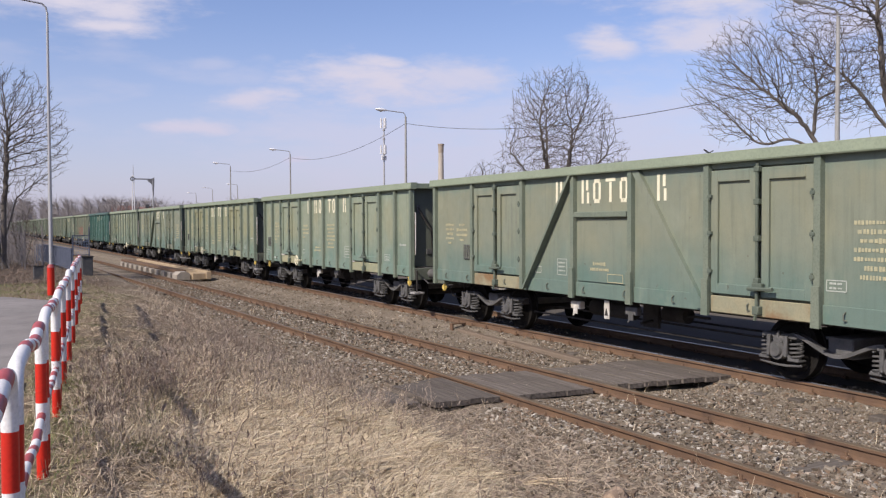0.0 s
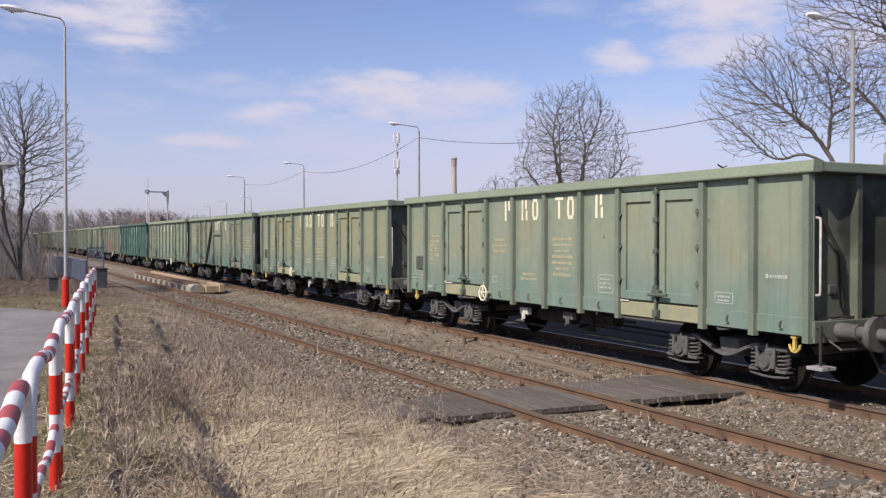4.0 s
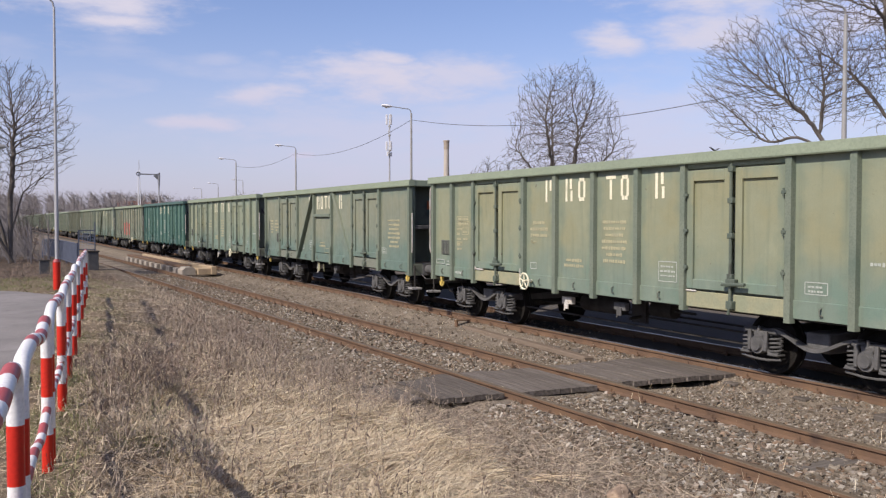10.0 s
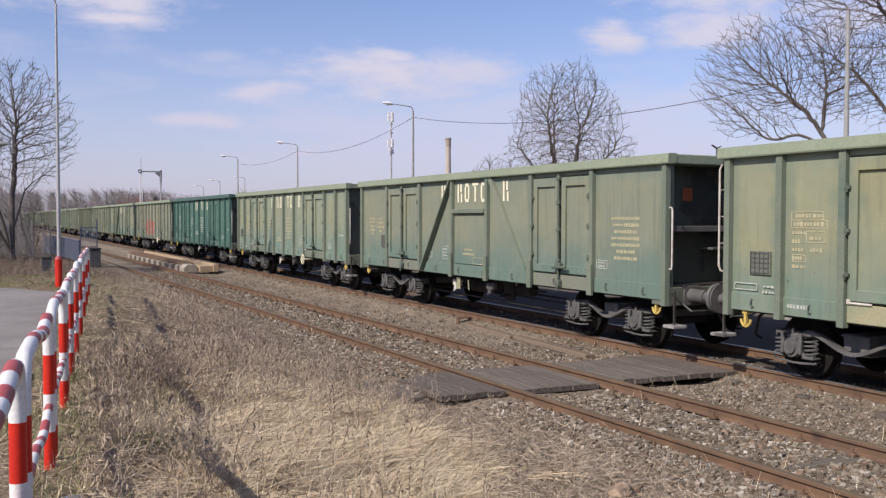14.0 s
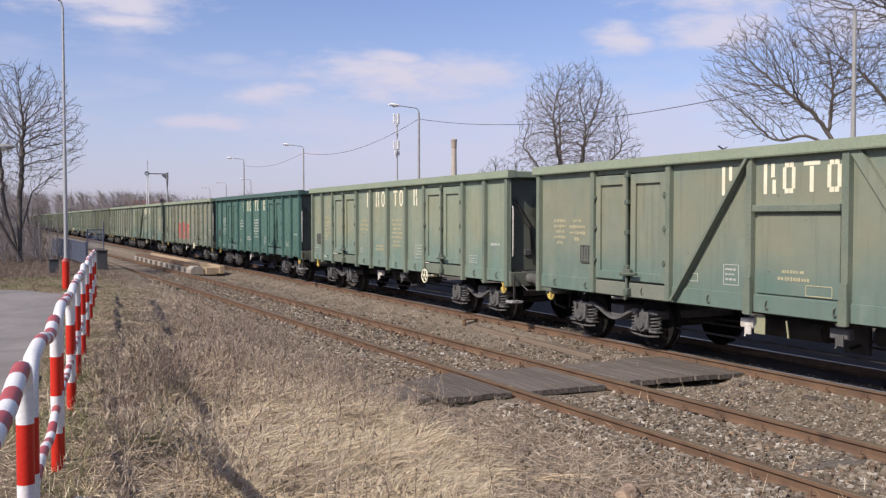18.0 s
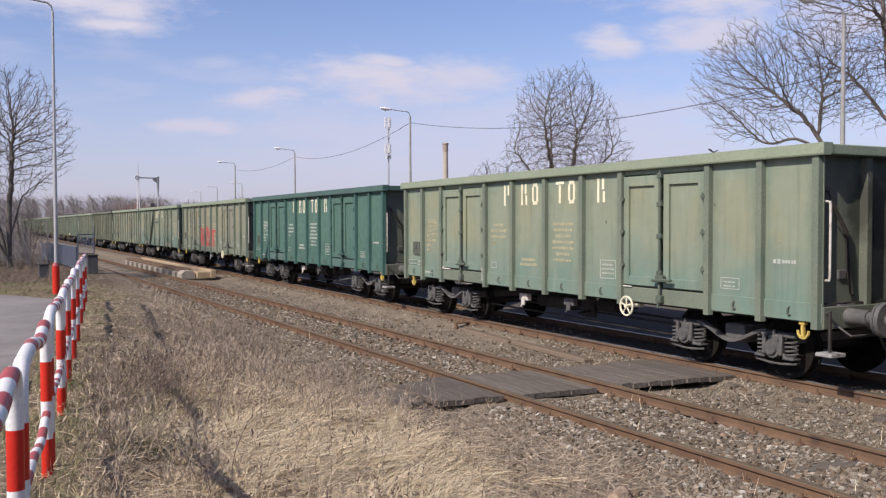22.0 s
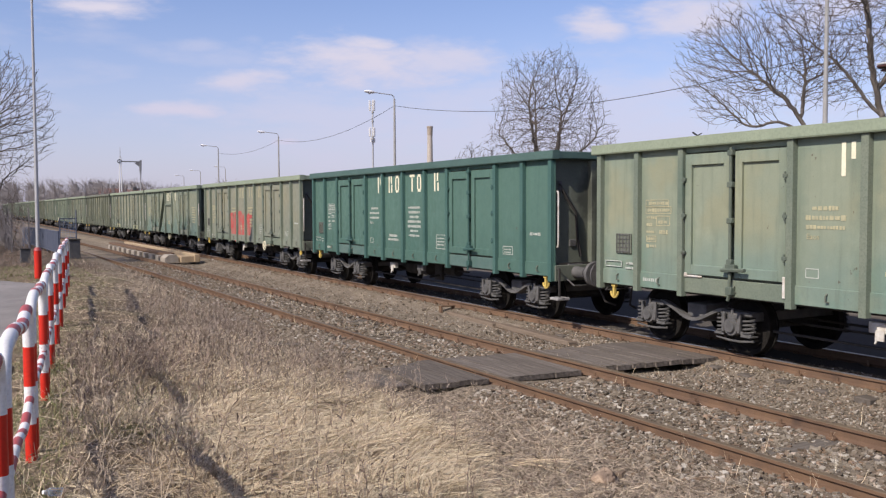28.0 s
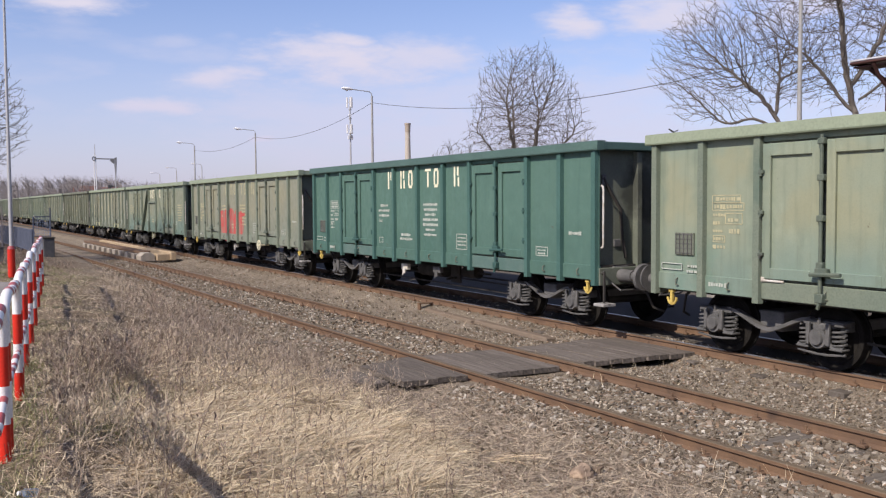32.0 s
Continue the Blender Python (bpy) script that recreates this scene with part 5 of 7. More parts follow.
def barrier_section(y0, y1):
    """A bent tube hoop with a middle rail, banded red and white."""
    def at(y, z):
        return (fence_x(y), y, float(ground_z(fence_x(y), y)) - 0.05 + z)

    t = thing("barrier_section", Matrix.Identity(4), "red and white banded tubular steel barrier", "barrier", "barrier along the lane")
    r, top, bend = 0.04, 1.15, 0.16
    pts, mats = [], []
    bands = [(0.0, 1), (0.32, 0), (0.59, 1), (0.87, 0), (top - bend, 0)]
    for (z, m), (z2, _) in zip(bands, bands[1:]):
        pts.append(at(y0, z))
        mats.append(m)
    for i in range(6):
        a = math.pi / 2 * i / 5
        pts.append(at(y0 + bend * (1 - math.cos(a)), top - bend + bend * math.sin(a)))
        mats.append(0)
    n = max(3, 2 * int((y1 - y0 - 2 * bend) / 0.42) + 1)
    for i in range(1, n):
        pts.append(at(y0 + bend + (y1 - y0 - 2 * bend) * i / n, top))
        mats.append(0 if i % 2 else 2)
    for i in range(6):
        a = math.pi / 2 * (1 - i / 5)
        pts.append(at(y1 - bend * (1 - math.cos(a)), top - bend + bend * math.sin(a)))
        mats.append(0)
    for (z, m), (z2, m2) in zip(bands[::-1], bands[-2::-1]):
        pts.append(at(y1, z2))
        mats.append(m2)
    mats[-5:] = [0, 1, 0, 1, 1]
    part("hoop", Shape().tube(pts, r, 12, mats[: len(pts) - 1]), [FENCE_WHITE, FENCE_RED, RAIL_RED], t, smooth=True)
    n = max(4, int((y1 - y0) / 0.2))
    pts = [at(y0 + (y1 - y0) * i / n, 0.5) for i in range(n + 1)]
    part("middle_rail", Shape().tube(pts, 0.03, 10, [2 if i % 2 else 0 for i in range(n)]), [FENCE_WHITE, FENCE_RED, RAIL_RED], t, smooth=True)


for y0, y1 in ((0.6, 2.2), (2.5, 4.5), (4.78, 6.87), (7.15, 9.15), (9.42, 10.8), (11.0, 12.75), (13.0, 14.8), (15.1, 17.0), (17.3, 19.3), (19.6, 21.7)):
    barrier_section(y0, y1)
red_post = thing("bollard", pose(2.1, 24.7, float(ground_z(2.1, 24.7))), "red steel post with a dark cap", "post")
part("post", Shape().rod((0, 0, -0.1), (0, 0, 0.72), 0.09, n=14), FENCE_RED, red_post, smooth=True)
part("cap", Shape().rod((0, 0, 0.72), (0, 0, 0.8), 0.1, 0.06, 14), RAIL_RED, red_post, smooth=True)

# ---- lamps, masts, signal ----


def street_lamp(x, y, h, arm, head, label, pole_r=0.085, material=None, base=None):
    z0 = float(ground_z(x, y)) if base is None else base
    t = thing("street_lamp", pose(x, y, z0), label, "street lamp", "street lamps")
    hh = h - z0
    ax, ay = arm
    ln = math.hypot(ax, ay)
    mat = material or POLE_GREY
    part("pole", Shape().rod((0, 0, -0.2), (0, 0, hh * 0.45), pole_r, pole_r * 0.85, 12).rod((0, 0, hh * 0.45), (0, 0, hh - 0.25), pole_r * 0.75, pole_r * 0.55, 12), mat, t, smooth=True)
    part("arm", Shape().tube([(0, 0, hh - 0.3), (ax * 0.03, ay * 0.03, hh - 0.1), (ax * 0.12, ay * 0.12, hh), (ax, ay, hh + 0.1)], 0.03, 8), mat, t, smooth=True)
    ux, uy = ax / ln, ay / ln
    s = Shape()
    pts = [(0, 0.05, 0.04), (0.12, 0.11, 0.08), (0.35, 0.15, 0.105), (0.58, 0.13, 0.085), (0.72, 0.05, 0.04)]
    rings = []
    for d, wd, up in pts:
        cx, cy, cz = ax + ux * (d - 0.1), ay + uy * (d - 0.1), hh + 0.1 + d * 0.06
        rings.append([(cx - uy * wd * math.cos(a), cy + ux * wd * math.cos(a), cz + up * math.sin(a)) for a in [2 * math.pi * i / 10 for i in range(10)]])
    v = [p for rg in rings for p in rg]
    f = [(i * 10 + j, i * 10 + (j + 1) % 10, i * 10 + 10 + (j + 1) % 10, i * 10 + 10 + j) for i in range(4) for j in range(10)] + [tuple(range(10))[::-1], tuple(range(40, 50))]
    hd = part("lamp_head", s.add(v, f), head or LAMP_GREY, t, smooth=True)
    cx, cy = ax + ux * 0.28, ay + uy * 0.28
    g = Shape()
    for k in range(3):
        a0, a1 = (1.0, 0.85, 0.5)[k], (0.85, 0.5, 0.1)[k]
        g.rod((cx, cy, hh + 0.09 - 0.04 * k), (cx, cy, hh + 0.05 - 0.04 * k), 0.15 * a0, 0.15 * a1, 12)
    part("lamp_cover", g, LAMP_GLASS, hd, smooth=True)
    return t


street_lamp(2.65, 31.0, 9.35, (-1.25, -0.1), 0, "tall galvanised street lamp beside the lane", 0.066, POLE_PAINT)
for x, y, h in ((25.1, 19.2, 9.2), (24.5, 49.5, 9.2), (27.6, 80.2, 9.2), (27.5, 100.6, 9.2), (42.5, 168, 9.2), (46, 196, 9.2), (45, 160, 9.6)):
    street_lamp(x, y, h, (-1.35, 0.1), 0, "grey platform lamp beyond the freight train", 0.11)
street_lamp(0.2, 31.5, 4.5, (0.42, 0.0), POLE_GREY, "short grey lamp post at the edge of the grass", 0.05)
dl = thing("twin_lamp", pose(42.5, 42.0, 0), "dark twin-headed street lamp beyond the train", "street lamp")
part("pole", Shape().rod((0, 0, -0.2), (0, 0, 6.85), 0.09, 0.06, 10), WIRE, dl)
part("lamp_head", Shape().prism([(-0.42, 0.2), (-0.18, 0.07), (0, 0), (0, 0.05), (-0.18, 0.14), (-0.42, 0.25)], 1, -0.06, 0.06), WIRE, dl).location = (0, 0, 6.8)
part("lamp_head", Shape().prism([(0.36, 0.16), (0.15, 0.07), (0, 0), (0, 0.05), (0.15, 0.12), (0.36, 0.2)], 1, -0.06, 0.06), WIRE, dl).location = (0, 0, 6.8)

gl = thing("globe_lamp", pose(40.0, 48.0, 0), "white globe lamp on a thin post beyond the train", "street lamp")
part("pole", Shape().rod((0, 0, -0.2), (0, 0, 6.35), 0.06, 0.05, 8), POLE_GREY, gl)
part("globe", Shape().rod((0, 0, 6.3), (0, 0, 6.42), 0.12, 0.24, 14).rod((0, 0, 6.42), (0, 0, 6.6), 0.24, 0.24, 14).rod((0, 0, 6.6), (0, 0, 6.74), 0.24, 0.1, 14), LAMP_GLASS, gl, smooth=True)


def overhead_cable(a, b, sag):
    pts = []
    for i in range(25):
        u = i / 24
        p = Vector(a).lerp(Vector(b), u)
        pts.append((p.x, p.y, p.z - 4 * sag * u * (1 - u)))
    tagged(new("overhead_cable", Shape().tube(pts, 0.015, 5).mesh("overhead_cable", WIRE, True)), "thin dark cable hung between platform lamps", "cable", "lamp cables")


overhead_cable((25.1, 19.2, 7.2), (24.5, 49.5, 8.55), 0.95)
overhead_cable((24.5, 49.5, 8.55), (27.6, 80.2, 8.6), 0.9)
overhead_cable((27.6, 80.2, 8.6), (27.5, 100.6, 8.5), 0.6)


def phone_mast():
    t = thing("phone_mast", pose(84.3, 181.3, 0), "slim white phone mast with antenna panels", "mast")
    part("pole", Shape().rod((0, 0, -0.5), (0, 0, 26), 0.24, 0.15, 10), POLE_PAINT, t, smooth=True)
    for z, n, half in ((24.9, 3, 1.15), (19.0, 3, 1.0), (17.2, 2, 0.5)):
        for i in range(n):
            a = 2 * math.pi * i / n + 0.5
            c = (0.62 * math.cos(a), 0.62 * math.sin(a))
            part("antenna", Shape().box(c[0] - 0.2, c[0] + 0.2, c[1] - 0.12, c[1] + 0.12, z - half, z + half, 0.05), FENCE_WHITE, t)
            part("antenna_arm", Shape().rod((0, 0, z), (c[0], c[1], z), 0.05, n=6), POLE_GREY, t)
    part("dish", Shape().rod((-0.3, -0.6, 22.0), (-0.3, -0.3, 22.0), 0.34, 0.28, 16).rod((-0.3, -0.3, 22.0), (0, 0, 22.0), 0.06, n=6), LAMP_GREY, t)
    for z in (21.2, 23.2, 17.9):
        part("clamp", Shape().rod((0, 0, z), (0, 0, z + 0.3), 0.3, n=10), POLE_GREY, t)


phone_mast()
ch = thing("chimney", pose(57.4, 105.3, 0), "slender buff brick factory chimney", "chimney")
part("shaft", Shape().rod((0, 0, -0.5), (0, 0, 11.9), 0.5, 0.34, 16), speckled("buff_brick", (0.47, 0.42, 0.36), (0.40, 0.355, 0.30), 2, 12, 0.9), ch, smooth=True)
part("crown", Shape().rod((0, 0, 11.9), (0, 0, 12.9), 0.36, 0.38, 16).rod((0, 0, 12.9), (0, 0, 13.1), 0.43, 0.43, 16), speckled("dark_brick", (0.36, 0.3, 0.24), (0.3, 0.25, 0.2), 2, 12, 0.9), ch, smooth=True)


SIGNAL_GREY = speckled("dirty_signal_paint", (0.24, 0.24, 0.24), (0.16, 0.16, 0.165), 6, 50, 0.6)


def semaphore():
    t = thing("semaphore_signal", pose(18.3, 109.0, 0), "white lattice semaphore signal with a raised arm", "signal")
    for dx in (-0.16, 0.16):
        part("mast_leg", Shape().rod((dx, 0, -0.2), (dx * 0.5, 0, 8.2), 0.06, 0.045, 6), FENCE_WHITE, t)
    lat = Shape()
    for i in range(16):
        z = 0.5 * i
        lat.rod((-0.15 + 0.005 * i, 0, z), (0.15 - 0.005 * i, 0, z + 0.5), 0.02, n=4)
    part("lattice", lat, FENCE_WHITE, t)
    part("finial", Shape().rod((0, 0, 8.2), (0, 0, 9.4), 0.04, 0.02, 6), POLE_GREY, t)
    arm = part("arm", Shape().box(0.1, 1.95, -0.05, 0.03, 7.67, 7.81, 0.02), SIGNAL_GREY, t, "grey signal arm")
    part("disc", Shape().ring((-0.1, -0.05, 7.75), (0, 1, 0), 0.2, 0.05, 16, 6), WIRE, arm)
    second = thing("semaphore_signal", pose(20.3, 108.5, 0), "slim signal mast with spectacle plate and lamp", "signal")
    part("mast_leg", Shape().rod((0.12, 0, -0.2), (0.12, 0, 7.7), 0.085, 0.06, 6), POLE_PAINT, second)
    part("spectacle", Shape().prism([(-0.5, 7.55), (0.3, 7.95), (0.3, 7.3), (0.2, 5.6), (0.1, 5.6), (0.02, 7.1)], 1, -0.04, 0.04), SIGNAL_GREY, second)
    part("signal_lamp", Shape().box(-0.75, -0.35, -0.15, 0.15, 4.35, 4.75, 0.04).box(-0.4, 0.1, -0.03, 0.03, 4.5, 4.58), WIRE, second)


semaphore()


def blue_railing():
    """Blue-grey pipe railing with wire mesh at the foot crossing further along."""
    t = thing("pedestrian_railing", Matrix.Identity(4), "blue-grey steel railing with mesh panels near the crossing", "railing")
    pts = [(3.6, 50.2), (3.66, 46.8), (3.72, 43.4), (3.78, 40.0), (3.84, 36.6)]
    for x, y in pts:
        z = float(ground_z(x, y))
        part("post", Shape().rod((x, y, z - 0.1), (x, y, z + 0.98), 0.035, n=8), BLUE_STEEL, t)
    for (x0, y0), (x1, y1) in zip(pts, pts[1:]):
        za, zb = float(ground_z(x0, y0)), float(ground_z(x1, y1))
        for h in (0.15, 0.94):
            part("rail", Shape().rod((x0, y0, za + h), (x1, y1, zb + h), 0.03, n=8), BLUE_STEEL, t)
        s = Shape()
        for i in range(1, 26):
            u = i / 26
            x, y, z = x0 + (x1 - x0) * u, y0 + (y1 - y0) * u, za + (zb - za) * u
            s.rod((x, y, z + 0.15), (x, y, z + 0.94), 0.022, n=5)
        part("mesh_panel", s, BLUE_STEEL, t)
    zc = float(ground_z(4.22, 35.6))
    g = thing("mesh_screen", pose(4.08, 35.75, zc), "upright blue wire screen beside a dark cabinet", "screen")
    part("frame", Shape().rod((-0.28, 0, -0.05), (-0.28, 0, 1.5), 0.022, n=6).rod((0.3, 0, -0.05), (0.3, 0, 1.8), 0.022, n=6).rod((-0.28, 0, 1.48), (0.3, 0, 1.48), 0.02, n=6).rod((-0.28, 0, 0.76), (0.3, 0, 0.76), 0.02, n=6), BLUE_STEEL, g)
    s = Shape()
    for i in range(10):
        s.rod((-0.25 + i * 0.057, 0, 0.76), (-0.25 + i * 0.057, 0, 1.48), 0.007, n=4)
    for i in range(7):
        s.rod((-0.28, 0, 0.86 + i * 0.1), (0.3, 0, 0.86 + i * 0.1), 0.006, n=4)
    tagged(part("wire", s, BLUE_MESH, g, "pale blue wire mesh"), "", "", "", "stuff")
    c = thing("trackside_cabinet", pose(4.25, 35.4, zc), "dark steel trackside cabinet near the railing", "cabinet")
    part("body", Shape().box(-0.19, 0.19, -0.2, 0.2, -0.05, 0.68, 0.02), WIRE, c)
    part("lid", Shape().box(-0.22, 0.22, -0.23, 0.23, 0.68, 0.73, 0.01), CHASSIS, c)
    c = thing("trackside_cabinet", pose(2.4, 32.6, float(ground_z(2.4, 32.6))), "low dark box beside the lamp post", "cabinet")
    part("body", Shape().box(-0.16, 0.14, -0.14, 0.14, -0.05, 0.46, 0.015), WIRE, c)
    part("lid", Shape().box(-0.18, 0.16, -0.16, 0.16, 0.46, 0.49, 0.008), CHASSIS, c)


blue_railing()

# ---- brick building ----


def building():
    X0, Y1, top = 21.5, 13.7, 5.72
    t = thing("brick_building", Matrix.Identity(4), "old brown brick station building with a wide overhanging roof", "building")
    wy0, wy1, wz0, wz1 = 10.95, 12.3, 3.1, 4.62
    part("wall", Shape().box(X0, X0 + 0.4, 1.0, wy0, -0.2, top).box(X0, X0 + 0.4, wy1, Y1, -0.2, top).box(X0, X0 + 0.4, wy0, wy1, -0.2, wz0).box(X0, X0 + 0.4, wy0, wy1, wz1, top), BRICK_PALE, t)
    part("wall", Shape().box(X0 + 0.4, X0 + 8, Y1 - 0.4, Y1, -0.2, top), BRICK_PALE, t)
    part("wall", Shape().box(X0 + 0.4, X0 + 8, 1.0, 1.4, -0.2, top), BRICK_PALE, t)
    part("wall", Shape().box(X0 + 7.6, X0 + 8, 1.4, Y1 - 0.4, -0.2, top), BRICK_PALE, t)
    for i in range(17):
        z = 1.2 + i * 0.231
        part("quoin", Shape().box(X0 - 0.012, X0, Y1 - (0.52 if i % 2 else 0.3), Y1 + 0.0, z, z + 0.222), BRICK_RED, t, "red brick corner block")
    part("brick_band", Shape().box(X0 - 0.014, X0, 1.0, wy0 - 0.26, 4.72, 4.86), BRICK_RED, t, "red brick band")
    part("brick_band", Shape().box(X0 - 0.014, X0, wy1 + 0.26, Y1 - 0.55, 4.72, 4.86), BRICK_RED, t, "red brick band")
    part("window_surround", Shape().box(X0 - 0.016, X0, wy0 - 0.25, wy0, 3.1, 5.0), BRICK_RED, t, "red brick window jamb")
    part("window_surround", Shape().box(X0 - 0.016, X0, wy1, wy1 + 0.25, 3.1, 5.0), BRICK_RED, t, "red brick window jamb")
    part("lintel", Shape().box(X0 - 0.02, X0 + 0.1, wy0 - 0.1, wy1 + 0.1, wz1, wz1 + 0.14, 0.006), BRICK_RED, t, "red brick lintel")
    part("brick_cornice", Shape().box(X0 - 0.03, X0 - 0.002, wy0 - 0.3, wy1 + 0.3, wz1 + 0.22, wz1 + 0.3), BRICK_RED, t, "red brick moulding over the window")
    w = part("window", Shape().box(X0 + 0.12, X0 + 0.18, wy0, wy0 + 0.1, wz0, wz1).box(X0 + 0.12, X0 + 0.18, wy1 - 0.1, wy1, wz0, wz1).box(X0 + 0.12, X0 + 0.18, wy0 + 0.1, wy1 - 0.1, wz1 - 0.1, wz1).box(X0 + 0.12, X0 + 0.18, wy0 + 0.1, wy1 - 0.1, wz0, wz0 + 0.1).box(X0 + 0.11, X0 + 0.18, (wy0 + wy1) / 2 - 0.07, (wy0 + wy1) / 2 + 0.07, wz0 + 0.1, wz1 - 0.1), WINDOW_WHITE, t, "white wooden window frame")
    for a, b in ((wy0 + 0.1, (wy0 + wy1) / 2 - 0.07), ((wy0 + wy1) / 2 + 0.07, wy1 - 0.1)):
        part("pane", Shape().box(X0 + 0.145, X0 + 0.155, a, b, wz0 + 0.1, wz1 - 0.1), GLASS, w)
    part("sill", Shape().box(X0 - 0.06, X0 + 0.12, wy0 - 0.05, wy1 + 0.05, wz0 - 0.06, wz0, 0.01), CONCRETE, w)
    # low-pitched roof with boarded eaves
    part("roof", Shape().prism([(X0 - 0.56, 5.84), (X0 + 4, 6.25), (X0 + 8.8, 5.82), (X0 + 8.8, 5.90), (X0 + 4, 6.33), (X0 - 0.60, 5.92)], 1, 0.2, Y1 + 0.72), ROOF_FELT, t, "grey roofing felt")
    part("eave_board", Shape().box(X0 - 0.64, X0 - 0.58, 0.2, Y1 + 0.74, 5.80, 5.875, 0.008), EAVE_WOOD, t, "brown painted eaves board")
    part("roof_edge", Shape().box(X0 - 0.66, X0 - 0.57, 0.2, Y1 + 0.76, 5.88, 5.925, 0.01), FELT_EDGE, t, "pale felt strip along the roof edge")
    part("verge_board", Shape().prism([(X0 - 0.58, 5.78), (X0 + 4, 6.21), (X0 + 4, 6.35), (X0 - 0.58, 5.92)], 1, Y1 + 0.70, Y1 + 0.76), EAVE_WOOD, t)
    part("gutter", Shape().rod((X0 - 0.68, 0.2, 5.83), (X0 - 0.68, Y1 + 0.72, 5.83), 0.03, n=8), EAVE_WOOD, t)
    part("downpipe", Shape().tube([(X0 - 0.63, Y1 + 0.1, 5.78), (X0 - 0.4, Y1 + 0.12, 5.5), (X0 - 0.1, Y1 + 0.06, 5.2), (X0 - 0.08, Y1 + 0.05, 0)], 0.05, 8), EAVE_WOOD, t, "brown downpipe", True)
    # near-black board added to deepen the shade that the eaves cast
    part("eave_shade_board", Shape().box(X0 - 0.025, X0 - 0.002, 1.0, Y1 + 0.002, 5.24, 5.72, 0.004), EAVE_SHADE, t, "near-black board deepening the shade under the eaves")
    part("eave_ledge", Shape().box(X0 - 0.05, X0 - 0.002, 1.0, Y1 + 0.004, 5.2, 5.24, 0.006), BRICK_PALE, t)
    part("soffit", Shape().box(X0 - 0.58, X0, 0.2, Y1 + 0.7, 5.72, 5.76), EAVE_WOOD, t)
    for i in range(13):
        y = 0.8 + i * 1.06
        part("rafter_end", Shape().box(X0 - 0.5, X0, y - 0.05, y + 0.05, 5.66, 5.72, 0.006), EAVE_WOOD, t)
    part("bracket", Shape().rod((X0 - 0.4, Y1 + 0.35, 5.68), (X0 - 0.02, Y1 - 0.05, 5.2), 0.06, n=6), EAVE_WOOD, t)


building()

# ---- bare trees ----


def colonise(gen, starts, targets, step, kill, reach, lift):
    """Grow a skeleton from the start points towards the targets: node places and each one's parent."""
    pos, parent = [p for p, _ in starts], [q for _, q in starts]
    alive = np.asarray(targets, float)
    near, far2 = np.zeros(len(alive), int), np.full(len(alive), 1e9)
    fresh, spawned = list(range(len(pos))), collections.Counter()
    for _ in range(160):
        nodes = np.array([pos[i] for i in fresh])
        d2 = (alive ** 2).sum(1)[:, None] + (nodes ** 2).sum(1)[None] - 2 * alive @ nodes.T
        best = d2.argmin(1)
        low = d2[np.arange(len(alive)), best]
        better = low < far2
        near[better], far2[better] = np.array(fresh)[best[better]], low[better]
        keep = far2 > kill * kill
        alive, near, far2 = alive[keep], near[keep], far2[keep]
        if not len(alive):
            break
        pull = far2 < reach * reach
        if not pull.any():
            pull = far2 <= far2.min() + 1e-9
        at = np.array(pos)
        d = alive[pull] - at[near[pull]]
        d /= np.linalg.norm(d, axis=1)[:, None] + 1e-9
        total = np.zeros((len(pos), 3))
        np.add.at(total, near[pull], d)
        fresh = []
        for i in np.unique(near[pull]):
            spawned[i] += 1
            if spawned[i] > 3:
                far2[near == i] = 0.0
                continue
            v = total[i] / (np.linalg.norm(total[i]) + 1e-9)
            if parent[i] >= 0:
                back = at[i] - at[parent[i]]
                v = v + 0.6 * back / (np.linalg.norm(back) + 1e-9)
            v = v + gen.normal(0, 0.09, 3) + (0, 0, lift)
            fresh.append(len(pos))
            pos.append(at[i] + v / np.linalg.norm(v) * step)
            parent.append(int(i))
        if not fresh or len(pos) > 30000:
            break
    return np.array(pos), np.array(parent)


def prisms(a, b, ra, rb, sides):
    """Tapering sticks from the points a to the points b, as arrays."""
    d = b - a
    d /= np.linalg.norm(d, axis=1)[:, None] + 1e-9
    ref = np.where(np.abs(d[:, 2:3]) < 0.8, (0.0, 0.0, 1.0), (1.0, 0.0, 0.0))
    u = np.cross(d, ref)
    u /= np.linalg.norm(u, axis=1)[:, None]
    w = np.cross(d, u)
    ang = np.arange(sides) * 2 * np.pi / sides
    ring = u[:, None] * np.cos(ang)[None, :, None] + w[:, None] * np.sin(ang)[None, :, None]
    v = np.concatenate([a[:, None] + ring * ra[:, None, None], b[:, None] + ring * rb[:, None, None]], 1).reshape(-1, 3)
    k = np.arange(sides)
    face = np.stack([k, (k + 1) % sides, sides + (k + 1) % sides, sides + k], 1)
    f = (np.arange(len(a))[:, None, None] * 2 * sides + face[None]).reshape(-1, 4)
    return v, f


def wood_mesh(name, v, f, material, smooth):
    me = bpy.data.meshes.new(name)
    me.from_pydata(v.tolist(), [], f.tolist())
    me.polygons.foreach_set("use_smooth", [smooth] * len(me.polygons))
    me.materials.append(material)
    return me


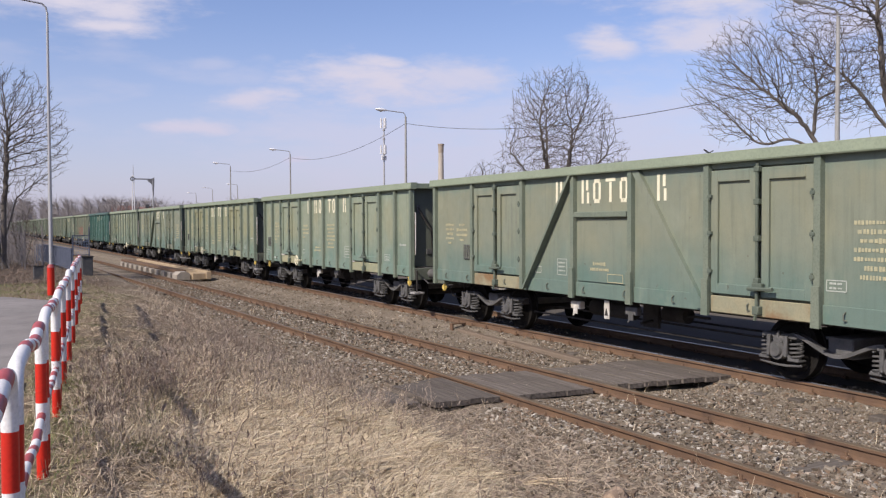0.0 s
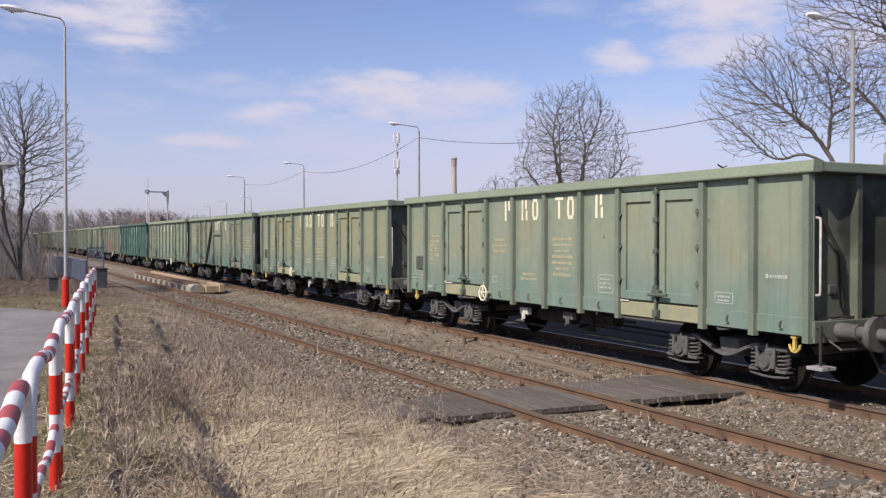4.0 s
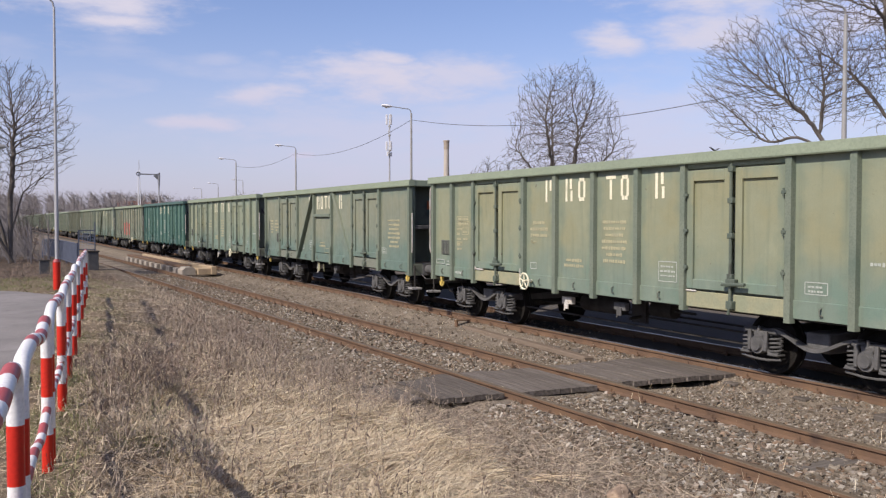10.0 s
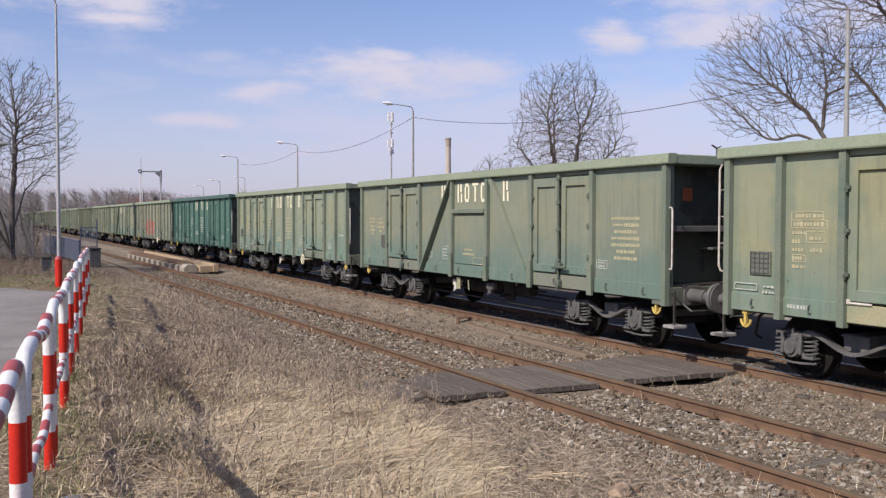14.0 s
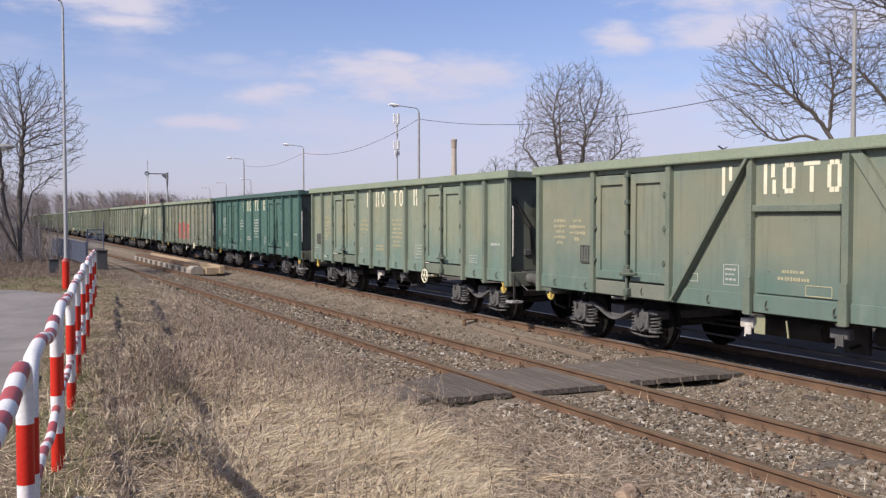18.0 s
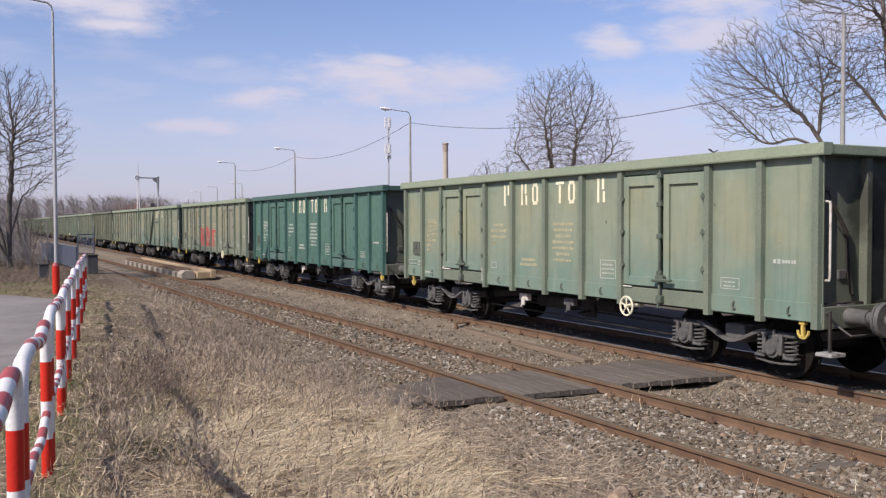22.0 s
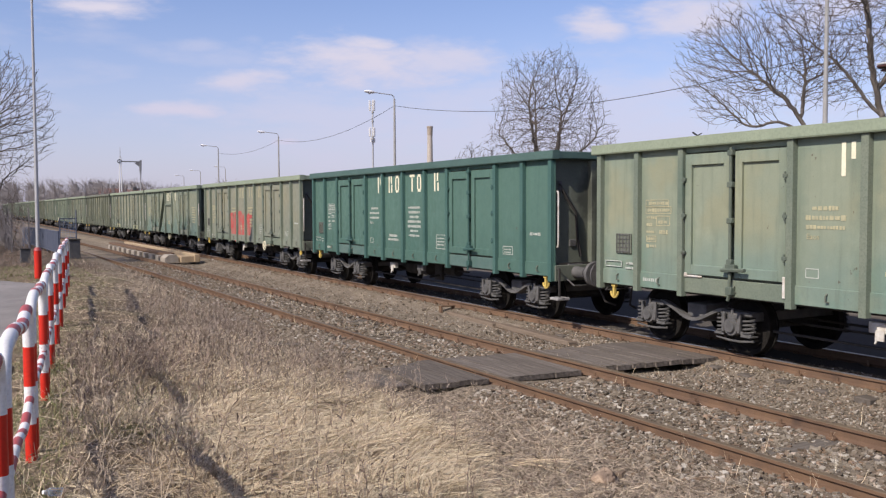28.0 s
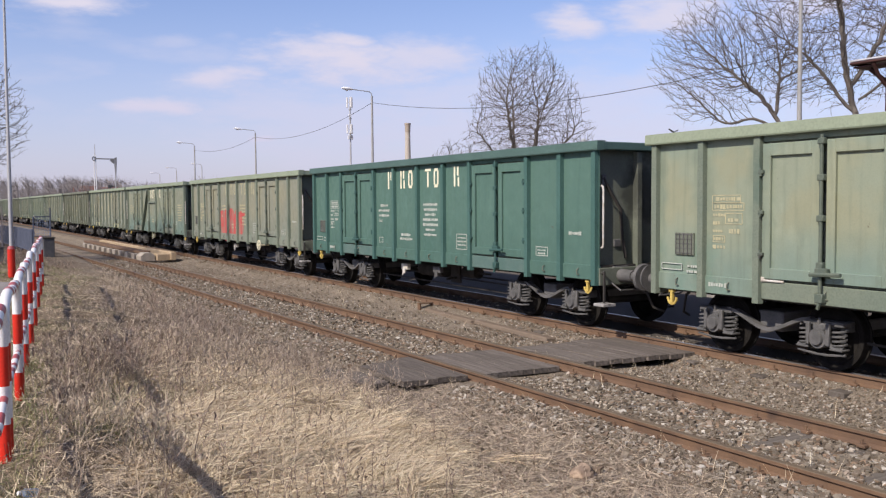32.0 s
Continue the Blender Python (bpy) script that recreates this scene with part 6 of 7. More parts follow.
def bare_tree(x, y, seed, label, stems, crowns, count, step=0.3, tip=0.011, lift=0.05, kill=None, thick=2.35):
    """A winter tree: stems grown into a crown of given lobes, limbs, branches and fine twigs.

    stems: the courses of the trunks, points relative to the foot; crowns: centre, radii and share of each lobe.
    """
    gen = np.random.default_rng(seed)
    z = float(ground_z(x, y)) - 0.15
    targets = []
    for centre, radii, share in crowns:
        n = int(count * share)
        p = gen.normal(0, 1, (n, 3))
        p /= np.linalg.norm(p, axis=1)[:, None]
        lump = 1 + 0.10 * np.sin(5 * p[:, 0] + seed) * np.sin(4 * p[:, 2] + 2 * p[:, 1]) + gen.normal(0, 0.045, n)
        p *= (gen.random(n) ** 0.42 * lump)[:, None]
        targets.append(p * np.array(radii) + np.array(centre))
    targets = np.concatenate(targets)
    starts = []
    for course in stems:
        last = -1
        for p, q in zip(course, course[1:]):
            p, q = np.array(p, float), np.array(q, float)
            n = max(1, int(np.linalg.norm(q - p) / step))
            for i in range(n + (q is course[-1])):
                starts.append((p + (q - p) * i / n + gen.normal(0, 0.02, 3) * (i > 0), last))
                last = len(starts) - 1
    pos, parent = colonise(gen, starts, targets, step, kill or step * 1.15, step * 9, lift)
    has = parent >= 0
    for _ in range(5):
        mean, n = np.zeros_like(pos), np.zeros(len(pos))
        np.add.at(mean, parent[has], pos[has])
        np.add.at(n, parent[has], 1)
        inner = has & (n > 0)
        soft = (mean[inner] / n[inner][:, None] + pos[parent[inner]]) / 2
        pos[inner] = 0.6 * pos[inner] + 0.4 * soft
    area = np.zeros(len(pos))
    for i in range(len(pos) - 1, -1, -1):
        if area[i] == 0:
            area[i] = tip ** thick
        if parent[i] >= 0:
            area[parent[i]] += area[i]
    r = area ** (1 / thick)
    child = np.nonzero(has)[0]
    a, b, ra, rb = pos[parent[child]], pos[child], np.minimum(r[parent[child]], r[child] * 1.35), r[child]
    t = thing("bare_tree", pose(x, y, z), label, "tree", "bare trees")
    big = rb > tip * 3.2
    v, f = prisms(a[big], b[big] + (b[big] - a[big]) * 0.12, ra[big], rb[big], 7)
    part("trunk", wood_mesh("trunk", v, f, BARK, True), None, t, "grey-brown stem and limbs")
    small = ~big
    v, f = prisms(a[small], b[small], ra[small], rb[small], 3)
    # short side shoots with buds along the outer twigs
    outer = np.nonzero(small & (rb < tip * 1.6))[0]
    d = b[outer] - a[outer]
    shoot = d * 0.7 + gen.normal(0, 0.4, d.shape) * step * 0.8 + (0, 0, 0.12 * step)
    v2, f2 = prisms(b[outer] - d * 0.3, b[outer] + shoot, np.full(len(outer), tip * 0.8), np.full(len(outer), tip * 0.55), 3)
    me = wood_mesh("crown", np.concatenate([v, v2]), np.concatenate([f, f2 + len(v)]), TWIG, False)
    tagged(part("crown", me, None, t, "leafless crown of fine twigs"), "", "", "", "stuff")


bare_tree(35.2, 48.45, 21, "rounded bare tree beyond the freight train", [[(0, 0, 0), (0, 0.1, 3.2), (-0.5, 0.3, 5.6), (-0.6, 0.3, 8.6)], [(0, 0, 2.4), (0.7, -0.3, 5.0), (0.9, -0.5, 8.0)], [(0, 0.1, 3.2), (-1.4, 1.0, 5.6), (-2.6, 1.8, 7.4)], [(0.1, 0, 3.6), (1.7, -1.0, 5.9), (3.0, -1.9, 7.2)], [(-0.3, 0.2, 4.6), (-1.4, -0.6, 6.8), (-2.2, -1.2, 9.2)], [(0.5, -0.2, 4.4), (1.6, 0.8, 6.8), (2.4, 1.4, 9.0)], [(0, 0.1, 3.0), (-2.0, 1.4, 4.6), (-3.4, 2.4, 5.4)], [(0, 0.1, 3.2), (1.9, -1.3, 4.7), (3.2, -2.3, 5.6)]], [((0.1, 0, 8.3), (3.9, 3.8, 4.7), 0.54), ((0.1, 0, 9.7), (3.5, 3.4, 3.3), 0.22), ((0.3, 0, 6.9), (4.5, 4.4, 2.4), 0.24)], 11500, 0.23, 0.0078, 0.0)
bare_tree(31.6, 51.1, 44, "low bare bush beside the rounded tree", [[(0, 0, 0), (0.1, 0, 2.2)], [(0, 0, 0), (-0.6, 0.3, 2.4)]], [((0, 0, 5.0), (2.0, 2.0, 1.7), 1)], 800, 0.25, 0.0105)
bare_tree(35.7, 26.2, 5, "bare tree leaning over the platform", [[(0, 0, 0), (-0.35, 0.5, 3.4), (-0.95, 1.3, 5.9), (-1.6, 1.95, 7.3), (-2.4, 2.6, 8.2)], [(-0.9, 1.2, 5.6), (-1.7, 2.0, 6.3), (-3.0, 3.2, 6.0)], [(-1.2, 1.5, 6.5), (-1.1, 1.3, 8.6)]], [((-3.2, 3.4, 8.9), (2.8, 2.8, 2.9), 0.72), ((-1.0, 1.2, 9.2), (2.4, 2.4, 2.4), 0.28)], 8000, 0.23, 0.007, 0.03)
bare_tree(36.9, 24.5, 8, "large spreading bare tree behind the brick building", [[(0, 0, 0), (-0.3, 0.3, 5.0), (-0.7, 0.9, 9.0), (-0.9, 1.1, 12.5)], [(-0.5, 0.7, 7.6), (0.3, -0.2, 9.6), (0.9, -0.8, 12.0)], [(-0.4, 0.5, 6.4), (-2.0, 2.2, 9.4)], [(-0.3, 0.4, 7.0), (1.2, -1.2, 8.6), (2.2, -2.2, 9.0)]], [((-0.6, 0.8, 12.6), (5.2, 5.2, 4.8), 0.72), ((-0.6, 0.9, 8.8), (3.8, 3.8, 2.2), 0.28)], 9000, 0.28, 0.0075, 0.03)
bare_tree(42.5, 25.9, 11, "tall bare tree behind the brick roof", [[(0, 0, 0), (0.1, 0.2, 6.0), (0.3, 0.0, 12.0)], [(0.1, 0.1, 8.0), (1.6, -2.0, 11.0)]], [((0.6, -0.6, 13.5), (5.0, 5.0, 4.6), 0.6), ((2.6, -3.4, 10.6), (3.4, 4.4, 2.8), 0.4)], 6500, 0.32, 0.0085, 0.03)
bare_tree(1.75, 42.0, 14, "many-stemmed bare tree on the grassy bank", [[(0, 0, 0), (0.05, 0, 2.6), (0.2, 0, 5.8)], [(0, 0, 0.3), (-0.55, 0.1, 2.6), (-0.7, 0.2, 5.2)], [(0.1, -0.1, 0.2), (-0.9, -0.3, 2.2), (-1.9, -0.3, 4.4)], [(0.1, 0, 1.6), (0.6, 0.1, 3.4)]], [((0.2, 0, 5.9), (2.5, 2.4, 2.9), 0.62), ((-1.6, 0.2, 5.6), (2.4, 2.2, 2.6), 0.38)], 6500, 0.18, 0.0068, 0.12)
bare_tree(-1.7, 44.0, 15, "bare young tree on the grassy bank", [[(0, 0, 0), (0.1, 0, 3.0)], [(0, 0, 0.2), (-0.5, 0.2, 3.0)]], [((-0.2, 0, 5.4), (2.3, 2.2, 3.1), 1)], 3300, 0.18, 0.0068, 0.12)
for k, (tx, ty, th) in enumerate(((2.9, 47, 2.6), (0.4, 40.5, 2.6), (3.0, 52, 3.4), (-1.8, 47, 3.8), (1.2, 43.5, 2.0))):
    bare_tree(tx, ty, 30 + k, "thin bare sapling on the grassy bank", [[(0, 0, 0), (0.05, 0, th * 0.3)], [(0, 0, 0), (-0.2, 0.1, th * 0.3)]], [((0, 0, th * 0.62), (th * 0.32, th * 0.32, th * 0.4), 1)], 220, 0.14, 0.0055, 0.12)


def far_woods():
    """A belt of leafless woodland along the horizon and low bare scrub nearer by."""
    v, f = [], []
    r = random.Random(3)

    def sapling(x, y, h, wide, n, fine=0.0055):
        z = float(ground_z(x, y)) - 0.2
        k = len(v)
        tw = 0.018 * h
        v.extend([(x - tw, y, z), (x + tw, y, z), (x + tw * 0.3, y, z + h * 0.8), (x - tw * 0.3, y, z + h * 0.8)])
        f.append((k, k + 1, k + 2, k + 3))
        for _ in range(n):
            u = r.uniform(0.15, 0.8)
            a = r.uniform(0, 6.283)
            ln = wide * r.uniform(0.2, 0.85) * (1.15 - abs(u - 0.5))
            bx, by, bz = x + ln * 0.15 * math.cos(a), y, z + h * u
            ex, ey, ez = x + ln * math.cos(a), y + ln * math.sin(a), min(z + h * r.uniform(0.82, 1.0), bz + h * r.uniform(0.08, 0.34))
            tw2 = fine * h * r.uniform(0.5, 1)
            k = len(v)
            v.extend([(bx - tw2, by, bz - tw2), (bx + tw2, by, bz + tw2), (ex + tw2 * 0.3, ey, ez), (ex - tw2 * 0.3, ey, ez)])
            f.append((k, k + 1, k + 2, k + 3))

    for i in range(1300):
        az, d = radians(r.uniform(-9, 62)), r.uniform(330, 620)
        h = r.uniform(7.0, 14.8) * (d / 420) * (1.0 if az < 0.2 else 0.82) + 2
        sapling(d * math.sin(az), d * math.cos(az), h, h * 0.42, 90)
    for az, d, h in ((15.8, 260, 11.5), (17.2, 270, 10), (19.5, 280, 9), (13.0, 250, 9), (22.5, 300, 9.5), (24, 290, 8), (11.2, 300, 9), (33, 260, 8)):
        sapling(d * math.sin(radians(az)), d * math.cos(radians(az)), h, h * 0.5, 130)
    for i in range(420):
        x, y = r.uniform(-7, 3.4), r.uniform(41, 64)
        sapling(x, y, r.uniform(0.7, 2.6), 0.8, 46, 0.0032)
    for i in range(110):
        x, y = r.uniform(-9, 4.6), r.uniform(70, 150)
        sapling(x, y, r.uniform(3, 7), 2.0, 90, 0.0032)
    me = np.array(v), np.array(f)
    bulk("far_woods", me[0], me[1], HAZED_TWIG, "belt of leafless brown woodland on the horizon", "woods")


far_woods()


def far_house(x, y, w, d, h, turn):
    t = thing("far_house", pose(x, y, 0, 0, 0, turn), "small far house with a red tiled roof", "house", "far houses")
    part("wall", Shape().box(-w / 2, w / 2, -d / 2, d / 2, -0.3, h), CONCRETE, t)
    part("roof", Shape().prism([(-d / 2 - 0.4, h), (d / 2 + 0.4, h), (0, h + d * 0.45)], 0, -w / 2 - 0.3, w / 2 + 0.3), TILE_RED, t)


TILE_RED = speckled("red_roof_tiles", (0.22, 0.11, 0.085), (0.18, 0.09, 0.07), 0.8, 9, 0.85)
far_house(62, 395, 10, 8, 7, 12)
far_house(76, 420, 9, 7, 7.5, -20)

# ---- grass, weeds and ballast ----


def swirl(x, y):
    """The way in which the dead grass lies: across the bank, in slow swirls."""
    return -0.35 + 2.2 * (lumps(x, y, 1.1, 3) - 0.5) + 2.6 * (lumps(x, y, 0.42, 4) - 0.5)


def off_road(x, y):
    return x > np.where(y < 22.5, -0.88 + 0.131 * y, 2.07 - 0.16 * np.maximum(y - 22.5, 0) ** 2)


def straw_part(x, y):
    """How far a spot belongs to the pale straw in front (1) or to the brown weeds (0)."""
    edge = x - (1.55 + 0.36 * (y - 8)) + 1.0 * (lumps(x, y, 0.8, 21) - 0.5) + 0.8 * (lumps(x, y, 0.3, 24) - 0.5)
    back = (11.3 - y) + 2.2 * (lumps(x, y, 1.2, 22) - 0.5)
    return smooth01((edge + 0.5) / 1.5) * smooth01(back / 2.0)


def grassy(x, y):
    """Falls to nothing where the growth thins out into the grit beside the track."""
    return smooth01((4.7 + 0.16 * np.clip(y - 7, -3, 1.5) + 0.06 * np.maximum(np.minimum(y, 22) - 10, 0) - x + 1.5 * (lumps(x, y, 0.7, 23) - 0.5)) / 1.0)


def verge(x, y):
    """The strip of short growth along the farther part of the barrier (1 inside it)."""
    u = x - fence_x(y) + 0.5 * (lumps(x, y, 0.6, 25) - 0.5)
    return smooth01((y - 9.5) / 3.0) * smooth01((1.75 - u) / 0.45)


def ribbons(path, width, side):
    """Blades along courses of equal length: path (n, k, 3), width (n, k), side (n, 3)."""
    n, k = path.shape[:2]
    off = side[:, None] * (width / 2)[..., None]
    v = np.stack([path - off, path + off], 2).reshape(-1, 3)
    i = np.arange(k - 1)
    quad = np.stack([2 * i, 2 * i + 1, 2 * i + 3, 2 * i + 2], 1)
    return v, (np.arange(n)[:, None, None] * 2 * k + quad[None]).reshape(-1, 4)


def scatter(n, xs, ys, keep):
    x, y = rng.uniform(*xs, n), rng.uniform(*ys, n)
    ok = rng.random(n) < keep(x, y)
    return x[ok], y[ok]


def arcs(x, y, a, length, lean, droop, width, k=4, wave=0.0, base=0.0):
    """Bent blades that rise at the angle lean from the upright and bow over further by droop."""
    n = len(x)
    z = ground_z(x, y) - 0.01 + base
    u = np.arange(k)[None] / (k - 1)
    bend = lean[:, None] + droop[:, None] * u
    turn = a[:, None] + wave * rng.normal(0, 1, n)[:, None] * u + wave * 0.6 * np.sin(5 * u + rng.uniform(0, 6, n)[:, None])
    seg = length[:, None] / (k - 1)
    h, up = np.sin(bend) * seg, np.cos(bend) * seg
    px = x[:, None] + np.cumsum(h * np.cos(turn), 1) - h[:, :1] * np.cos(turn[:, :1])
    py = y[:, None] + np.cumsum(h * np.sin(turn), 1) - h[:, :1] * np.sin(turn[:, :1])
    pz = z[:, None] + np.cumsum(up, 1) - up[:, :1]
    floor = ground_z(px, py) + 0.004 + 0.012 * rng.random(n)[:, None]
    path = np.stack([px, py, np.maximum(pz, floor)], -1)
    face = rng.normal(0, 0.5, n)
    side = np.stack([-np.sin(a) * np.cos(face), np.cos(a) * np.cos(face), np.sin(face)], 1)
    return ribbons(path, width[:, None] * (1 - 0.75 * u ** 1.6), side)


def joined(*pairs):
    vs, fs, base = [], [], 0
    for v, f in pairs:
        vs.append(v)
        fs.append(f + base)
        base += len(v)
    return np.concatenate(vs), np.concatenate(fs)


def tufts(n, xs, ys, keep, blades_each, size, lean, width, follow=0.5):
    """Clumps of long blades that arch out of one crown, most of them fallen one way."""
    cx, cy = scatter(n, xs, ys, keep)
    m = rng.integers(*blades_each, len(cx))
    i = np.repeat(np.arange(len(cx)), m)
    big = rng.uniform(*size, len(cx))[i]
    a = np.where(rng.random(len(i)) < follow, swirl(cx, cy)[i] + rng.normal(0, 0.5, len(i)), rng.uniform(0, 6.283, len(i)))
    r = np.abs(rng.normal(0, 0.05, len(i))) * big / 0.4
    return arcs(cx[i] + r * np.cos(a), cy[i] + r * np.sin(a), a, big * rng.uniform(0.55, 1.15, len(i)), np.clip(rng.normal(lean[0], lean[1], len(i)), 0.05, 1.3), rng.uniform(0.3, 1.5, len(i)), rng.uniform(*width, len(i)), 5, 0.25)


def weed_plants(n, xs, ys, keep, height):
    """Dead branching weeds: a crooked stem, side stems from it, and withered leaves hanging on them."""
    x, y = scatter(n, xs, ys, keep)
    n = len(x)
    a, ln = rng.uniform(0, 6.283, n), rng.uniform(*height, n)
    lean = np.clip(np.abs(rng.normal(0.15, 0.35, n)), 0, 1.2)
    k = 5
    u = np.arange(k) / (k - 1)
    bend = lean[:, None] + rng.normal(0, 0.25, (n, k))
    h = np.cumsum(np.sin(bend) * ln[:, None] / k, 1)
    up = np.cumsum(np.cos(bend) * ln[:, None] / k, 1)
    wob = np.cumsum(rng.normal(0, 0.012, (n, k)), 1)
    px, py = x[:, None] + h * np.cos(a)[:, None] - wob * np.sin(a)[:, None], y[:, None] + h * np.sin(a)[:, None] + wob * np.cos(a)[:, None]
    stem = np.stack([px, py, ground_z(x, y)[:, None] - 0.02 + up], -1)
    flat = rng.uniform(0, 6.283, n)
    out = [ribbons(stem, np.repeat(rng.uniform(0.004, 0.007, n)[:, None], k, 1) * (1 - 0.4 * u)[None], np.stack([np.cos(flat), np.sin(flat), np.zeros(n)], 1))]
    for j in range(1, k):
        for _ in range(2):
            b, rise, l2 = rng.uniform(0, 6.283, n), rng.uniform(-0.1, 1.0, n), ln * rng.uniform(0.12, 0.34, n)
            d = np.stack([np.cos(b) * np.cos(rise), np.sin(b) * np.cos(rise), np.sin(rise)], 1) * l2[:, None]
            twig = np.stack([stem[:, j], stem[:, j] + d * 0.55 + rng.normal(0, 0.01, (n, 3)), stem[:, j] + d + (0, 0, 0.02) + rng.normal(0, 0.012, (n, 3))], 1)
            out.append(ribbons(twig, np.repeat(rng.uniform(0.002, 0.0045, n)[:, None], 3, 1), np.stack([-np.sin(b), np.cos(b), rng.normal(0, 0.6, n)], 1)))
            # a curled leaf or seed head near the end of the side stem
            tipd = rng.normal(0, 1, (n, 3)) * (0.022, 0.022, 0.026)
            leaf = np.stack([twig[:, 1], twig[:, 1] + tipd * 0.6 + rng.normal(0, 0.006, (n, 3)), twig[:, 1] + tipd - (0, 0, 0.02)], 1)
            w = rng.uniform(0.004, 0.016, n)[:, None] * np.array([0.5, 1.0, 0.2])[None]
            out.append(ribbons(leaf, w, np.stack([np.cos(flat + j), np.sin(flat + j), rng.normal(0, 0.4, n)], 1)))
    return joined(*out)


def meadow():
    everywhere = lambda x, y: np.ones(len(x))
    # pale straw, lying in swirls over a darker thatch
    x, y = scatter(82000, (1.2, 5.6), (5.2, 11.8), lambda x, y: straw_part(x, y) * grassy(x, y) * (0.04 + 0.96 * smooth01((lumps(x, y, 0.33, 31) - 0.30) / 0.3)))
    n = len(x)
    lying = arcs(x, y, swirl(x, y) + rng.normal(0, 0.75, n) + np.pi * (rng.random(n) < 0.4), rng.uniform(0.14, 0.55, n), np.clip(rng.normal(1.42, 0.14, n), 0.8, 1.62), rng.uniform(-0.1, 0.4, n), rng.uniform(0.003, 0.008, n), 5, 0.45, 0.07 * rng.random(n) ** 2)
    clump = tufts(420, (1.3, 5.4), (5.2, 11.8), lambda x, y: straw_part(x, y) * grassy(x, y), (14, 60), (0.22, 0.55), (0.9, 0.35), (0.003, 0.006), 0.45)
    mx, my = scatter(620, (1.4, 5.2), (5.4, 11.3), lambda x, y: straw_part(x, y) * grassy(x, y))
    m = rng.integers(18, 60, len(mx))
    i = np.repeat(np.arange(len(mx)), m)
    way = (swirl(mx, my) + rng.normal(0, 0.9, len(mx)))[i]
    off, along, n = rng.normal(0, 0.05, len(i)), rng.normal(0, 0.08, len(i)), len(i)
    x, y = mx[i] - off * np.sin(way) + along * np.cos(way), my[i] + off * np.cos(way) + along * np.sin(way)
    mats = arcs(x, y, way + rng.normal(0, 0.16, n), rng.uniform(0.3, 0.75, n), np.clip(rng.normal(1.22, 0.12, n), 0.9, 1.5), rng.uniform(0.2, 0.7, n), rng.uniform(0.003, 0.007, n), 6, 0.22, 0.03)
    bulk("dry_grass", *joined(lying, clump, mats), STRAW, "matted pale straw of last year's grass", "dry grass")
    x, y = scatter(60000, (1.2, 6.2), (5.0, 12), lambda x, y: 0.7 * straw_part(x, y) + 0.3 * grassy(x, y))
    n = len(x)
    bulk("dead_weeds", *arcs(x, y, rng.uniform(0, 6.283, n), rng.uniform(0.06, 0.3, n), np.clip(rng.normal(1.3, 0.25, n), 0.3, 1.6), rng.uniform(0, 0.4, n), rng.uniform(0.003, 0.008, n), 3, 0.3), WEED, "brown broken stems lying under the straw", "weeds")

    # the brown weeds between the straw and the barrier
    def weedy(x, y):
        u = x - (0.35 + 0.125 * (y - 5))
        return smooth01(u / 0.5) * (1 - 0.85 * straw_part(x, y)) * grassy(x - 0.25, y) * off_road(x, y) * (1 - 0.88 * verge(x, y))

    patch = lambda x, y: weedy(x, y) * smooth01((lumps(x, y, 0.5, 41) - 0.22) / 0.35)
    bulk("dead_weeds", *weed_plants(3600, (0.5, 5.0), (5.4, 13), patch, (0.16, 0.5)), WEED, "tangled dead brown weeds with withered leaves", "weeds")
    bulk("dead_stalks", *weed_plants(1100, (0.9, 6.0), (6.5, 19), lambda x, y: weedy(x, y) * 0.8, (0.25, 0.62)), DARK_STALK, "thin upright dark stems among the weeds", "weeds")
    bulk("dead_stalks", *weed_plants(1500, (2.4, 6.0), (8.5, 17), lambda x, y: smooth01((x - 2.4) / 0.8) * smooth01((5.7 - x) / 1.0) * smooth01((lumps(x, y, 0.8, 42) - 0.32) / 0.3), (0.22, 0.55)), STALK_GREY, "thin grey dead stalks standing on the grit", "weeds")
    tangle = lambda x, y: weedy(x, y) * smooth01((lumps(x, y, 0.55, 43) - 0.5) / 0.12) * smooth01((2.5 + 0.1 * (y - 6) - x) / 0.6)
    bulk("dead_weeds", *weed_plants(1300, (0.6, 3.2), (5.4, 10.5), tangle, (0.28, 0.6)), DARK_STALK, "tall dark clumps of tangled dead weeds", "weeds")
    bulk("dry_grass", *tufts(240, (0.6, 3.2), (5.2, 10.5), tangle, (20, 60), (0.3, 0.65), (0.75, 0.4), (0.0025, 0.005), 0.4), STRAW, "long dry blades drooping over the weed clumps", "dry grass")
    x, y = scatter(60000, (0.4, 5.4), (5.2, 15), weedy)
    n = len(x)
    bulk("dead_weeds", *arcs(x, y, rng.uniform(0, 6.283, n), rng.uniform(0.08, 0.38, n), np.clip(rng.normal(1.05, 0.4, n), 0, 1.6), rng.uniform(0, 0.7, n), rng.uniform(0.0025, 0.0065, n), 4, 0.3), WEED, "upright dead brown weeds and stalks", "weeds")
    bulk("dry_grass", *tufts(760, (0.5, 5.4), (5.2, 14), weedy, (12, 46), (0.2, 0.5), (0.7, 0.35), (0.0025, 0.005), 0.35), STRAW, "fallen dry blades among the weeds", "dry grass")
    x, y = scatter(60000, (0.2, 7.5), (13, 36), lambda x, y: smooth01((x - 0.06 * (y - 6) - 0.2) / 0.8) * smooth01((4.3 + 0.05 * y - x) / 1.2) * off_road(x, y) * smooth01((36 - y) / 8) * (0.25 + 0.75 * smooth01((lumps(x, y, 0.7, 82) - 0.3) / 0.3)) * (1 - 0.7 * verge(x, y)))
    n = len(x)
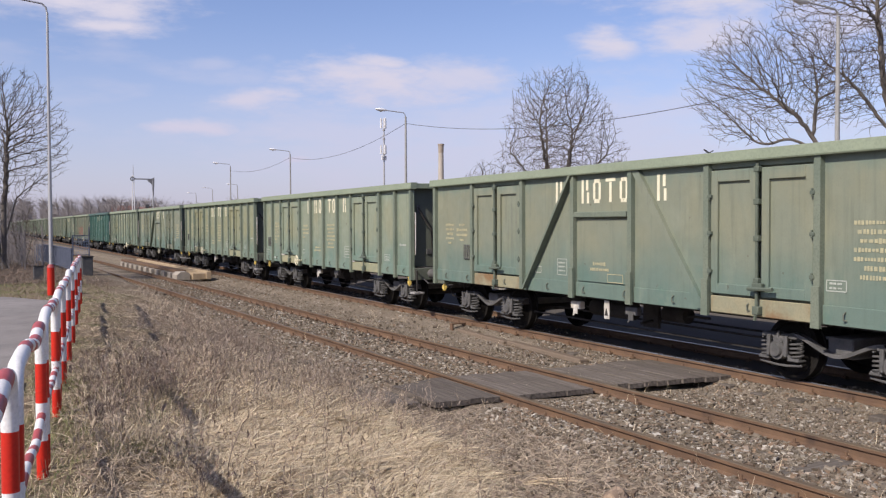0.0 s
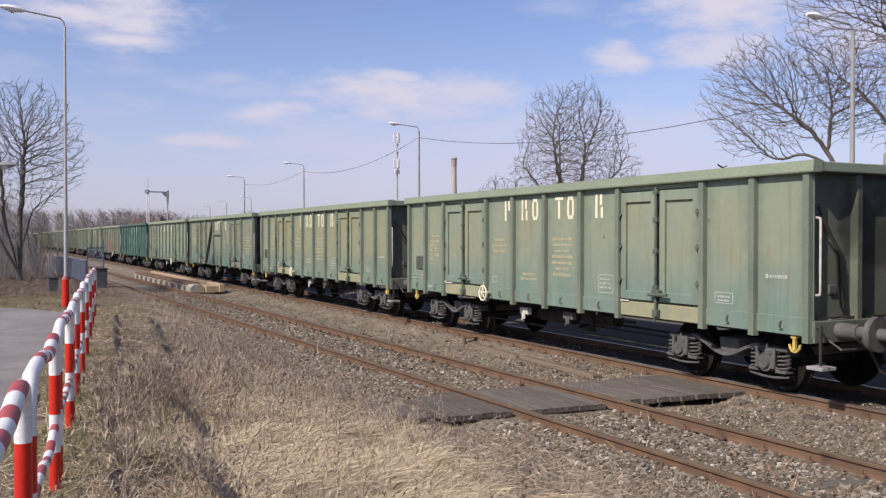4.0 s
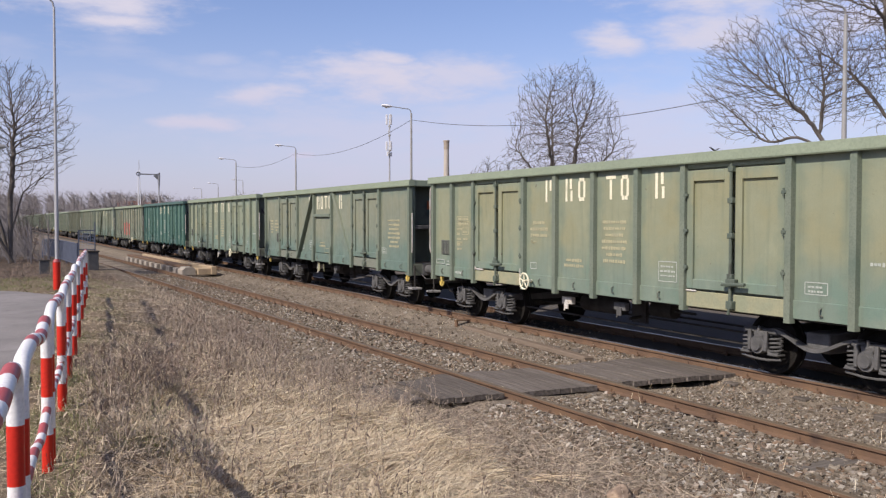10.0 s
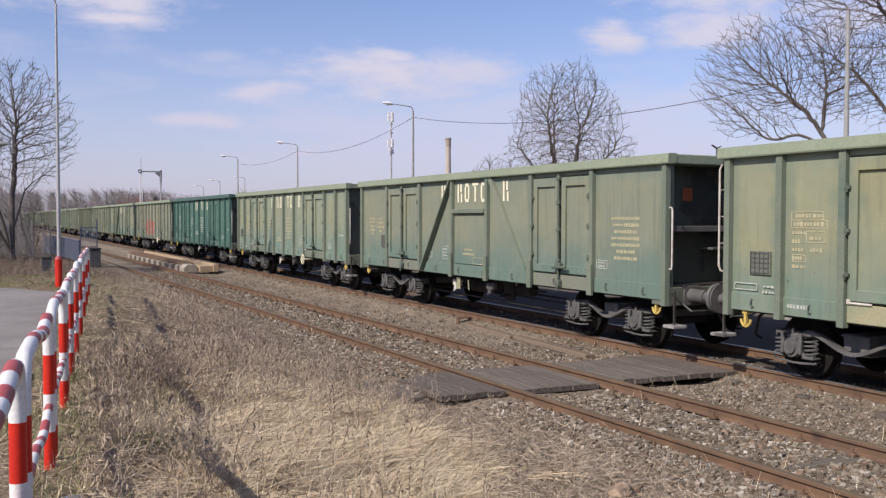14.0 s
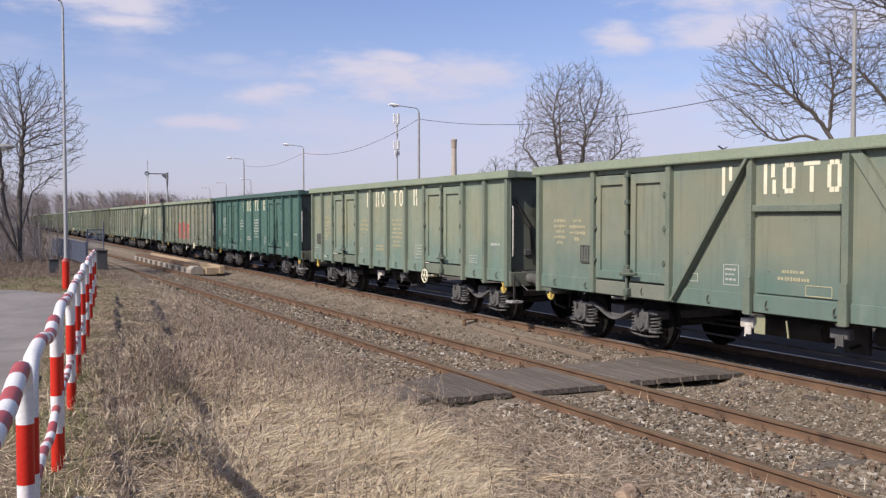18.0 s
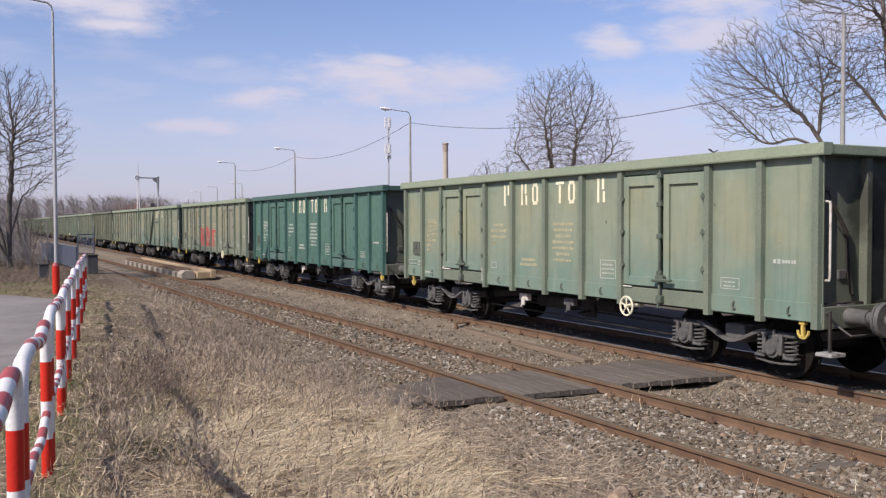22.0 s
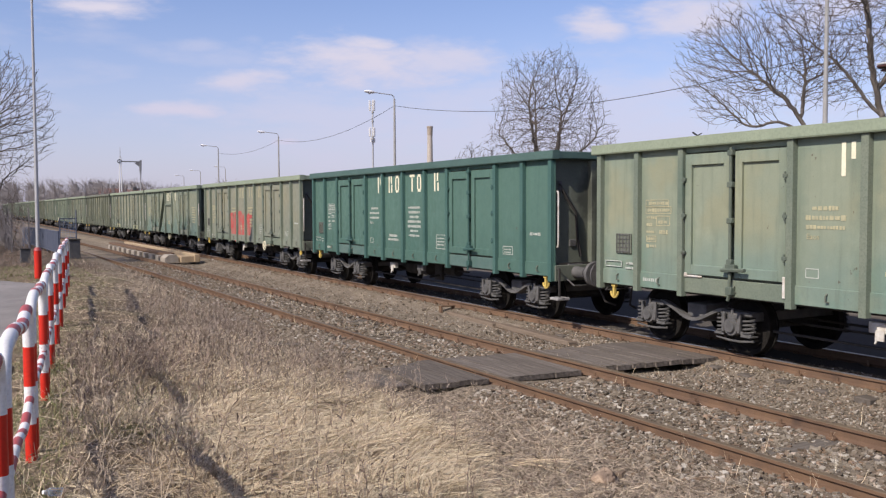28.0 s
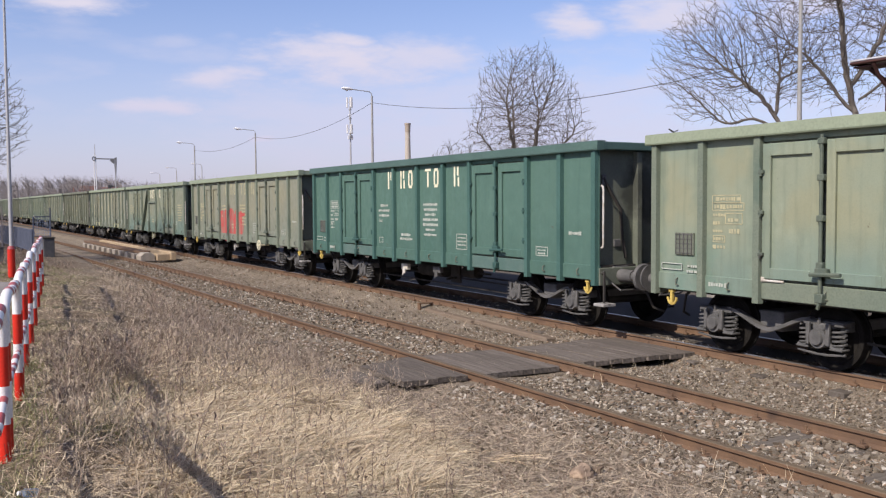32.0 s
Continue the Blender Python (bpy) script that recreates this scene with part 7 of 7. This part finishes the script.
    bulk("dead_weeds", *arcs(x, y, rng.uniform(0, 6.283, n), rng.uniform(0.06, 0.34, n) * (1 - 0.6 * verge(x, y)), np.clip(rng.normal(0.75, 0.4, n), 0, 1.5), rng.uniform(0, 0.6, n), rng.uniform(0.004, 0.011, n), 3, 0.2), WEED, "low dead brown growth along the bank", "weeds")
    x, y = scatter(30000, (3.0, 6.6), (5.0, 26), lambda x, y: smooth01((6.1 + 0.9 * (lumps(x, y, 0.6, 51) - 0.5) - x) / 0.9) * (0.2 + 0.8 * smooth01((lumps(x, y, 0.5, 52) - 0.3) / 0.3)))
    n = len(x)
    bulk("dead_weeds", *arcs(x, y, rng.uniform(0, 6.283, n), rng.uniform(0.04, 0.22, n), np.clip(rng.normal(1.1, 0.4, n), 0, 1.6), rng.uniform(0, 0.4, n), rng.uniform(0.0025, 0.0055, n), 3, 0.3), WEED, "short dead stems in the grit beside the rusty rail", "weeds")
    bulk("dead_weeds", *tufts(260, (3.6, 6.2), (5.2, 22), lambda x, y: smooth01((6.0 - x) / 0.6) * smooth01((x - 3.6) / 0.6) * (lumps(x, y, 0.6, 53) > 0.5), (10, 40), (0.12, 0.34), (0.7, 0.35), (0.002, 0.0045), 0.3), WEED, "sparse tufts of dead grass on the grit", "weeds")

    # green growth
    green = lambda x, y: smooth01((lumps(x, y, 0.55, 61) - 0.42 + 0.12 * verge(x, y)) / 0.15) * off_road(x, y) * smooth01((1.5 + 0.13 * (y - 6) - x) / 0.8)
    x, y = scatter(70000, (-0.2, 4.8), (4.4, 24), green)
    n = len(x)
    bulk("spring_grass", *arcs(x, y, rng.uniform(0, 6.283, n), rng.uniform(0.05, 0.2, n) * (1 - 0.6 * verge(x, y)), np.clip(rng.normal(0.6, 0.35, n), 0, 1.4), rng.uniform(0, 0.8, n), rng.uniform(0.004, 0.008, n), 3, 0.2), GREEN_BLADE, "short fresh green grass below the barrier", "grass")
    x, y = scatter(30000, (-0.2, 4.6), (5.0, 24), lambda x, y: off_road(x, y) * smooth01((1.9 + 0.13 * (y - 6) - x) / 0.7))
    n = len(x)
    bulk("dry_grass", *arcs(x, y, rng.uniform(0, 6.283, n), rng.uniform(0.06, 0.26, n) * (1 - 0.5 * verge(x, y)), np.clip(rng.normal(1.0, 0.4, n), 0, 1.55), rng.uniform(0, 0.6, n), rng.uniform(0.003, 0.006, n), 3, 0.3), STRAW, "dead blades among the green grass by the barrier", "dry grass")
    x, y = scatter(60000, (1.0, 5.0), (4.4, 11), lambda x, y: smooth01((lumps(x, y, 0.4, 62) - 0.62) / 0.08) * grassy(x, y))
    n = len(x)
    bulk("spring_grass", *arcs(x, y, rng.uniform(0, 6.283, n), rng.uniform(0.08, 0.22, n), np.clip(rng.normal(0.7, 0.35, n), 0, 1.4), rng.uniform(0, 0.9, n), rng.uniform(0.003, 0.006, n), 3, 0.2), GREEN_BLADE, "small green tufts coming up through the dry straw", "grass")
    x, y = scatter(16000, (-8, 3.6), (22, 31), lambda x, y: off_road(x, y) * 0.9)
    n = len(x)
    bulk("spring_grass", *arcs(x, y, rng.uniform(0, 6.283, n), rng.uniform(0.04, 0.11, n), rng.uniform(0.2, 1.0, n), rng.uniform(0, 0.6, n), rng.uniform(0.010, 0.022, n), 3), GREEN_BLADE, "short patchy grass beyond the lane", "grass")
    x, y = scatter(15000, (-8, 4.2), (28, 46), lambda x, y: off_road(x, y) * smooth01((lumps(x, y, 1.4, 81) - 0.25) / 0.4))
    n = len(x)
    bulk("dead_weeds", *arcs(x, y, rng.uniform(0, 6.283, n), rng.uniform(0.1, 0.4, n), rng.uniform(0.2, 1.3, n), rng.uniform(0, 0.6, n), rng.uniform(0.006, 0.014, n), 3), DARK_STALK, "brown undergrowth below the bare trees", "weeds")
    x, y = scatter(1700, (3.2, 10.4), (4.5, 24), everywhere)
    n = len(x)
    bulk("dry_grass", *arcs(x, y, rng.uniform(0, 6.283, n), rng.uniform(0.06, 0.3, n), rng.uniform(0.3, 1.5, n), rng.uniform(0, 0.5, n), rng.uniform(0.003, 0.006, n), 4, 0.3), STRAW, "scattered dry stalks among the ballast", "dry grass")


meadow()


def tall_stems():
    """Single tall dead stalks in front, each a thin branched stem with small seed heads."""
    s, r = Shape(), random.Random(9)
    for _ in range(90):
        x, y = r.uniform(1.7, 4.8), r.uniform(4.7, 8.5) if r.random() < 0.4 else r.uniform(4.5, 5.9)
        z = float(ground_z(x, y))
        p, d, h = Vector((x, y, z)), Vector((r.gauss(0, 0.12), r.gauss(0, 0.12), 1)).normalized(), r.uniform(0.16, 0.5)
        for i in range(6):
            q = p + d * h / 6
            s.rod(p, q, 0.0021, 0.0016, 4, False)
            if i > 1:
                for _k in range(r.choice((1, 1, 2))):
                    o = Vector((r.gauss(0, 0.014), r.gauss(0, 0.014), r.uniform(0.008, 0.026)))
                    s.rod(q, q + o, 0.0028, 0.0045, 5, False)
            if i == 3 and r.random() < 0.35:
                o = Vector((r.gauss(0, 0.05), r.gauss(0, 0.05), r.uniform(0.08, 0.16)))
                s.rod(q, q + o, 0.0016, 0.0012, 4, False)
            p, d = q, (d + Vector((r.gauss(0, 0.06), r.gauss(0, 0.06), 0))).normalized()
    tagged(new("dead_stalks", s.mesh("dead_stalks", DARK_STALK)), "single tall dead stalks in the dry grass", "weeds", "", "stuff")


tall_stems()


def ballast(name, n, xs, ys, size, label, keep=None, sink=0.35):
    """Crushed stones: blocks with every corner knocked about."""
    ico = np.array([(a, b, c) for a in (-1, 1) for b in (-1, 1) for c in (-1, 1)]) * 0.66
    tri = np.array([(0, 1, 3, 2), (4, 6, 7, 5), (0, 4, 5, 1), (2, 3, 7, 6), (0, 2, 6, 4), (1, 5, 7, 3)])
    x, y = rng.uniform(*xs, n), rng.uniform(*ys, n)
    if keep is not None:
        ok = keep(x, y)
        x, y = x[ok], y[ok]
    n = len(x)
    r = size[0] + (size[1] - size[0]) * rng.random(n) ** 1.7
    shape = ico[None] * (1 + rng.normal(0, 0.16, (n, 8, 1))) + rng.normal(0, 0.2, (n, 8, 3))
    shape = shape * np.stack([rng.uniform(0.7, 1.3, n), rng.uniform(0.7, 1.3, n), rng.uniform(0.5, 0.95, n)], 1)[:, None]
    a = rng.uniform(0, 6.283, n)
    tip = rng.normal(0, 0.35, n)[:, None]
    shape[..., 2] = shape[..., 2] + shape[..., 0] * tip
    ca, sa = np.cos(a)[:, None], np.sin(a)[:, None]
    vx, vy, vz = shape[..., 0] * ca - shape[..., 1] * sa, shape[..., 0] * sa + shape[..., 1] * ca, shape[..., 2]
    zc = ground_z(x, y) + r * sink
    v = np.stack([x[:, None] + vx * r[:, None], y[:, None] + vy * r[:, None], zc[:, None] + vz * r[:, None]], -1).reshape(-1, 3)
    f = (np.arange(n)[:, None, None] * 8 + tri[None]).reshape(-1, 4)
    bulk(name, v, f, STONES, label, "ballast")


def on_sleeper(x, y):
    """Bare sleeper tops between the rusty rails, most of the stones kicked off them."""
    return (np.abs((y - 1.5 + 0.32) % 0.64 - 0.32) < 0.115) & (np.abs(x - 7.345) < 0.66) & (lumps(x, y, 0.6, 71) > 0.62) & (y < 9) & (rng.random(len(x)) < 0.8)


def clear_of_deck(x, y):
    return ~((x > 5.4) & (x < 10.56) & (y > 9.95) & (y < 12.1)) & ~((np.abs(x - 6.59) < 0.06) | (np.abs(x - 8.1) < 0.06) | (np.abs(x - 0.014 * y - 10.48) < 0.06))


ballast("ballast", 60000, (5.8, 8.8), (3.0, 15), (0.009, 0.036), "grey-brown stone ballast round the rusty rails", lambda x, y: clear_of_deck(x, y) & (rng.random(len(x)) < smooth01((x - 5.5) / 0.9) + 0.1) & ~on_sleeper(x, y))
ballast("ballast", 26000, (8.6, 11.4), (3.0, 15), (0.006, 0.024), "fine grey gravel with pale stones between the tracks", clear_of_deck)
ballast("ballast", 20000, (4.0, 6.4), (4.5, 24), (0.006, 0.022), "thin gravel at the edge of the dead grass", clear_of_deck)
ballast("ballast", 22000, (5.9, 9.0), (15, 42), (0.012, 0.032), "grey-brown stone ballast further along the track", clear_of_deck)
ballast("ballast", 8000, (9.0, 13.0), (15, 42), (0.010, 0.027), "gravel under the freight train further along", clear_of_deck)
ballast("ballast", 300, (4.8, 10.6), (4.0, 22), (0.030, 0.055), "larger loose stones on the ballast", clear_of_deck)

# ---- motion of the train ----
TRAVEL = [(0, 0.0), (0.5, 1.61), (1, 3.18), (1.5, 4.72), (2, 6.22), (2.5, 7.68), (3, 9.10), (3.5, 10.47), (5.5, 16.08), (6, 17.43), (6.5, 18.76), (7, 20.08), (7.5, 21.39), (8, 22.69), (8.5, 23.98), (9, 25.27), (9.5, 26.54), (10, 27.79), (10.5, 29.01), (11, 30.23), (11.5, 31.44), (12, 32.64), (12.5, 33.84), (13, 35.03), (13.5, 36.20), (14, 37.37), (14.5, 38.54), (16.5, 43.02), (17, 44.15), (17.5, 45.27), (18, 46.38), (18.5, 47.47), (19, 48.54), (19.5, 49.59), (20, 50.62), (20.5, 51.61), (21, 52.57), (21.5, 53.52), (22, 54.48), (22.5, 55.43), (23, 56.33), (23.5, 57.17), (24, 57.95), (24.5, 58.68), (25, 59.41), (25.5, 60.12), (26, 60.81), (26.5, 61.44), (28.5, 63.47), (29, 63.86), (29.5, 64.18), (30, 64.45), (30.5, 64.67), (31, 64.82), (31.5, 64.91), (32, 64.95)]


def motions():
    """The train rolls towards the camera's right, slows down and stops; the wheels turn with it."""
    ts, ds = [t for t, _ in TRAVEL], [d for _, d in TRAVEL]
    turn_times = [0.2 * i for i in range(161)]
    angles = [math.degrees(np.interp(t, ts, ds) / 0.46) for t in turn_times]
    for k, w in enumerate(WAGONS):
        start = w.matrix_basis.copy()
        walk(w, [(t, start @ pose(0, -d, 0)) for t, d in TRAVEL])
        if k < 10:
            for axle in [c for c in w.children if c.name.startswith("wheelset")]:
                p = axle.matrix_basis.translation.copy()
                walk(axle, [(t, pose(p.x, p.y, p.z, a)) for t, a in zip(turn_times, angles)])


motions()
